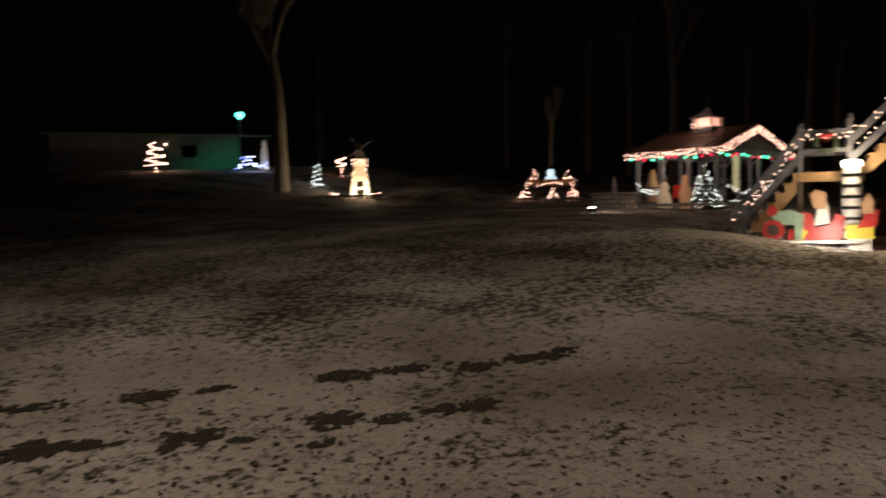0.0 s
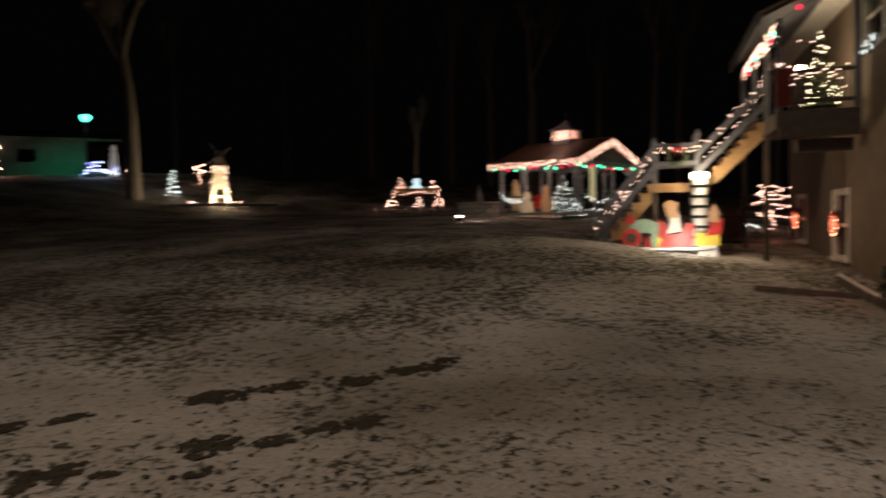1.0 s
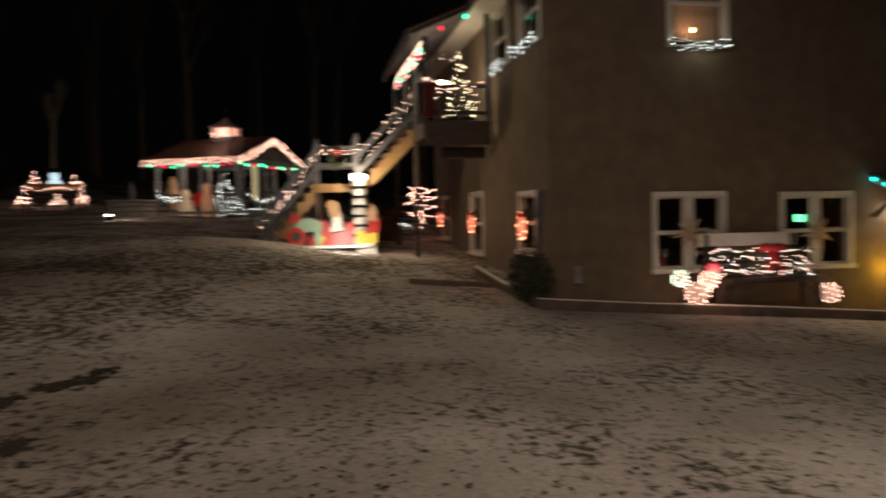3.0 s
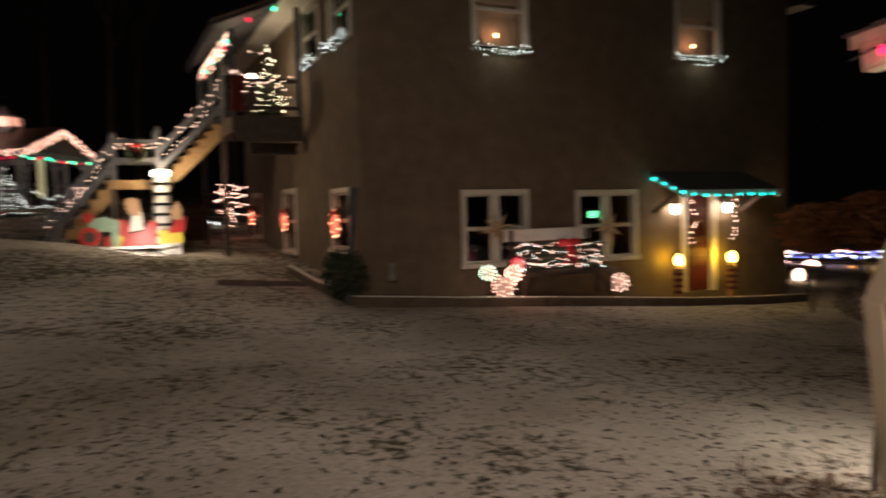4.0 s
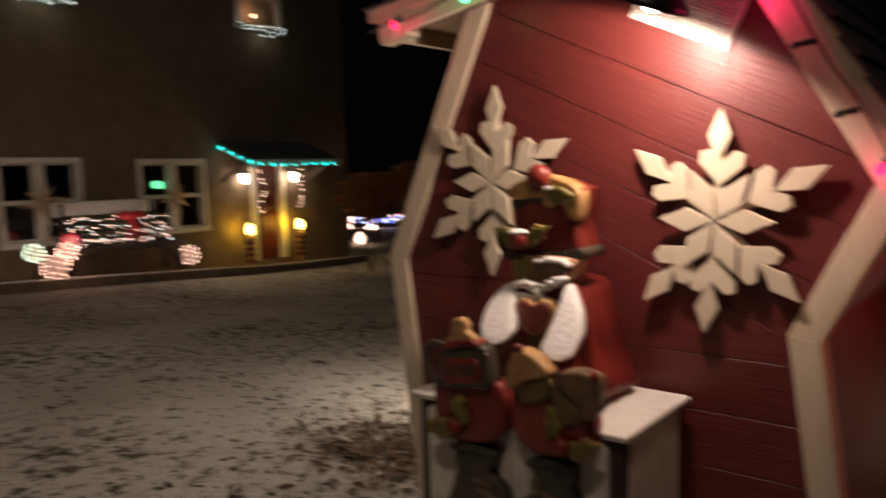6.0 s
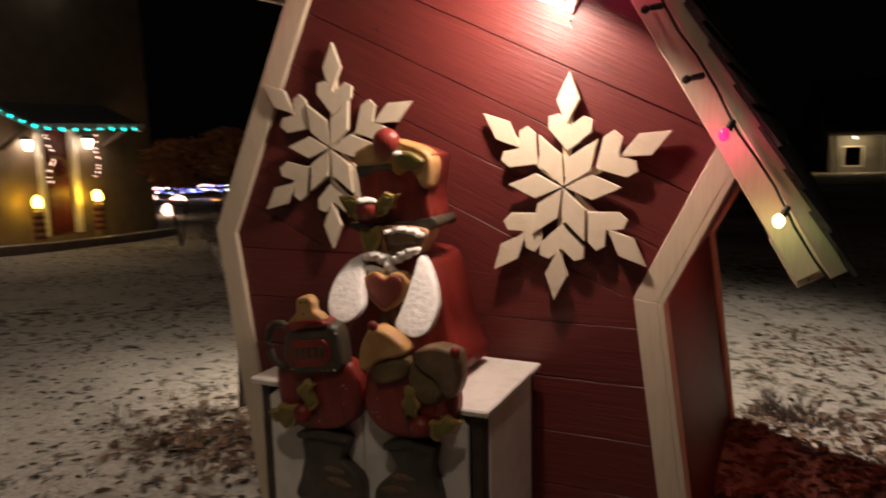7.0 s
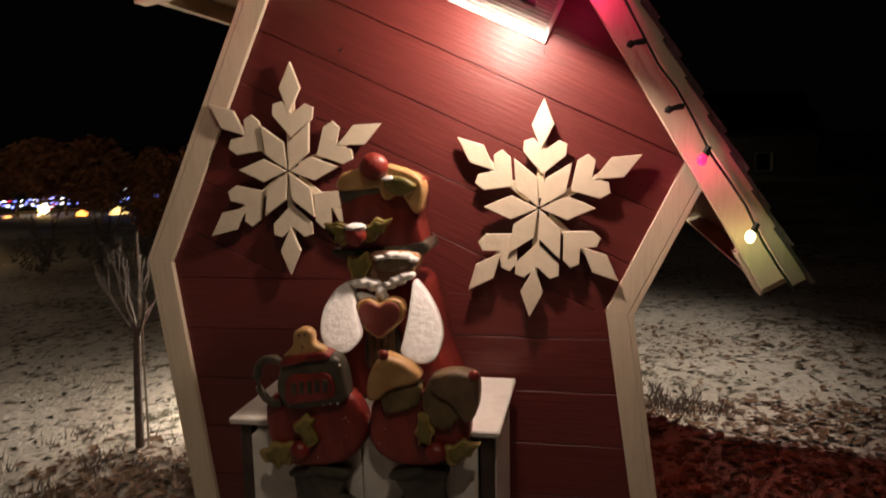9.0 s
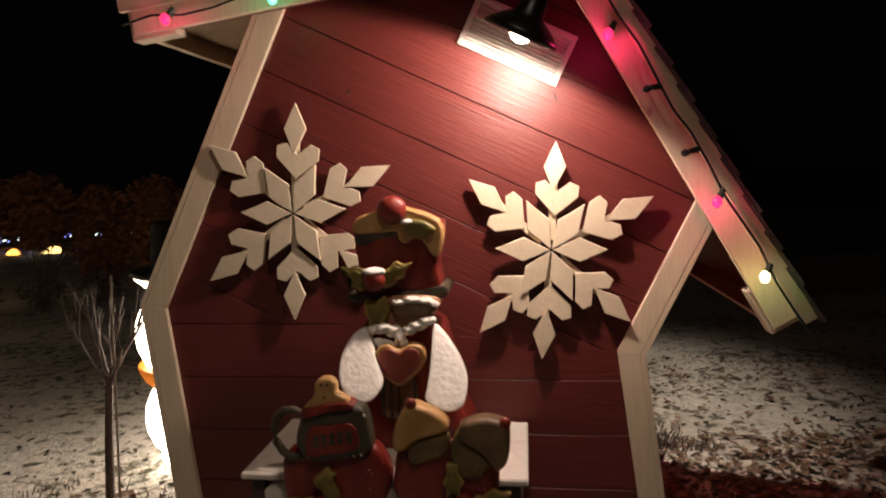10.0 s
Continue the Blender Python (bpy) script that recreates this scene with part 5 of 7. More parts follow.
def conifer(name, m, height, radius, label, bulb, count, leaf="leafdark", layers=9, bulb_size=0.016, cat="tree"):
    """A dressed tree: trunk, layered boughs of needles, lights."""
    t = thing(name, m, label, cat, "lit trees")
    part("trunk", tube(shape(), (0, 0, 0), (0, 0, height), radius * 0.08, 0.008, 8), M["bark"], t)
    bm = shape()
    for k in range(layers):
        z = height * (0.12 + 0.84 * k / layers)
        r = radius * (1 - k / layers) + 0.04
        n = 9 + 2 * (layers - k)
        for j in range(n):
            a = 2 * math.pi * (j + random.random()) / n
            tip = Vector((math.cos(a) * r, math.sin(a) * r, z - 0.22 * r))
            root = Vector((0, 0, z + 0.06))
            side = Vector((-math.sin(a), math.cos(a), 0)) * r * 0.16
            midp = root.lerp(tip, 0.55) + Vector((0, 0, 0.05 * r))
            vs = [bm.verts.new(p) for p in (root, midp + side, tip, midp - side)]
            low = bm.verts.new(midp - Vector((0, 0, 0.09 * r)))
            for q in ((vs[0], vs[1], vs[2]), (vs[0], vs[2], vs[3]), (vs[0], low, vs[1]), (vs[1], low, vs[2]), (vs[2], low, vs[3]), (vs[3], low, vs[0])):
                bm.faces.new(q)
    part("crown", bm, M[leaf], t)
    verts = []
    runs = []
    turns = layers
    pts = []
    n = count
    for k in range(n):
        f = k / n
        f = 1 - math.sqrt(random.random()) if k else 0.99
        a = random.uniform(0, 2 * math.pi)
        r = (radius * (1 - f) + 0.05) * random.uniform(0.8, 1.04)
        pts.append((math.cos(a) * r, math.sin(a) * r, height * (0.1 + 0.88 * f)))
    bmx = shape()
    for p in pts:
        got = bmesh.ops.create_icosphere(bmx, subdivisions=1, radius=bulb_size * random.uniform(0.8, 1.2), matrix=Matrix.Translation(p))
    o = part("lights", bmx, bulb, t, "tiny lights wound round the tree")
    o["kind"] = "stuff"
    return t


conifer("christmas_tree", HOUSE @ Matrix.Translation((-0.5, 3.9, 3.55)), 1.6, 0.30, "dressed christmas tree with golden lights on the deck", glow("gold_bulb", (1.0, 0.84, 0.5), 8), 70, bulb_size=0.014)


def deck_lamp():
    l = thing("wall_lamp", HOUSE @ Matrix.Translation((-0.75, 4.6, 4.55)), "round lit globe lamp on the deck", "lamp")
    part("globe", blob(shape(), (0, 0, 0), (0.09, 0.09, 0.09), 2), M["hot"], l)
    part("post", tube(shape(), (0, 0, -1.0), (0, 0, -0.08), 0.02), M["black"], l)


deck_lamp()
lamp("deck_lamp_light", "POINT", hp(-0.75, 4.42, 4.62), 22, (1.0, 0.72, 0.42), 0.08)
lamp("deck_tree_light", "POINT", hp(-0.7, 3.6, 4.2), 6, (1.0, 0.75, 0.4), 0.2)


def drape():
    bm = shape()
    for k in range(7):
        u = -1.40 + 0.035 * k
        tube(bm, (u, 3.12 - 0.01 * (k % 2), 4.30), (u - 0.02, 3.1 - 0.014 * (k % 2), 3.62), 0.03, 0.035, 6)
    return solid("red_drape", bm, M["doorred"], "red cloth hung over the deck corner rail", "cloth", HOUSE)


drape()


def wreath(name, m, radius, label, bow=True, lit=None, leaf="leafdark"):
    w = thing(name, m, label, "wreath", "wreaths")
    bm = shape()
    for k in range(70):
        a = 2 * math.pi * k / 70
        r = radius + random.uniform(-0.22, 0.22) * radius
        p = Vector((math.cos(a) * r, random.uniform(-0.04, 0.02), math.sin(a) * r))
        blob(bm, p, (radius * 0.16, 0.03, radius * 0.12), 1, 0.4)
    part("ring", bm, M[leaf], w)
    if bow:
        bm = shape()
        for sx in (-1, 1):
            blob(bm, (sx * radius * 0.36, -0.07, radius * 0.85), (radius * 0.36, 0.03, radius * 0.24), 2)
            beam(bm, (0, -0.07, radius * 0.8), (sx * radius * 0.3, -0.07, radius * 0.05), 0.01, radius * 0.2, up=(0, 1, 0))
        blob(bm, (0, -0.08, radius * 0.82), (radius * 0.14, 0.04, radius * 0.14), 2)
        part("bow", bm, M["bow"], w, "red ribbon bow")
    if lit:
        # Emissive disc added inside the ring; it carries the soft glow of the bulbs.
        part("glow_core", blob(shape(), (0, -0.05, -0.02), (radius * 0.95, 0.05, radius * 0.95), 2), M["rosecore"], w, "pink emissive disc added for the soft glow of the bulbs")
        for k in range(9):
            a = 2 * math.pi * k / 9 + 0.3
            part("bulb", blob(shape(), (math.cos(a) * radius, -0.06, math.sin(a) * radius), (0.018, 0.018, 0.018), 1), lit, w)
    return w


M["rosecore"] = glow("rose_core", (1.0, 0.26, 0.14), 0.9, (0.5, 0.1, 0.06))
M["bow"] = material("red_ribbon", (0.42, 0.012, 0.015), 0.5, (0.30, 0.01, 0.012), 8, 4)
wreath("wreath", HOUSE @ Matrix.Translation((-3.12, 4.64, 2.92)), 0.17, "evergreen wreath with a red bow on the landing rail", True, None)
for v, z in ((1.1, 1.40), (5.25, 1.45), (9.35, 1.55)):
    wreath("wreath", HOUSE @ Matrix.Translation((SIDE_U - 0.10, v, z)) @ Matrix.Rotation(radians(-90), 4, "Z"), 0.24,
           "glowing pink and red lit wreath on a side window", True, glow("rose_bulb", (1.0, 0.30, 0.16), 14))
    lamp("wreath_light", "POINT", hp(SIDE_U - 0.28, v, z), 3.2, (1.0, 0.34, 0.2), 0.1)


# striped lamp column and painted sleigh display under the landing
def lamp_column():
    u, v = -2.68, 4.50
    g = lie(*hp(u, v, 0)[:2])
    c = thing("lamp_column", HOUSE @ Matrix.Translation((u, v, g - 0.03)), "white column with dark bands and a lit lamp on top", "lamp")
    h = 2.46 - g
    part("shaft", turned(shape(), [(0.17, 0), (0.17, h)], seg=20), M["white"], c)
    for k in range(7):
        z = h * (0.10 + 0.13 * k)
        part("band", turned(shape(), [(0.17, z), (0.184, z + 0.005), (0.184, z + 0.06), (0.17, z + 0.065)], seg=20), M["black"], c, "dark band")
    part("lamp_glass", turned(shape(), [(0.16, h), (0.175, h + 0.02), (0.175, h + 0.10), (0.15, h + 0.125), (0.01, h + 0.13)], seg=20), glow("column_lamp_glass", (1.0, 0.86, 0.70), 7), c, "lit lamp glass")


lamp_column()


def cutout(name, m, outlines, label, cat):
    """A painted plywood cut-out: layers of outlines in x and z, one thin board each, on a stake."""
    t = thing(name, m, label, cat, "painted plywood cut-outs")
    for k, (o, mat, nm) in enumerate(outlines):
        part(nm, slab(shape(), o, -0.012 * (k + 1), -0.012 * k - (0 if k else -0.012), 0.003), mat, t)
    part("stake", box(shape(), (-0.02, 0.014, -0.1), (0.02, 0.04, 0.5)), M["darkwood"], t)
    return t


def ring(cx, cz, r, n=18, sq=1.0):
    return [(cx + r * math.cos(2 * math.pi * k / n), cz + r * sq * math.sin(2 * math.pi * k / n)) for k in range(n)]


CUT = dict(red=material("gloss_red_board", (0.52, 0.035, 0.03), 0.4, (0.40, 0.025, 0.02), 8, 4), green=material("pale_green_board", (0.30, 0.42, 0.30), 0.5, (0.22, 0.32, 0.22), 8, 4),
           yellow=material("yellow_board", (0.70, 0.55, 0.06), 0.5, (0.6, 0.45, 0.05), 8, 4), tan=material("tan_board", (0.55, 0.33, 0.18), 0.5, (0.45, 0.26, 0.14), 8, 4))


def display():
    def where(u, v):
        g = lie(*hp(u, v, 0)[:2])
        return HOUSE @ Matrix.Translation((u, v, g - 0.02))
    wh = M["white"]
    cutout("sleigh_cutout", where(-3.35, 4.32), [
        ([(-0.45, 0.05), (0.48, 0.05), (0.56, 0.55), (0.40, 0.62), (0.30, 0.40), (0.05, 0.35), (-0.02, 0.62), (-0.18, 0.66), (-0.22, 0.35), (-0.42, 0.3)], CUT["red"], "sleigh_body"),
        ([(0.02, 0.38), (0.30, 0.42), (0.26, 0.80), (0.10, 0.84)], wh, "beard"),
        ([(0.02, 0.72), (0.24, 0.70), (0.22, 1.02), (0.06, 1.08), (-0.06, 1.0)], CUT["tan"], "figure_head"),
        ([(-0.3, 0.05), (-0.2, 0.05), (-0.08, 0.26), (-0.2, 0.36), (-0.32, 0.26)], CUT["yellow"], "scroll"),
    ], "red painted plywood sleigh cut-out with a bearded rider", "cutout")
    cutout("cart_cutout", where(-3.85, 4.25), [
        ([(-0.16, 0.0), (-0.06, 0.0), (-0.02, 0.32), (0.18, 0.32), (0.2, 0.0), (0.3, 0.0), (0.36, 0.52), (0.1, 0.62), (-0.2, 0.58), (-0.24, 0.36)], CUT["green"], "body"),
        (ring(-0.2, 0.22, 0.2), CUT["red"], "wheel"),
        (ring(-0.2, 0.22, 0.11), M["darkwood"], "hub"),
        (ring(-0.22, 0.60, 0.1), CUT["red"], "ball"),
    ], "green and red painted plywood cart cut-out", "cutout")
    cutout("elf_cutout", where(-2.55, 4.18), [
        ([(-0.18, 0.0), (-0.02, 0.0), (0.0, 0.1), (0.04, 0.0), (0.2, 0.0), (0.18, 0.3), (-0.18, 0.3)], wh, "legs"),
        ([(-0.24, 0.25), (0.24, 0.25), (0.22, 0.50), (-0.24, 0.52)], CUT["yellow"], "coat"),
        ([(-0.05, 0.45), (0.26, 0.48), (0.30, 0.8), (0.1, 0.78)], CUT["red"], "shirt"),
        ([(0.02, 0.72), (0.22, 0.72), (0.22, 0.96), (0.12, 1.12), (0.0, 0.9)], CUT["tan"], "head"),
    ], "yellow and red painted plywood elf cut-out", "cutout")
    g = lie(*hp(-3.2, 4.2, 0)[:2])
    bm = slab(shape(), ring(0, 0, 0.78, 24, 0.28), 0, 0.05)
    bmesh.ops.transform(bm, matrix=Matrix.Rotation(radians(90), 4, "X"), verts=bm.verts)
    solid("snow_mat", bm, M["white"], "white sheet spread under the painted cut-outs", "mat", HOUSE @ Matrix.Translation((-3.2, 4.15, g + 0.06)))


display()
lamp("display_light", "SPOT", hp(-3.0, 3.3, 1.15), 62, (1.0, 0.88, 0.74), 0.05, hp(-3.1, 4.3, 1.35), 120)


def on_ground(x, y, rz=0.0):
    return at(x, y, lie(x, y) - 0.02, rz)


zz = bulbs_on("lit_tree", [[(-0.5, 0, 0.85), (0.4, 0, 0.95), (-0.45, 0, 1.2), (0.5, 0, 1.35), (-0.5, 0, 1.5), (0.45, 0, 1.62), (-0.3, 0, 1.75), (0.3, 0, 1.85), (0, 0, 0.7), (0.1, 0, 0.5)]],
              M["pink"], "small tree outlined in pink-white lights", 0.02, m=on_ground(-26.1, 1.4, -80) @ Matrix.Translation((0, 0, -0.45)) @ Matrix.Diagonal((1.35, 1, 1, 1)), step=0.1, jitter=0.05, group="lit trees", cat="lit tree")
bm = shape()
branch(bm, (0, 0, 0), (0, 0, 1), 0.7, 0.03, 2, 0.6)
part("trunk", bm, M["bark"], zz)
bulbs_on("string_lights", [[(-0.5, 0, 0.12), (-0.2, 0, 0.2), (0.1, 0, 0.1), (0.4, 0, 0.16)]], M["cool"], "cool white lights along a low bed edge", 0.022, m=on_ground(-25.0, 0.35, -80), step=0.08)


def boulder_dark():
    """Dark covered grill shape under the deck."""
    bm = box(shape(), (-0.35, -0.3, 0), (0.35, 0.3, 0.75), 0.08)
    blob(bm, (0, 0, 0.78), (0.36, 0.3, 0.22), 2)
    g = lie(*hp(-1.6, 9.3, 0)[:2])
    return solid("covered_grill", bm, material("brown_cover", (0.16, 0.09, 0.06), 0.7, (0.10, 0.06, 0.04), 4, 5), "brown fabric covered grill under the deck", "grill", HOUSE @ Matrix.Translation((-1.6, 9.3, g - 0.02)))


boulder_dark()

# ---- front of the house ----


def sill_garland(m, width, mat):
    runs = [[(-0.1, -0.12, -0.02), (width / 2, -0.14, -0.10), (width + 0.1, -0.12, -0.02)], [(-0.1, -0.13, 0.04), (width / 2, -0.15, -0.03), (width + 0.1, -0.13, 0.05)],
            [(-0.06, -0.12, -0.07), (width / 2, -0.13, -0.15), (width + 0.06, -0.12, -0.07)]]
    g = bulbs_on("lit_garland", runs, mat, "evergreen garland with cool white lights along an upper window sill", 0.0095, m=m, step=0.11, jitter=0.045, group="window garlands", cat="garland")
    bm = shape()
    n = int(width / 0.035)
    for k in range(n):
        f = k / n
        x = -0.12 + (width + 0.24) * f
        z = -0.02 - 0.09 * math.sin(math.pi * f)
        for _ in range(3):
            a = random.uniform(0, 6.28)
            beam(bm, (x, -0.10, z), (x + 0.08 * math.cos(a), -0.11 + random.uniform(-0.05, 0.03), z + 0.08 * math.sin(a)), 0.008, 0.012)
    o = part("needles", bm, M["leafdark"], g)
    o["kind"] = "stuff"
    part("branch", tube(shape(), (-0.1, -0.085, -0.02), (width + 0.1, -0.085, -0.02), 0.02, seg=6), M["leafdark"], g)
    return g


def window_candle(m):
    c = thing("window_candle", m, "electric candle with a warm bulb standing in an upper window", "candle", "window candles")
    part("stick", tube(shape(), (0, 0, 0), (0, 0, 0.2), 0.014), M["white"], c)
    part("base", turned(shape(), [(0.05, 0), (0.05, 0.012), (0.02, 0.03)], seg=12), M["white"], c)
    part("flame", blob(shape(), (0, 0, 0.235), (0.026, 0.026, 0.042), 2), glow("candle_glow", (1.0, 0.50, 0.24), 16), c, "lit flame bulb")


def window_shade(m, w, z0, z1):
    bm = box(shape(), (0.04, 0.14, z0), (w - 0.04, 0.15, z1), 0.002)
    tube(bm, (0.04, 0.145, z0), (w - 0.04, 0.145, z0), 0.01, seg=6)
    return solid("roller_blind", bm, M["shade"], "cream roller blind half drawn behind the glass", "blind", m, "roller blinds")


def candle_backdrop(m, w, z0, z1):
    """A gathered cream sheet, added behind the candle so the room looks warmly lit."""
    bm = shape()
    n = 36
    rows = []
    for z in (z0 - 0.02, z1):
        rows.append([bm.verts.new((-0.05 + (w + 0.1) * k / n, 0.34 + 0.018 * math.sin(k * 1.7), z)) for k in range(n + 1)])
    for k in range(n):
        bm.faces.new((rows[0][k], rows[0][k + 1], rows[1][k + 1], rows[1][k])).smooth = True
    return solid("curtain", bm, M["shade"], "cream sheet added behind an upper window candle to catch its glow", "curtain", m, "upper window curtains")


M["shade"] = material("shade_cloth", (0.55, 0.45, 0.33), 0.8, (0.48, 0.39, 0.28), 10, 4)
for k in "cd":
    a, b, z0, z1 = FRONT_HOLES[k]
    sill_garland(HOUSE @ Matrix.Translation((a, 0, z0 - 0.02)), b - a, M["cool"])
    window_candle(HOUSE @ Matrix.Translation(((a + b) / 2 - 0.02, 0.13, z0)))
    lamp("candle_light", "POINT", hp((a + b) / 2 - 0.02, 0.19, z0 + 0.30), 0.9, (1.0, 0.44, 0.26), 0.03)
    window_shade(HOUSE @ Matrix.Translation((a, 0, 0)), b - a, z0 + 0.80, z1)
    candle_backdrop(HOUSE @ Matrix.Translation((a, 0, 0)), b - a, z0, z1)
    lamp("garland_light", "POINT", hp((a + b) / 2, -0.22, z0 - 0.12), 2.6, (0.95, 1.0, 0.80), 0.2)
for k in "hi":
    a, b, z0, z1 = SIDE_HOLES[k]
    sill_garland(HOUSE @ Matrix.Translation((SIDE_U, b, z0 - 0.02)) @ Matrix.Rotation(radians(-90), 4, "Z"), b - a, M["cool"])


def window_star(m):
    """A many-pointed folded star, hung between two panes."""
    s = thing("window_star", m, "large tan folded star hung on a window mullion", "star", "window stars")
    for k in range(8):
        a = radians(45 * k + 12)
        r = 0.40 if k % 2 == 0 else 0.33
        bm = shape()
        tip = bm.verts.new((math.cos(a) * r, 0, math.sin(a) * r))
        top = bm.verts.new((0, -0.05, 0))
        l = bm.verts.new((math.cos(a + 0.4) * 0.12, 0, math.sin(a + 0.4) * 0.12))
        q = bm.verts.new((math.cos(a - 0.4) * 0.12, 0, math.sin(a - 0.4) * 0.12))
        o = bm.verts.new((0, 0.004, 0))
        for f in ((tip, l, top), (tip, top, q), (tip, o, l), (tip, q, o), (l, o, top), (q, top, o)):
            bm.faces.new(f)
        bmesh.ops.recalc_face_normals(bm, faces=bm.faces)
        part("point", bm, M["starwood"], s)


M["starwood"] = material("weathered_tan_wood", (0.58, 0.44, 0.30), 0.8, (0.46, 0.34, 0.22), 8, 5)
window_star(HOUSE @ Matrix.Translation((2.68, -0.06, 1.24)))
window_star(HOUSE @ Matrix.Translation((5.15, -0.06, 1.20)))

bm = box(shape(), (0, 0, 0), (0.22, 0.03, 0.13), 0.01)
solid("green_sign", bm, glow("green_sign_glow", (0.15, 1.0, 0.42), 2.2), "small glowing green sign inside a front window", "sign", HOUSE @ Matrix.Translation((4.80, 0.12, 1.38)))


def bench():
    u0, v, g = 2.62, -0.75, 0.06
    b = thing("garden_bench", HOUSE @ Matrix.Translation((u0, v, g)), "dark garden bench with a pale back board, draped with lit garland", "bench")
    w = 1.95
    for k in range(4):
        part("seat_slat", box(shape(), (0, -0.25 + 0.12 * k, 0.42), (w, -0.14 + 0.12 * k, 0.455), 0.006), M["darkwood"], b)
    for x in (0.05, w - 0.12):
        for y in (-0.22, 0.16):
            part("leg", box(shape(), (x, y, -0.06), (x + 0.07, y + 0.07, 0.42), 0.006), M["darkwood"], b)
        part("brace", beam(shape(), (x + 0.035, -0.18, 0.05), (x + 0.3 if x < 1 else x - 0.25, -0.18, 0.40), 0.03, 0.05), M["darkwood"], b)
    part("apron", box(shape(), (0, -0.26, 0.36), (w, -0.235, 0.43), 0.004), M["darkwood"], b)
    part("back_board", box(shape(), (-0.05, 0.25, 0.95), (w - 0.2, 0.28, 1.17), 0.01), M["white"], b, "pale back board")
    for x in (0.05, w - 0.32):
        part("back_post", box(shape(), (x, 0.2, 0.42), (x + 0.06, 0.25, 1.15), 0.006), M["darkwood"], b)
    for k in range(3):
        part("back_slat", box(shape(), (0.0, 0.22, 0.52 + 0.14 * k), (w - 0.25, 0.245, 0.61 + 0.14 * k), 0.005), M["darkwood"], b)
    m = HOUSE @ Matrix.Translation((u0, v, g))
    runs = []
    for r in range(4):
        z = 0.52 + 0.12 * r
        runs.append([(0.0 + 0.12 * k, -0.18 + 0.06 * r + random.uniform(-0.03, 0.03), z + random.uniform(-0.05, 0.05)) for k in range(16)])
    gar = bulbs_on("lit_garland", runs, [M["bulb"], M["cool"], M["pink"]], "heaped evergreen garland with white lights on the bench", 0.0125, m=m, step=0.075, jitter=0.03, cat="garland")
    bm = shape()
    for k in range(500):
        x, z = random.uniform(0, 1.8), random.uniform(0.46, 0.92)
        y = -0.16 + 0.4 * (z - 0.46) + random.uniform(-0.05, 0.05)
        a = random.uniform(0, 6.28)
        beam(bm, (x, y, z), (x + 0.09 * math.cos(a), y + random.uniform(-0.04, 0.04), z + 0.06 * math.sin(a)), 0.01, 0.014)
    o = part("needles", bm, M["leafdark"], gar)
    o["kind"] = "stuff"
    bm = shape()
    for sx in (-1, 1):
        blob(bm, (sx * 0.12, -0.12, 0.98), (0.13, 0.05, 0.08), 2)
        beam(bm, (0, -0.14, 0.95), (sx * 0.1, -0.2, 0.6), 0.02, 0.07, up=(0, 1, 0))
    blob(bm, (0, -0.14, 0.98), (0.05, 0.05, 0.05), 2)
    solid("ribbon_bow", bm, M["bow"], "large red ribbon bow on the lit garland", "bow", m @ Matrix.Translation((1.05, 0, -0.06)))


bench()
lamp("bench_garland_light", "POINT", hp(3.5, -1.05, 0.85), 5, (1.0, 0.72, 0.6), 0.3)


M["ballcore"] = glow("ball_core", (1.0, 0.55, 0.42), 0.28, (0.5, 0.4, 0.35))


def light_ball(m, r, mat, label):
    pts = []
    n = 30
    for k in range(n):
        z = 1 - 2 * (k + 0.5) / n
        a = k * 2.399
        q = math.sqrt(1 - z * z)
        pts.append((r * q * math.cos(a), r * q * math.sin(a), r * z))
    t = thing("light_ball", m, label, "lit ball", "lit balls by the bench")
    bm = shape()
    for p, q in zip(pts, pts[1:]):
        tube(bm, p, q, 0.004, seg=4, caps=False)
    part("wire_frame", bm, M["wire"], t)
    # Emissive core added within the wire, spreading the glow of the small bulbs.
    part("core", blob(shape(), (0, 0, 0), (r * 0.9, r * 0.9, r * 0.9), 2), M["ballcore"], t, "emissive core added for the soft glow of the lights")
    bm = shape()
    for p in pts:
        bmesh.ops.create_icosphere(bm, subdivisions=1, radius=0.014, matrix=Matrix.Translation(p))
    o = part("light_chain", bm, mat, t)
    o["kind"] = "stuff"
    return t


for u, v, z, r, mat, lab in ((2.08, -0.8, 0.52, 0.13, "cool2", "greenish-white ball of lights on a stake"), (2.30, -0.95, 0.30, 0.19, "pink", "pink-white ball of lights on the ground"),
                             (2.50, -0.95, 0.50, 0.14, "pink", "pink-white ball of lights leaning on the bench"), (2.60, -0.9, 0.66, 0.10, "rbulb", "small red ball of lights at the bench end"), (4.72, -0.9, 0.20, 0.17, "bulb", "warm white ball of lights on the ground")):
    if mat == "cool2":
        M["cool2"] = glow("green_white_bulb", (0.75, 1.0, 0.70), 6)
    light_ball(HOUSE @ Matrix.Translation((u, v, z)), r, M[mat], lab)
bm = tube(shape(), hp(2.08, -0.8, -0.1), hp(2.08, -0.8, 0.41), 0.008, seg=6)
solid("ball_stake", bm, M["black"], "thin dark stake under a ball of lights", "stake")
lamp("ball_light", "POINT", hp(2.55, -1.25, 0.45), 4, (1.0, 0.55, 0.4), 0.2)
lamp("ball_light", "POINT", hp(4.72, -1.2, 0.45), 2.5, (1.0, 0.6, 0.4), 0.15)


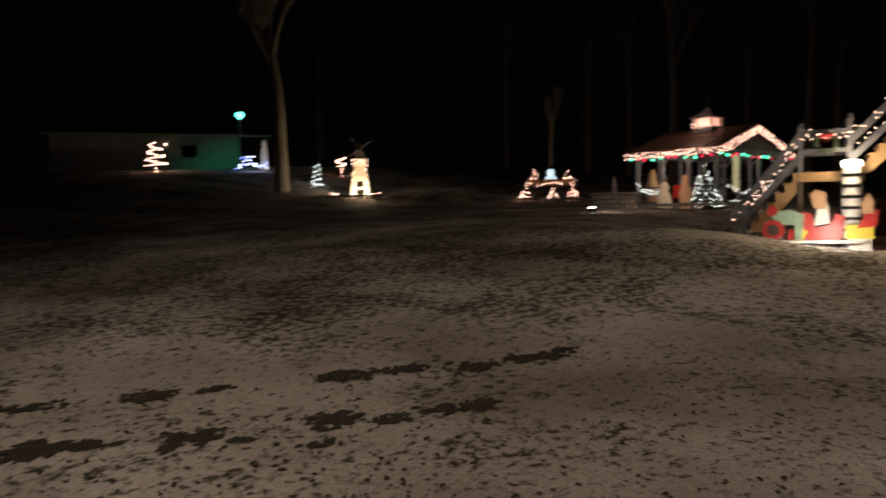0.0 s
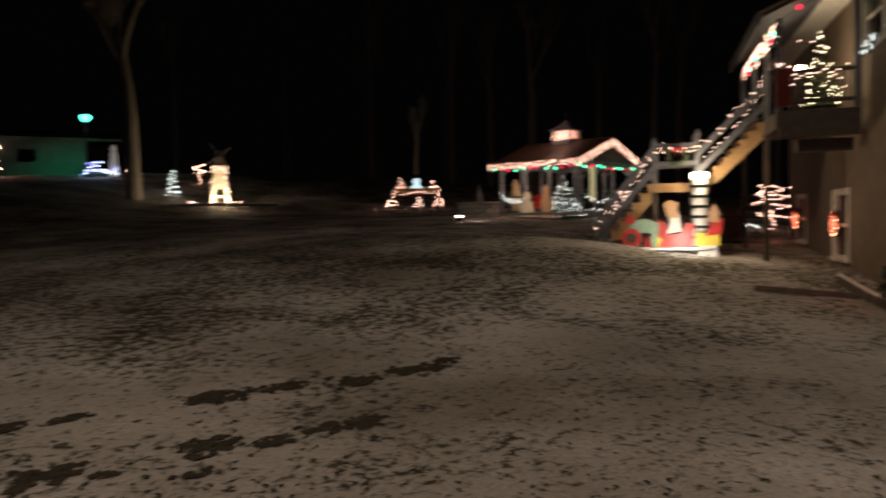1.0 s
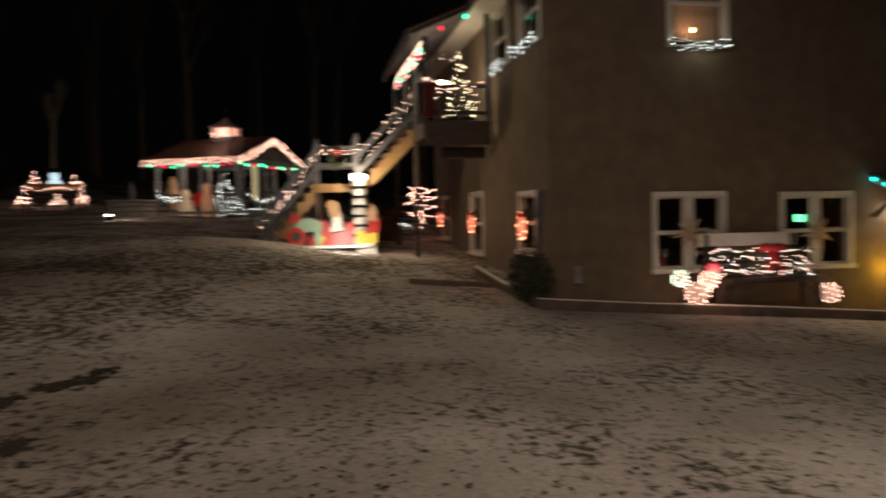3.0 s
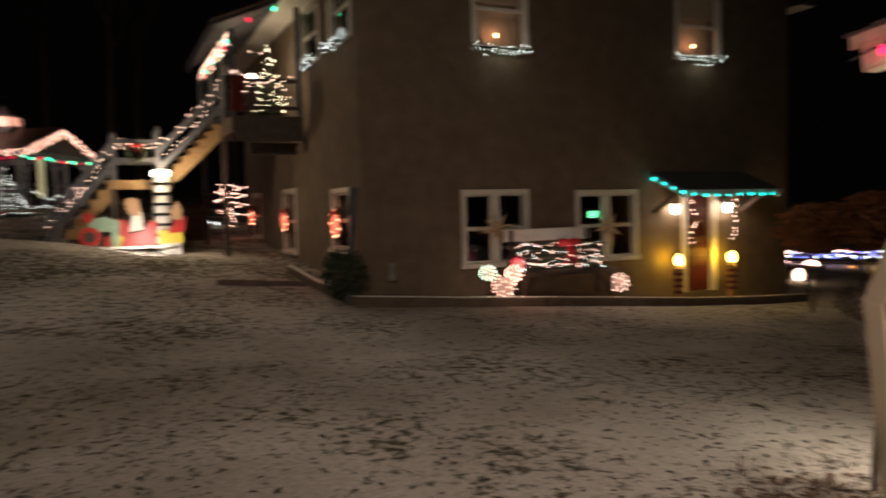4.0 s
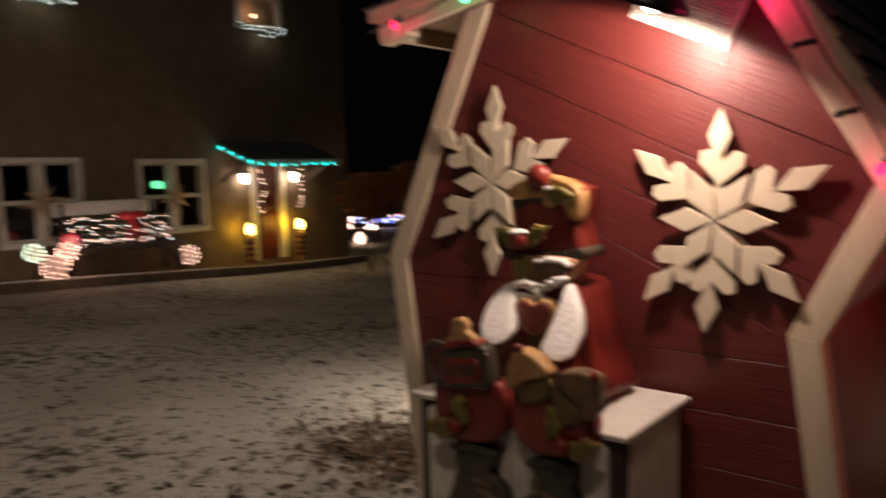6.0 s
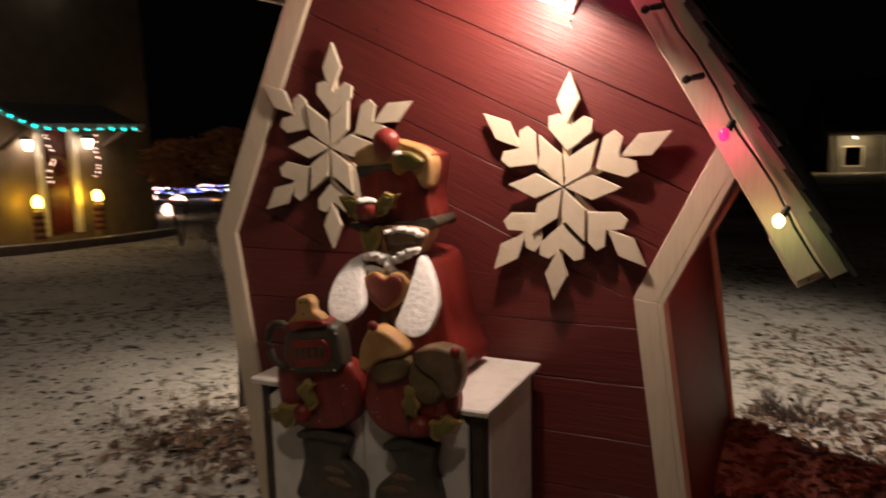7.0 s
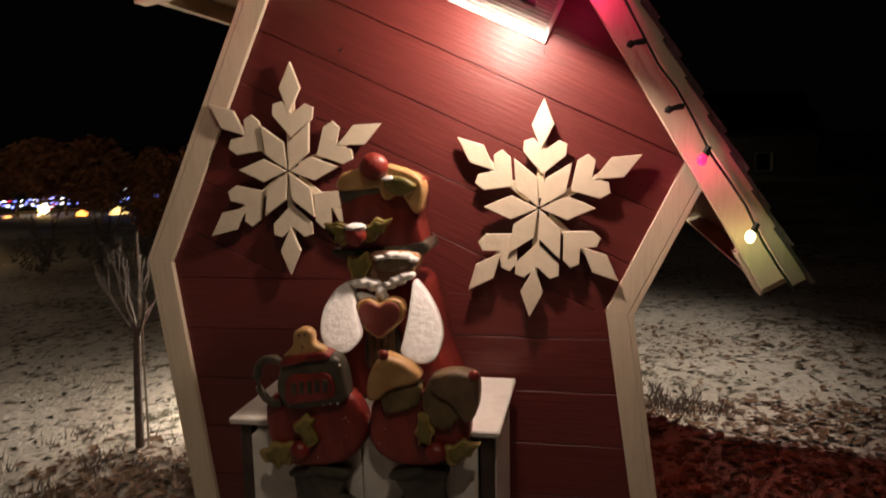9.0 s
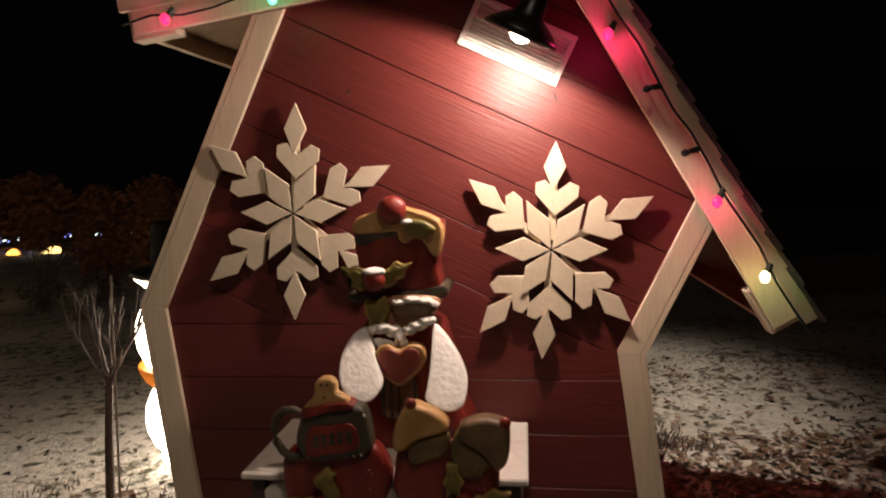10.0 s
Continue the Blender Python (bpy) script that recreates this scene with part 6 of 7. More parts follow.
def awning():
    a = thing("door_canopy", HOUSE, "small sloping canopy over the front door with teal lights", "canopy")
    u0, u1 = 6.22, 8.70
    o = [(0, 2.20), (-1.0, 1.80), (-1.0, 1.86), (0, 2.27)]
    bm = shape()
    slab(bm, o, u0, u1)
    bmesh.ops.transform(bm, matrix=Matrix(((0, 1, 0, 0), (1, 0, 0, 0), (0, 0, 1, 0), (0, 0, 0, 1))), verts=bm.verts)
    bmesh.ops.recalc_face_normals(bm, faces=bm.faces)
    part("roof", bm, M["shingle"], a)
    part("fascia", box(shape(), (u0, -1.03, 1.76), (u1, -1.0, 1.87), 0.004), M["white"], a, "white fascia board")
    for u in (u0 + 0.06, u1 - 0.06):
        part("bracket", beam(shape(), (u, -0.03, 1.45), (u, -0.75, 1.86), 0.07, 0.07), M["darkwood"], a)
        part("side_beam", beam(shape(), (u, -0.02, 2.14), (u, -1.0, 1.75), 0.07, 0.09), M["white"], a)
    bulbs = [[(u0, -0.1, 2.12), (u0, -1.04, 1.78), (u1, -1.04, 1.76)]]
    bulbs_on("string_lights", bulbs, M["tbulb"], "teal large bulbs along the canopy edge", 0.03, m=HOUSE, step=0.29, jitter=0.012)


awning()


def sconce(u):
    s = thing("wall_sconce", HOUSE @ Matrix.Translation((u, -0.12, 1.48)), "lit glass wall sconce beside the front door", "lamp", "door sconces")
    part("glass", turned(shape(), [(0.035, -0.07), (0.055, 0.0), (0.065, 0.08), (0.05, 0.12)], seg=14), M["hot"], s)
    part("cap", turned(shape(), [(0.09, 0.12), (0.05, 0.17), (0.01, 0.19)], seg=14), M["black"], s)
    part("arm", beam(shape(), (0, 0.115, 0.15), (0, 0, 0.15), 0.03, 0.03), M["black"], s)
    lamp("sconce_light", "POINT", hp(u, -0.22, 1.46), 5, (1.0, 0.58, 0.34), 0.06)


sconce(6.74)
sconce(8.14)


def lantern_post(u, v):
    g = -0.26
    s = thing("lantern_post", HOUSE @ Matrix.Translation((u, v, g)), "amber lit lantern on a brown post beside the door", "lamp", "door lanterns")
    part("post", turned(shape(), [(0.09, -0.1), (0.085, 0.55), (0.10, 0.58), (0.06, 0.62)], seg=14), M["timber"], s, "brown ribbed post")
    for k in range(4):
        z = 0.1 + 0.12 * k
        part("ring", turned(shape(), [(0.095, z), (0.10, z + 0.03), (0.095, z + 0.06)], seg=14), M["doorred"], s)
    part("lantern_glass", turned(shape(), [(0.055, 0.66), (0.075, 0.71), (0.07, 0.80), (0.035, 0.85), (0.01, 0.88)], seg=14), M["ybulb"], s, "amber lit glass")
    lamp("lantern_light", "POINT", hp(u, v + 0.27, 0.52), 9, (1.0, 0.55, 0.01), 0.08)


lantern_post(6.53, -0.45)
lantern_post(7.92, -0.45)
for u in (6.80, 7.88):
    bulbs_on("string_lights", [[(u, -0.55, 1.78), (u + 0.05, -0.52, 1.4), (u + 0.02, -0.5, 0.85)]], M["bulb"], "white lights hanging at the front door", 0.017, m=HOUSE, step=0.085, jitter=0.05)
M["drygold"] = material("dry_straw", (0.30, 0.17, 0.06), 0.8, (0.2, 0.11, 0.04), 20, 4)
wreath("wreath", HOUSE @ Matrix.Translation((7.46, -0.02, 1.05)), 0.2, "dry golden wreath on the red front door", False, None, "drygold")


M["edge"] = material("weathered_landscape_timber", (0.10, 0.075, 0.055), 0.9, (0.16, 0.12, 0.09), 5, 6, bump=0.5, bump_scale=30)


def bed_edging():
    """Timber and stone edge of the planting bed along the house."""
    e = thing("bed_edging", at(0, 0, 0), "weathered timber edging of the bed along the house", "edging", kind="structure")
    pts = [(-0.5, 2.6), (-0.35, 1.2), (-0.12, -0.3), (1.5, -0.88), (3.0, -1.12), (4.8, -1.15), (6.2, -1.15), (7.4, -1.1), (8.4, -1.05), (9.4, -1.0)]
    for k, (a, b) in enumerate(zip(pts, pts[1:])):
        p, q = hp(*a, 0), hp(*b, 0)
        p.z, q.z = lie(p.x, p.y) + 0.05, lie(q.x, q.y) + 0.05
        part("edging_log", beam(shape(), p, q, 0.12, 0.20, bevel=0.02), M["edge"], e)
        up = Vector((0, 0, 0.104))
        part("snow_cap", beam(shape(), p + up, q + up, 0.085, 0.014, bevel=0.005), PAINT["snow"], e, "thin snow lying on the timber")
    return e


bed_edging()
_a, _b = Vector((-13.3, 0.35, 0)), Vector((-13.6, 1.9, 0))
_a.z, _b.z = lie(_a.x, _a.y) + 0.03, lie(_b.x, _b.y) + 0.03
solid("landscape_timber", beam(shape(), _a, _b, 0.1, 0.1, bevel=0.015), M["edge"], "dark weathered timber lying on the lawn before the bed", "timber")


def shrub(place, size, label, leaf="leafdark", n=900):
    t = thing("shrub", Matrix.Translation(place), label, "shrub", "shrubs")
    bm = shape()
    for k in range(9):
        a = k * 0.7
        tube(bm, (0, 0, -0.05), (math.cos(a) * size[0] * 0.5, math.sin(a) * size[1] * 0.5, size[2] * 0.8), 0.014, 0.004, 5)
    part("stem", bm, M["twig"], t)
    verts, faces = [], []
    for k in range(n):
        d = Vector((random.gauss(0, 1), random.gauss(0, 1), random.gauss(0, 1))).normalized() * random.uniform(0.55, 1.0)
        p = Vector((d.x * size[0], d.y * size[1], size[2] * 0.55 + d.z * size[2] * 0.5))
        a = Vector((random.uniform(-1, 1), random.uniform(-1, 1), random.uniform(-0.4, 1))).normalized() * random.uniform(0.04, 0.07)
        b = a.cross(Vector((random.uniform(-1, 1), random.uniform(-1, 1), 0.3))).normalized() * 0.022
        o = len(verts)
        verts += [tuple(p - a), tuple(p + b), tuple(p + a), tuple(p - b)]
        faces.append((o, o + 1, o + 2, o + 3))
    me = bpy.data.meshes.new("foliage")
    me.from_pydata(verts, [], faces)
    me.materials.append(M[leaf])
    ob = new("foliage", me)
    ob.parent = t
    return t


q = hp(-0.24, -0.14, 0)
shrub((q.x, q.y, lie(q.x, q.y)), (0.40, 0.40, 0.9), "dark rounded evergreen shrub at the house corner")
bm = beam(shape(), hp(-0.2, -0.25, 0.1), hp(0.0, -0.06, 1.95), 0.09, 0.05)
beam(bm, hp(-0.05, -0.1, 1.55), hp(0.01, -0.05, 2.0), 0.16, 0.04)
solid("leaning_paddle", bm, M["greywood"], "pale weathered paddle leaning on the house corner", "paddle")
bm = box(shape(), (0, -0.1, 0), (0.14, 0, 0.3), 0.02)
solid("meter_box", bm, M["stone"], "small pale meter box on the house wall", "meter box", HOUSE @ Matrix.Translation((0.55, 0, 0.42)))

# ---- fallen leaves, bare patches and tufts on the snow ----


def scatter_leaves(name, label, spots, mat, lo=0.02, hi=0.05, lift=0.012):
    verts, faces = [], []
    for x, y in spots:
        z = lie(x, y) + 0.03 * noise.noise(Vector((x * 0.7, y * 0.7, 0))) * min(1, math.hypot(x, y) / 2) + random.uniform(0.002, lift)
        a = random.uniform(0, 6.28)
        l, w = random.uniform(lo, hi), random.uniform(0.4, 0.75)
        d = Vector((math.cos(a), math.sin(a), random.uniform(-0.25, 0.35))) * l
        e = Vector((-math.sin(a), math.cos(a), random.uniform(-0.3, 0.3))) * l * w
        c = Vector((x, y, z))
        o = len(verts)
        verts += [tuple(c - d), tuple(c + e + Vector((0, 0, l * 0.3))), tuple(c + d), tuple(c - e + Vector((0, 0, l * 0.2)))]
        faces += [(o, o + 1, o + 2), (o, o + 2, o + 3)]
    me = bpy.data.meshes.new(name)
    me.from_pydata(verts, [], faces)
    me.materials.append(mat)
    return tagged(new(name, me), label, "leaves", kind="stuff")


def clear(x, y):
    """Not under the playhouse."""
    return not (-2.3 < x < -0.45 and 2.55 < y < 4.4)


spots = []
while len(spots) < 20000:
    r, a = 1.2 + 13 * random.random() ** 0.8, random.uniform(0, 6.28)
    x, y = r * math.cos(a), r * math.sin(a)
    if clear(x, y) and x < 4 and noise.noise(Vector((x * 0.5, y * 0.5, 3))) > random.uniform(-0.75, 0.45):
        spots.append((x, y))
scatter_leaves("fallen_leaves", "dark wet leaves scattered over the thin snow", spots, M["turf"], 0.008, 0.034)
spots = []
while len(spots) < 5200:
    x, y = random.uniform(-0.45, 3.2), random.uniform(2.4, 6.8)
    w = 1.0 if y < 4.6 + 0.15 * x else (0.3 if y > 5.6 else 0.15)
    if clear(x, y) and random.random() < w:
        spots.append((x, y))
scatter_leaves("leaf_litter", "brown leaf litter covering the snow beside the playhouse", spots, M["leafdead"], 0.012, 0.042, 0.025)
spots = []
while len(spots) < 520:
    d = random.gauss(0, 0.24)
    x, y = -2.85 + d * 1.4, 3.05 + random.gauss(0, 0.26)
    if clear(x, y):
        spots.append((x, y))
scatter_leaves("leaf_litter", "dark leaf litter and dead stalks round the young tree", spots, M["leafdead"], 0.015, 0.05, 0.03)


def bare_patches():
    """Dark turf laid bare along two trodden tracks."""
    bm = shape()
    rows = [(-5.42, -4.21, 0.17), (-5.98, -3.86, 0.15), (-6.36, -3.39, 0.13), (-6.85, -3.08, 0.12), (-7.36, -2.83, 0.08), (-3.61, -4.14, 0.16), (-4.43, -3.53, 0.15), (-3.96, -3.26, 0.06), (-5.18, -2.92, 0.14), (-5.46, -2.76, 0.07),
            (-4.67, -3.17, 0.08), (-4.07, -5.21, 0.13), (-4.51, -4.91, 0.08), (-2.88, -4.83, 0.17), (-3.12, -4.64, 0.09), (-3.34, -5.78, 0.1), (-7.03, -2.84, 0.14), (-5.3, -2.76, 0.07), (-4.58, -3.14, 0.05)]
    for cx, cy, size in rows:
        for k in range(int(300 * size) + 14):
            f = random.gauss(0, size * 0.8)
            x, y = cx + f * 0.75 + random.gauss(0, size * 0.55), cy - f * 0.66 + random.gauss(0, size * 0.55)
            r = 0.02 + size * 0.55 * random.random() ** 2
            n = 9
            turn = random.uniform(0, 6.28)
            ring_v = []
            for j in range(n):
                a = 2 * math.pi * j / n
                rr = r * random.uniform(0.35, 1.25)
                px, py = x + rr * math.cos(a + turn), y + rr * math.sin(a + turn) * 0.7
                ring_v.append(bm.verts.new((px, py, lie(px, py) + 0.03 * noise.noise(Vector((px * 0.7, py * 0.7, 0))) + 0.005 + 0.0015 * (k % 7))))
            c = bm.verts.new((x, y, lie(x, y) + 0.03 * noise.noise(Vector((x * 0.7, y * 0.7, 0))) + 0.02 + 0.0015 * (k % 7)))
            for j in range(n):
                bm.faces.new((ring_v[j], ring_v[(j + 1) % n], c))
    return solid("bare_turf", bm, M["turf"], "dark bare turf showing through trodden snow tracks", "turf", kind="stuff")


bare_patches()


def tufts(name, label, spots, mat, height=0.12):
    verts, faces = [], []
    for x, y in spots:
        g = lie(x, y)
        for _ in range(7):
            a = random.uniform(0, 6.28)
            h = height * random.uniform(0.4, 1.1)
            l = h * random.uniform(0.2, 0.8)
            bx, by = x + random.gauss(0, 0.03), y + random.gauss(0, 0.03)
            o = len(verts)
            verts += [(bx - 0.004, by, g - 0.01), (bx + 0.004, by, g - 0.01), (bx + math.cos(a) * l, by + math.sin(a) * l, g + h)]
            faces.append((o, o + 1, o + 2))
    me = bpy.data.meshes.new(name)
    me.from_pydata(verts, [], faces)
    me.materials.append(mat)
    return tagged(new(name, me), label, "grass", kind="stuff")


spots = [(-3.0 + random.gauss(0, 0.5), 3.1 + random.gauss(0, 0.35)) for _ in range(60)] + [(-0.35 + abs(random.gauss(0, 0.2)), 4.5 + random.gauss(0, 0.15)) for _ in range(50)]
spots += [(-0.42 + abs(random.gauss(0, 0.7)), 3.3 + random.gauss(0, 0.6)) for _ in range(50)]
tufts("dead_stalks", "dead grass stalks poking through the snow by the playhouse", [q for q in spots if clear(*q)], M["twig"], 0.075)

# ---- far side of the yard ----


def dim(x, y, rz=0.0):
    return at(x, y, lie(x, y), rz)


def windmill():
    m = dim(-32, -24.3, 127)
    w = thing("garden_windmill", m, "lit wooden garden windmill tower wrapped in white lights", "windmill")
    lit = material("pale_tower_wood", (0.74, 0.62, 0.48), 0.6, (0.62, 0.5, 0.38), 6, 5)
    for sx in (-1, 1):
        for sy in (-1, 1):
            part("leg", beam(shape(), (sx * 0.52, sy * 0.52, -0.1), (sx * 0.26, sy * 0.26, 1.75), 0.09, 0.09, bevel=0.01), lit, w)
    for z, r in ((0.5, 0.46), (1.1, 0.36), (1.7, 0.28)):
        for sx in (-1, 1):
            part("crosspiece", box(shape(), (-r, sx * r - 0.03, z), (r, sx * r + 0.03, z + 0.08)), lit, w)
            part("crosspiece", box(shape(), (sx * r - 0.03, -r, z), (sx * r + 0.03, r, z + 0.08)), lit, w)
    for k in range(4):
        turn = Matrix.Rotation(radians(90 * k), 4, "Z")
        lean = math.atan2(0.24, 1.75)
        for o in ([(-0.42, 0.0), (-0.22, 0.0), (-0.14, 1.72), (-0.24, 1.72)], [(0.22, 0.0), (0.42, 0.0), (0.24, 1.72), (0.14, 1.72)], [(-0.24, 0.95), (0.24, 0.95), (0.2, 1.72), (-0.2, 1.72)]):
            part("side_board", slab(shape(), o, -0.01, 0.015, m=turn @ Matrix.Translation((0, -0.50, 0.0)) @ Matrix.Rotation(-lean, 4, "X")), lit, w)
    part("cap", box(shape(), (-0.36, -0.36, 1.76), (0.36, 0.36, 2.12), 0.03), lit, w)
    part("housing", slab(shape(), [(-0.3, 2.12), (0.3, 2.12), (0.22, 2.75), (0, 2.95), (-0.22, 2.75)], -0.3, 0.3), M["darkwood"], w)
    for k in range(4):
        a = radians(90 * k + 35)
        part("blade", beam(shape(), (0.1 * math.cos(a), -0.36, 2.6 + 0.1 * math.sin(a)), (0.75 * math.cos(a), -0.36, 2.6 + 0.75 * math.sin(a)), 0.02, 0.16, up=(0, 1, 0)), M["greywood"], w)
    part("hub", blob(shape(), (0, -0.36, 2.6), (0.08, 0.08, 0.08), 2), M["black"], w)
    runs = []
    for k in range(9):
        a = k * 0.7
        r = random.uniform(1.0, 2.6)
        runs.append([(r * math.cos(a) * 0.6, r * math.sin(a) * 0.6, 0.1), (r * math.cos(a + 0.3), r * math.sin(a + 0.3), random.uniform(0.15, 0.35)), (r * 1.1 * math.cos(a + 0.5), r * 1.1 * math.sin(a + 0.5), 0.08)])
    runs += [[(-0.36, -0.38, 1.8), (0.36, -0.38, 2.05), (0.38, 0.36, 1.8)], [(-0.36, -0.38, 2.05), (0.36, -0.38, 1.85)], [(-0.4, -0.4, 0.6), (-0.3, -0.3, 1.7)], [(0.4, -0.4, 0.6), (0.3, -0.3, 1.7)]]
    bulbs_on("string_lights", runs, M["bulb"], "warm white lights round the garden windmill and its base", 0.035, m=m, step=0.16, jitter=0.06)
    bm = slab(shape(), ring(0, 0, 2.8, 28), 0, 0.08)
    bmesh.ops.transform(bm, matrix=Matrix.Rotation(radians(90), 4, "X"), verts=bm.verts)
    solid("stone_ring", bm, M["stone"], "pale stone bed ring round the garden windmill", "planter", m @ Matrix.Translation((0, 0, 0.05)))


windmill()
lamp("windmill_light", "POINT", (-30.9, -23.5, lie(-30.9, -23.5) + 0.35), 480, (1.0, 0.75, 0.5), 0.15)


def wagon():
    m = dim(-37.1, -15.5, 113)
    w = thing("hay_wagon", m, "old wooden hay wagon carrying lit trees", "wagon")
    part("bed", box(shape(), (-1.2, -0.6, 0.62), (1.2, 0.6, 0.74), 0.02), M["darkwood"], w)
    for y in (-0.6, 0.57):
        part("side_board", box(shape(), (-1.2, y, 0.74), (1.2, y + 0.03, 1.05), 0.01), M["timber"], w)
    for x in (-0.85, 0.85):
        part("axle", tube(shape(), (x, -0.8, 0.4), (x, 0.8, 0.4), 0.04), M["darkwood"], w)
        for y in (-0.78, 0.78):
            wh = part("wheel", shape(), M["darkwood"], w)
            bm = shape()
            n = 18
            for k in range(n):
                a0, a1 = 2 * math.pi * k / n, 2 * math.pi * (k + 1) / n
                beam(bm, (x + 0.4 * math.cos(a0), y, 0.4 + 0.4 * math.sin(a0)), (x + 0.4 * math.cos(a1), y, 0.4 + 0.4 * math.sin(a1)), 0.06, 0.05, up=(0, 1, 0))
            for k in range(8):
                a0 = 2 * math.pi * k / 8
                beam(bm, (x, y, 0.4), (x + 0.38 * math.cos(a0), y, 0.4 + 0.38 * math.sin(a0)), 0.03, 0.03, up=(0, 1, 0))
            bm.to_mesh(wh.data)
            bm.free()
    for x, z, h, mat in ((-0.85, 0.76, 0.9, "pink"), (0.9, 0.76, 0.75, "pink"), (-1.3, 0.02, 0.75, "pink"), (0.1, 0.02, 0.55, "bulb"), (1.1, 0.02, 0.75, "pink")):
        y = -1.1 if z < 0.1 else 0
        conifer("small_lit_tree", m @ Matrix.Translation((x, y, z)), h, 0.24, "small tree covered in pink-white lights by the wagon", M[mat], 30, layers=6, bulb_size=0.024)
    bulbs_on("string_lights", [[(-1.3, -0.66, 0.9), (-0.6, -0.68, 0.72), (0.1, -0.68, 0.9), (0.7, -0.68, 0.75), (1.3, -0.66, 0.95)]], M["bulb"], "warm white lights draped on the wagon side", 0.025, m=m, step=0.11)
    s = thing("lit_snowman", m @ Matrix.Translation((0, 0, 0.74)), "cool white glowing snowman figure on the wagon", "snowman")
    cw = glow("cool_white_plastic", (0.66, 0.90, 1.0), 1.0)
    part("body", blob(shape(), (0, 0, 0.28), (0.34, 0.3, 0.3), 2), cw, s)
    part("head", blob(shape(), (0, 0, 0.72), (0.2, 0.2, 0.2), 2), cw, s)
    part("hat", turned(shape(), [(0.22, 0.86), (0.22, 0.89), (0.14, 0.9), (0.13, 1.08), (0.01, 1.1)], seg=14), M["black"], s)


wagon()


def bare_tree(place, height, r, label, depth=4, spread=0.6, first=0.3, name="tree", mat="bark", limit=0.01):
    x, y = place
    t = thing(name, at(x, y, lie(x, y) - 0.15), label, "tree", "bare trees")
    bm = shape()
    z0 = height * first
    tube(bm, (0, 0, 0), (0, 0, z0), r * 1.15, r * 0.82, 10, caps=False)
    part("trunk", bm, M[mat], t)
    bm = shape()
    branch(bm, (0, 0, z0 - 0.05), (0.05, 0.05, 1), height * 0.28, r * 0.8, depth, spread, 0.3, 0.72, 3, 7, limit)
    part("crown", bm, M[mat], t, "bare forked limbs")
    return t


bare_tree((-28.9, -27.0), 16, 0.36, "large bare tree across the yard, bark brightened as if lit", 6, 0.9, 0.16, mat="brightbark", limit=0.045)
bare_tree((-41.7, -17.4), 6.5, 0.13, "slim pale bare tree behind the wagon", 3, 0.5, 0.35, mat="brightbark")
for x, y, h in ((-54, -26.4, 15), (-56.6, -20.5, 17), (-57.6, -17.5, 14), (-60, -30, 16), (-52, -33, 15), (-58, -9, 16), (-55, -3, 15), (-47, -4, 13), (-50, 3, 14), (-45, -38, 14), (-62, -23, 16), (-49, -12, 13), (-40, 4, 12)):
    bare_tree((x, y), h, random.uniform(0.16, 0.3), "tall bare woodland tree at the edge of the yard", 3, 0.5, 0.4)


def green_shed():
    # a long low outbuilding lit green
    m = at(-36.5, -40.2, 5.1, 137.8)
    b = thing("outbuilding", m, "long low pale outbuilding under green light", "building")
    pale = material("pale_siding", (0.26, 0.26, 0.25), 0.8, (0.2, 0.2, 0.19), 1.5, 5, bump=0.2, bump_scale=10)
    bm0 = wall_cells(shape(), 12.2, -1.5, 2.35, [(8.2, 9.2, 0.9, 1.7)], 0.2, Matrix.Translation((-10.5, 0, 0)))
    part("wall", bm0, pale, b)
    part("wall", box(shape(), (-10.5, 0.2, -1.5), (-10.3, 5, 2.35)), pale, b)
    part("wall", box(shape(), (1.5, 0.2, -1.5), (1.7, 5, 2.35)), pale, b)
    part("wall", box(shape(), (-10.3, 4.8, -1.5), (1.5, 5, 2.35)), pale, b)
    bm = slab(shape(), [(-0.35, 2.32), (2.5, 3.1), (5.35, 2.32), (5.35, 2.44), (2.5, 3.24), (-0.35, 2.44)], -10.8, 3.8)
    bmesh.ops.transform(bm, matrix=Matrix(((0, 1, 0, 0), (1, 0, 0, 0), (0, 0, 1, 0), (0, 0, 0, 1))), verts=bm.verts)
    bmesh.ops.recalc_face_normals(bm, faces=bm.faces)
    part("roof", bm, M["shingle"], b)
    part("window_pane", box(shape(), (-2.3, 0.08, 0.9), (-1.3, 0.1, 1.7)), M["glass"], b)
    part("fascia", box(shape(), (-10.8, -0.39, 2.28), (3.8, -0.355, 2.46), 0.004), pale, b, "pale eave board")
    for k in range(20):
        x = -10.3 + k * 0.58
        if -2.9 < x < -1.2:
            continue
        part("batten", box(shape(), (x, -0.03, -1.4), (x + 0.05, 0, 2.3)), pale, b)
    blobm = blob(shape(), (-3.3, -0.12, 1.75), (0.08, 0.06, 0.08), 1)
    part("wall_light", blobm, M["bulb"], b, "small lit wall light")
    p = thing("lamp_post", at(-33.5, -34.7, lie(-33.5, -34.7) - 0.1), "tall post with a bright green lamp head", "lamp")
    h = 8.0 - lie(-33.5, -34.7) + 0.1
    part("pole", tube(shape(), (0, 0, 0), (0, 0, h), 0.05), M["greywood"], p)
    part("lamp_head", turned(shape(), [(0.12, h - 0.1), (0.26, h + 0.12), (0.24, h + 0.22), (0.05, h + 0.3)], seg=14), glow("green_lamp_glass", (0.08, 1.0, 0.62), 7), p, "glowing green lamp head")


green_shed()


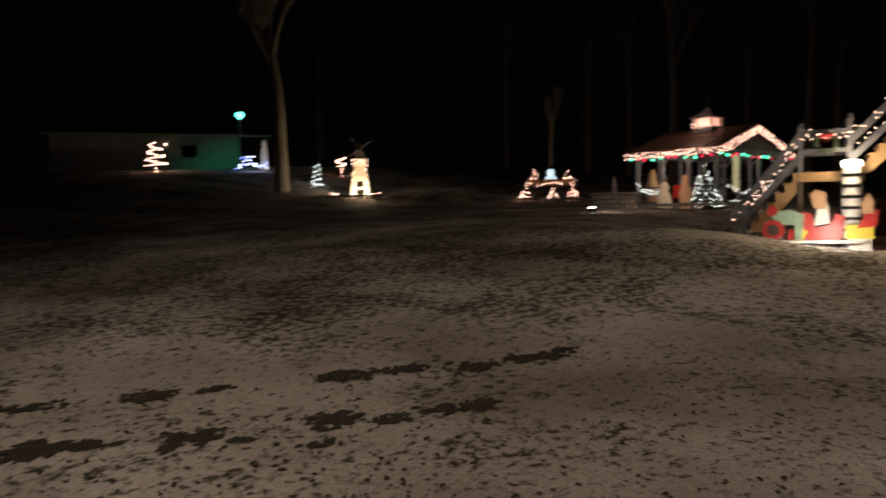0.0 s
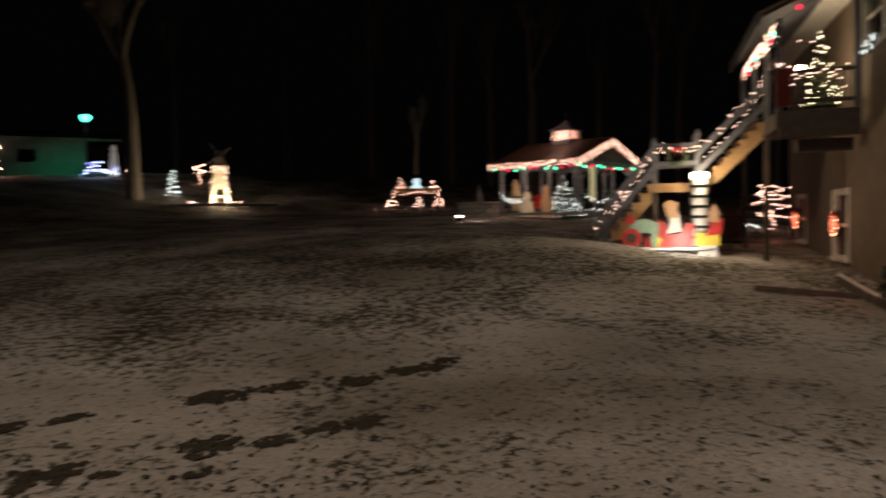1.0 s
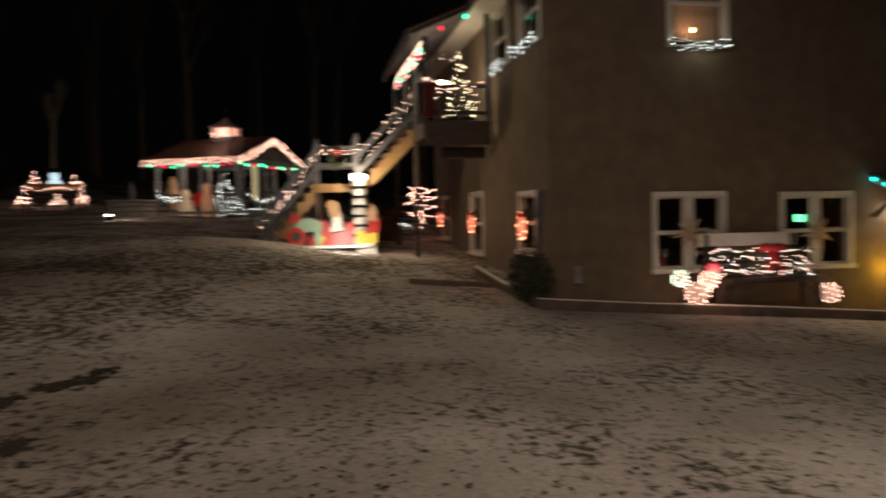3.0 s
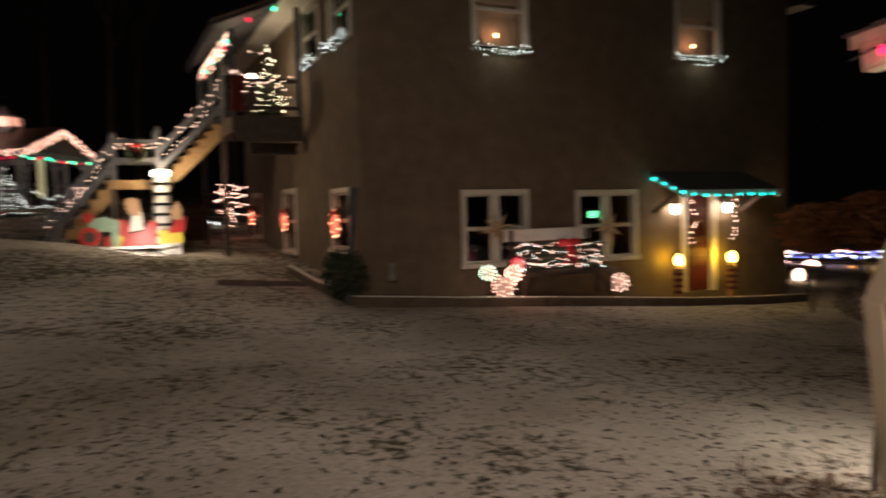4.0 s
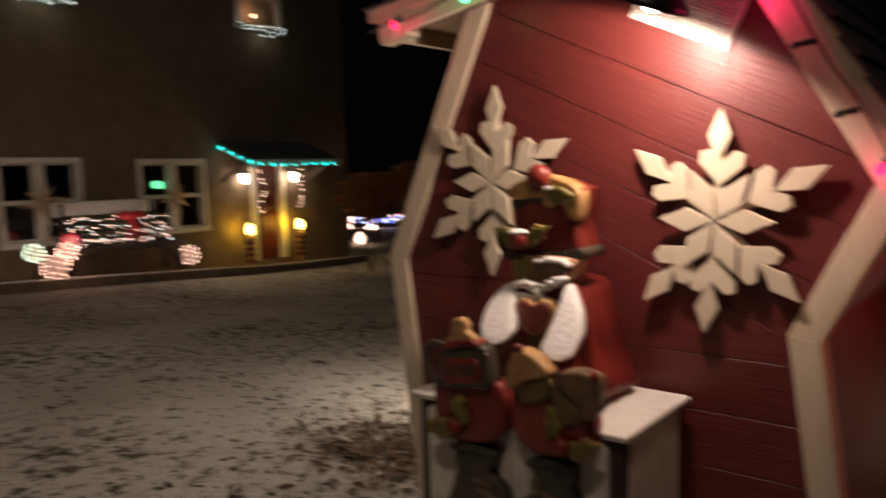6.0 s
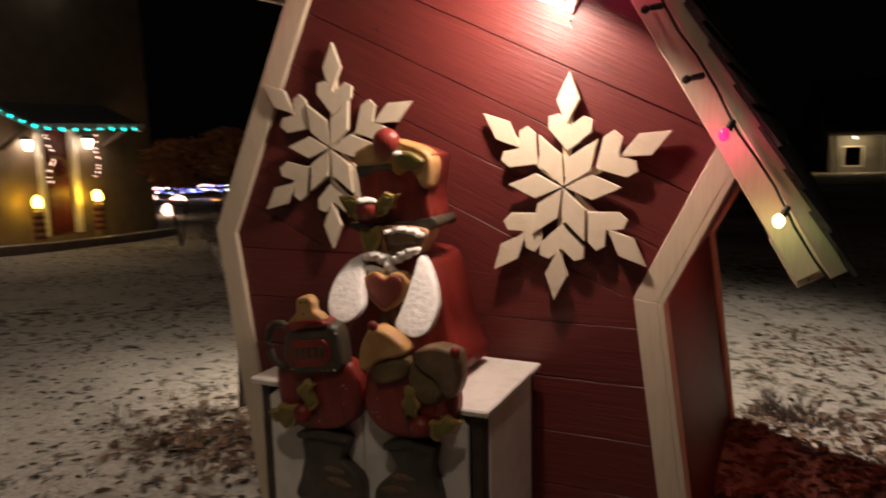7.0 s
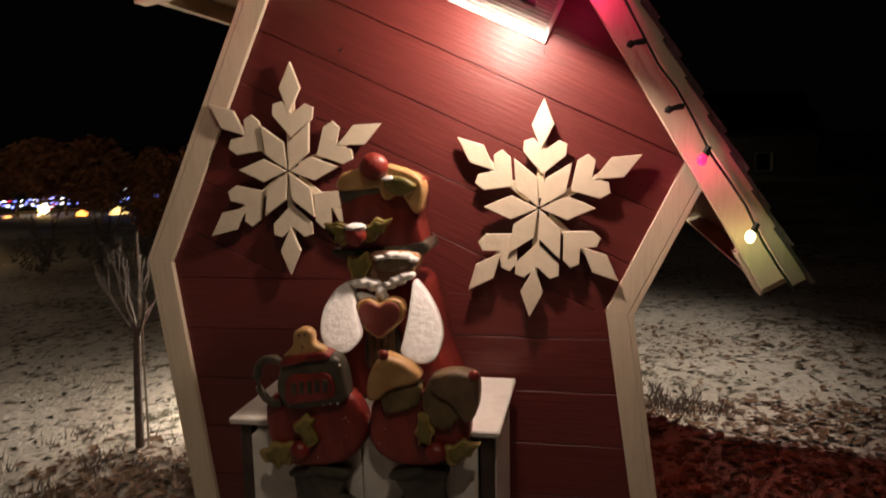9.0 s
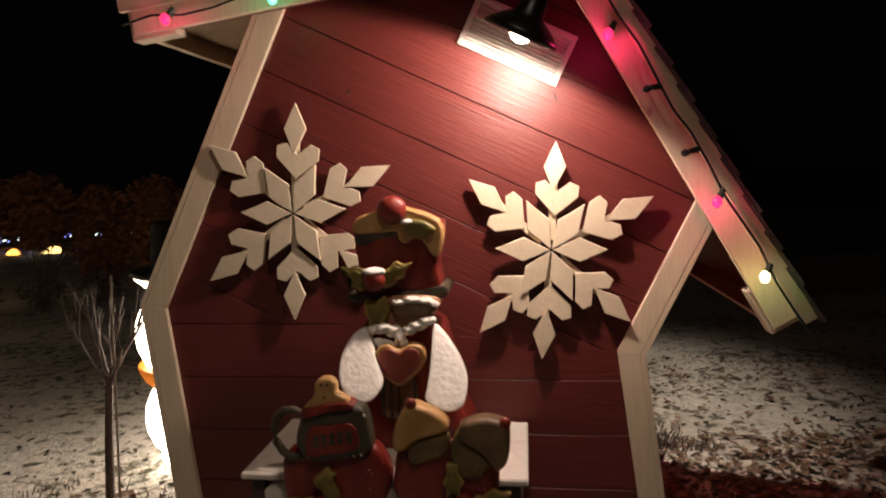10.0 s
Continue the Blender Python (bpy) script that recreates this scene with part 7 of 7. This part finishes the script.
def white_figure():
    # tall white shape behind blue lights
    m = dim(-33.1, -32.3, 134)
    f = thing("white_figure", m, "tall pale standing lawn statue among blue lights", "statue")
    bm = turned(shape(), [(0.24, 0), (0.22, 0.4), (0.19, 0.9), (0.17, 1.25), (0.11, 1.4), (0.13, 1.55), (0.08, 1.72), (0.02, 1.8)], seg=14)
    for q in bm.faces:
        q.smooth = True
    part("body", bm, glow("lit_white_plastic", (1.0, 0.92, 0.8), 0.14), f)
    bulbs_on("string_lights", [[(-1.6, -0.3, 0.1), (-1.0, -0.2, 0.6), (-0.4, -0.3, 0.15), (0.3, -0.3, 0.45)], [(-1.5, -0.3, 0.25), (-0.9, -0.4, 0.3), (0.2, -0.4, 0.15)], [(-1.3, -0.2, 0.7), (-0.6, -0.2, 0.75)]],
             [M["bbulb"], M["cool"], M["bbulb"]], "blue and white lights heaped on a low bush", 0.045, m=m, step=0.13, jitter=0.08)


white_figure()


def spiral(name, m, height, r, mat, label):
    pts = [((r * (1 - 0.7 * k / 40)) * math.cos(k * 0.75), (r * (1 - 0.7 * k / 40)) * math.sin(k * 0.75), height * (0.05 + 0.95 * k / 40)) for k in range(41)]
    t = bulbs_on(name, [pts], mat, label, 0.024, m=m, step=0.17, jitter=0.05, group="lit trees", cat="lit tree")
    part("pole", tube(shape(), (0, 0, 0), (0, 0, height), 0.02), M["black"], t)


spiral("spiral_tree", dim(-32.1, -27.4), 1.4, 0.34, M["cool"], "spiral tree of cool white lights")
spiral("spiral_tree", dim(-34.4, -32.2), 1.3, 0.4, M["bulb"], "spiral tree of warm white lights")
bulbs_on("lit_bush", [[(0.3 * math.cos(k), 0.3 * math.sin(k), 0.5 + 0.06 * k) for k in range(10)], [(0, 0, 0), (0, 0, 0.5)]], M["pink"], "small round bush of pink-white lights", 0.035, m=dim(-35.3, -28.2), step=0.13, group="lit trees", cat="lit tree")
bulbs_on("lit_bush", [[(0.75 * math.cos(k * 1.3) * (1 - k / 24), 0.5 * math.sin(k * 1.3), 0.3 + 0.09 * k) for k in range(16)], [(0, 0, 0), (0, 0, 1.0)]], M["pink"], "bush strung with pink-white lights by the outbuilding", 0.045, m=dim(-29.0, -37.0), step=0.2, group="lit trees", cat="lit tree")

# ---- inside and beside the gazebo ----
M["softcool"] = glow("small_cool_bulb", (0.92, 1.0, 0.90), 6)
conifer("christmas_tree", GAZ @ Matrix.Translation((0.87, 0.42, 0)), 1.72, 0.58, "christmas tree with white lights inside the gazebo", M["softcool"], 150, bulb_size=0.013)
conifer("lit_bush", GAZ @ Matrix.Translation((2.75, 1.85, -0.1)), 0.95, 0.5, "low evergreen with white lights at the gazebo corner", M["softcool"], 60, layers=4, bulb_size=0.013)
bulbs_on("string_lights", [[(2.3, 2.2, 0.75), (1.4, 2.25, 0.5), (0.2, 2.25, 0.66), (-1.0, 2.25, 0.8)], [(2.3, 2.3, 0.2), (1.5, 2.35, 0.28), (0.6, 2.35, 0.15)]], M["softcool"], "white lights draped along the gazebo end rail", 0.014, m=GAZ, step=0.11, jitter=0.06)
bm = box(shape(), (-0.35, -0.35, 0), (0.35, 0.35, 0.22), 0.03)
solid("red_box", bm, CUT["red"], "red wrapped box at the foot of the gazebo tree", "box", GAZ @ Matrix.Translation((1.75, 0.86, 0)))


def plain_statue(name, m, prof, mat, label):
    bm = turned(shape(), prof, seg=14)
    for q in bm.faces:
        q.smooth = True
    return solid(name, bm, mat, label, "statue", m)


# The next two statues hold no lamp; weak emission in their plastic brightens them.
plain_statue("lawn_statue", GAZ @ Matrix.Translation((2.55, 0.66, -0.08)), [(0.17, 0), (0.19, 0.3), (0.22, 0.6), (0.16, 0.85), (0.11, 0.95), (0.14, 1.08), (0.09, 1.22), (0.01, 1.32)],
             material("self_lit_peach_plastic", (0.66, 0.34, 0.18), 0.5, (0.55, 0.3, 0.18), 3, 3, emit=(1.0, 0.5, 0.25), strength=0.12), "tall peach and red lawn statue before the gazebo")
plain_statue("lawn_statue", GAZ @ Matrix.Translation((2.45, -0.32, -0.1)), [(0.28, 0), (0.3, 0.25), (0.22, 0.6), (0.14, 0.75), (0.16, 0.95), (0.06, 1.1)],
             material("self_lit_cream_plastic", (0.62, 0.52, 0.38), 0.5, (0.52, 0.42, 0.3), 3, 3, emit=(1.0, 0.8, 0.5), strength=0.12), "short cream lawn statue in the gazebo")
plain_statue("lawn_statue", GAZ @ Matrix.Translation((1.2, -1.75, 0)), [(0.2, 0), (0.25, 0.5), (0.26, 0.95), (0.15, 1.2), (0.15, 1.4), (0.05, 1.6)], material("tan_plastic", (0.5, 0.36, 0.2), 0.6, (0.4, 0.28, 0.16), 3, 3), "tan lawn statue in the gazebo shade")
bulbs_on("string_lights", [[(2.26, -1.68, 0.95), (2.26, -1.4, 0.72), (2.26, -0.8, 0.62), (2.26, -0.6, 0.75)], [(2.28, -1.66, 0.85), (2.28, -1.2, 0.55), (2.28, -0.7, 0.6)]], M["softcool"], "white lights draped over the gazebo rail", 0.016, m=GAZ, step=0.09, jitter=0.05)


def red_bench():
    b = thing("red_bench", GAZ @ Matrix.Translation((1.75, -0.12, 0)), "red painted bench inside the gazebo", "bench")
    part("seat", box(shape(), (-0.25, -0.45, 0.38), (0.25, 0.45, 0.44), 0.01), CUT["red"], b)
    part("backrest", box(shape(), (-0.28, -0.45, 0.44), (-0.22, 0.45, 0.9), 0.01), CUT["red"], b)
    for y in (-0.42, 0.36):
        part("side", box(shape(), (-0.25, y, 0), (0.25, y + 0.06, 0.38), 0.01), CUT["red"], b)


red_bench()
lamp("gazebo_inner_light", "POINT", GAZ @ Vector((1.2, 0.0, 1.85)), 75, (1.0, 0.66, 0.5), 0.3)
lamp("gazebo_eave_light", "POINT", GAZ @ Vector((3.3, 0.3, 2.0)), 34, (1.0, 0.6, 0.45), 0.4)
lamp("cupola_light", "POINT", GAZ @ Vector((1.3, 0.05, 3.75)), 24, (1.0, 0.55, 0.42), 0.2)
bm = shape()
for k in range(5):
    box(bm, (-0.16, -0.02, 0.25 * k), (0.16, 0.02, 0.25 * k + 0.16), 0.005)
box(bm, (-0.2, 0.02, -0.05), (0.2, 0.04, 1.3))
# Weak emission is put into the slats to make the sign look lit.
solid("slatted_sign", bm, material("lit_cream_slats", (0.7, 0.6, 0.36), 0.5, (0.6, 0.5, 0.3), 5, 3, emit=(1.0, 0.85, 0.5), strength=0.3), "cream slatted hanging sign on the gazebo end", "sign", GAZ @ Matrix.Translation((1.12, 1.90, 0.62)) @ Matrix.Rotation(radians(180), 4, "Z"))


def stone_well():
    w = thing("stone_planter", dim(-28.7, -9.3), "low stone planter beside the gazebo with a small lantern", "planter")
    for k in range(12):
        a = 2 * math.pi * k / 12
        for r in range(3):
            aa = a + 0.26 * (r % 2)
            part("stone", box(shape(), (-0.2, -0.1, 0), (0.2, 0.1, 0.18), 0.03, Matrix.Translation((0.75 * math.cos(aa), 0.75 * math.sin(aa), 0.19 * r - 0.05)) @ Matrix.Rotation(aa + math.pi / 2, 4, "Z")), M["stone"], w)
    part("rim", turned(shape(), [(0.95, 0.52), (0.95, 0.58), (0.6, 0.585)], seg=24), M["stone"], w)
    part("lantern", turned(shape(), [(0.12, 0.58), (0.10, 0.9), (0.03, 1.15), (0.01, 1.3)], seg=8), M["greywood"], w)


stone_well()
f = thing("flood_lamp", dim(-23.7, -8.4), "small ground flood lamp throwing light at the gazebo", "lamp")
part("housing", box(shape(), (-0.14, -0.1, 0.02), (0.14, 0.1, 0.16), 0.02), M["black"], f)
part("lens", box(shape(), (-0.13, -0.08, 0.165), (0.13, 0.08, 0.18), 0.004), M["hot"], f)
bm = slab(shape(), [(-1.7, -0.35), (-0.3, -0.5), (1.6, -0.4), (2.9, -0.2), (2.7, 0.3), (0.8, 0.45), (-1.2, 0.3)], 0, 0.1)
bmesh.ops.transform(bm, matrix=Matrix.Rotation(radians(90), 4, "X"), verts=bm.verts)
solid("stone_step", bm, M["stone"], "flat pale paving slab before the gazebo", "paving", at(-27.4, -6.6, lie(-27.4, -6.6) + 0.12, 76))

# ---- beyond the front garden: rust-leaved saplings, display, neighbour ----


def oak_sapling(x, y, height, radius, n=2100, low=0.66):
    t = thing("oak_sapling", at(x, y, lie(x, y) - 0.03), "small oak holding dry rust-brown leaves", "tree", "rust-leaved saplings")
    bm = shape()
    for k in range(4):
        a = k * 1.6
        branch(bm, (0, 0, 0), (0.25 * math.cos(a), 0.25 * math.sin(a), 1), height * 0.42, 0.022, 2, 0.5, 0.3, 0.7, 2, 6, 0.004)
    part("stem", bm, M["twig"], t)
    verts, faces = [], []
    for k in range(n):
        d = Vector((random.gauss(0, 1), random.gauss(0, 1), random.gauss(0, 1))).normalized() * random.uniform(0.3, 1.0) ** 0.6
        bumpy = 0.75 + 0.5 * noise.noise(d * 2.5 + Vector((x, y, 0)))
        p = Vector((d.x * radius, d.y * radius, height * low + d.z * height * (1.04 - low))) * 1.0
        p.x, p.y = p.x * bumpy, p.y * bumpy
        a = Vector((random.uniform(-1, 1), random.uniform(-1, 1), random.uniform(-1, 0.3))).normalized() * random.uniform(0.04, 0.075)
        b = a.cross(Vector((random.uniform(-1, 1), random.uniform(-1, 1), 0.2))).normalized() * 0.026
        o = len(verts)
        verts += [tuple(p - a), tuple(p + b), tuple(p + a), tuple(p - b)]
        faces += [(o, o + 1, o + 2), (o, o + 2, o + 3)]
    me = bpy.data.meshes.new("foliage")
    me.from_pydata(verts, [], faces)
    me.materials.append(M["leafrust"])
    ob = new("foliage", me)
    ob.parent = t
    ob["label"] = "dry rust-brown leaves"
    return t


for x, y, h, r in ((-10.6, 10.6, 1.95, 0.7), (-9.9, 11.2, 2.15, 0.8), (-9.0, 11.5, 2.2, 0.85), (-8.2, 12.0, 2.0, 0.75), (-7.3, 12.2, 2.1, 0.75), (-6.5, 12.8, 1.9, 0.7)):
    oak_sapling(x, y, h, r, n=3400, low=0.80 if x < -9.5 else 0.74 if x < -8.5 else 0.60)
for x, y in ((-8.6, 10.9), (-7.8, 11.2), (-9.4, 10.4)):
    shrub((x, y, lie(x, y)), (0.4, 0.4, 0.6), "low dark twiggy shrub in the bed", "twig", 260)


def display_row():
    z = -0.95
    base = Vector((-22.5, 20.5, 0))
    way = (Vector((-15.5, 26.5, 0)) - base)
    l = way.length
    m = Matrix.Translation((base.x, base.y, z)) @ Matrix.Rotation(math.atan2(way.y, way.x), 4, "Z")
    fence = thing("rail_fence", m, "dark low rail fence carrying blue lights", "fence")
    for k in range(7):
        part("post", box(shape(), (k * l / 6 - 0.05, -0.05, -0.4), (k * l / 6 + 0.05, 0.05, 0.75), 0.01), M["darkwood"], fence)
    for zz in (0.25, 0.6):
        part("rail", box(shape(), (0, -0.03, zz), (l, 0.03, zz + 0.08), 0.005), M["darkwood"], fence)
    bulbs_on("string_lights", [[(0, -0.05, 0.72), (l * 0.25, -0.05, 0.62), (l * 0.5, -0.05, 0.74), (l * 0.75, -0.05, 0.62), (l, -0.05, 0.72)], [(0, 0.3, 0.5), (l, 0.3, 0.55)]], [M["bbulb"], M["bbulb"], M["cool"]], "blue lights along a far fence", 0.04, m=m, step=0.14, jitter=0.06)
    for f, h, s, mat, lab in ((0.05, 0.5, 0.28, "bulb", "white glowing ball at the far display"), (0.16, 0.35, 0.3, "pink", "pink glowing ball at the far display"), (0.30, 0.25, 0.2, "obulb", "orange glowing pumpkin at the far display"),
                              (0.42, 0.62, 0.16, "ybulb", "amber glowing lantern at the far display"), (0.55, 0.3, 0.2, "obulb", "orange glowing pumpkin at the far display"), (0.68, 0.2, 0.34, "gold", "golden glowing bush at the far display")):
        if mat == "gold":
            M["gold"] = glow("gold_glow", (1.0, 0.66, 0.22), 3)
        d = thing("display_ornament", m @ Matrix.Translation((f * l, -0.5, h - 0.2)), lab, "ornament", "far display ornaments")
        part("globe", blob(shape(), (0, 0, 0), (s, s * 0.8, s), 2, 0.25), M[mat], d)
        part("stake", tube(shape(), (0, 0, -h - 0.4), (0, 0, -s * 0.7), 0.02), M["black"], d)
    lit = [(random.uniform(0, l), random.uniform(-0.3, 1.0), random.uniform(0.2, 0.9)) for _ in range(10)]
    bulbs_on("string_lights", [[p, (p[0] + 0.4, p[1], p[2] + 0.15)] for p in lit], [M["bulb"], M["pink"], M["cool"], M["rbulb"]], "mixed lights on the far display", 0.05, m=m, step=0.14, jitter=0.06)
    g = thing("ground_glow_lamp", at(-15.8, 15.4, lie(-15.8, 15.4)), "small warm lit lamp on the ground by the house", "lamp")
    part("glass", turned(shape(), [(0.1, 0.02), (0.16, 0.12), (0.10, 0.28), (0.02, 0.34)], seg=12), M["bulb"], g)
    lamp("ground_glow_light", "POINT", (-15.6, 15.0, lie(-15.8, 15.4) + 0.35), 8, (1.0, 0.75, 0.45), 0.1)


display_row()


def neighbour():
    m = at(1.4, 45.0, -1.6, 8)
    h = thing("neighbour_house", m, "dim pale neighbouring house with a lit porch", "house")
    pale = material("dim_siding", (0.22, 0.21, 0.19), 0.8, (0.17, 0.16, 0.14), 2, 4)
    b0 = wall_cells(shape(), 11, -1, 3.0, [(0.6, 1.6, 0.9, 2.0), (4.0, 5.0, 0.9, 2.0), (7.5, 8.5, 0.9, 2.0)], 0.2, None)
    part("wall", b0, pale, h)
    for x in (0, 10.8):
        part("wall", box(shape(), (x, 0.2, -1), (x + 0.2, 7, 3.0)), pale, h)
    part("wall", box(shape(), (0.2, 6.8, -1), (10.8, 7, 3.0)), pale, h)
    bm = slab(shape(), [(-0.4, 2.9), (3.5, 5.4), (7.4, 2.9), (7.4, 3.05), (3.5, 5.6), (-0.4, 3.05)], -0.4, 11.4)
    bmesh.ops.transform(bm, matrix=Matrix(((0, 1, 0, 0), (1, 0, 0, 0), (0, 0, 1, 0), (0, 0, 0, 1))), verts=bm.verts)
    bmesh.ops.recalc_face_normals(bm, faces=bm.faces)
    part("roof", bm, M["shingle"], h)
    for x in (0.6, 4.0, 7.5):
        w = part("window", box(shape(), (x + 0.06, 0.1, 0.96), (x + 0.94, 0.11, 1.94)), M["glass"], h)
        bm = shape()
        for lo, hi in (((x, -0.02, 0.9), (x + 0.06, 0.12, 2.0)), ((x + 0.94, -0.02, 0.9), (x + 1.0, 0.12, 2.0)), ((x + 0.06, -0.02, 1.94), (x + 0.94, 0.12, 2.0)), ((x + 0.06, -0.02, 0.9), (x + 0.94, 0.12, 0.96))):
            box(bm, lo, hi)
        part("frame", bm, M["white"], w)
    part("porch_roof", box(shape(), (-0.2, -1.6, 2.55), (2.4, 0, 2.75), 0.02), M["white"], h)
    for x in (-0.1, 2.2):
        part("porch_post", box(shape(), (x, -1.5, -1), (x + 0.12, -1.38, 2.55), 0.01), M["white"], h)
    part("porch_lamp", blob(shape(), (1.0, -0.8, 2.44), (0.09, 0.09, 0.07), 1), M["bulb"], h)
    lamp("porch_lamp_light", "POINT", m @ Vector((1.0, -0.8, 2.2)), 45, (1.0, 0.75, 0.4), 0.1)


neighbour()
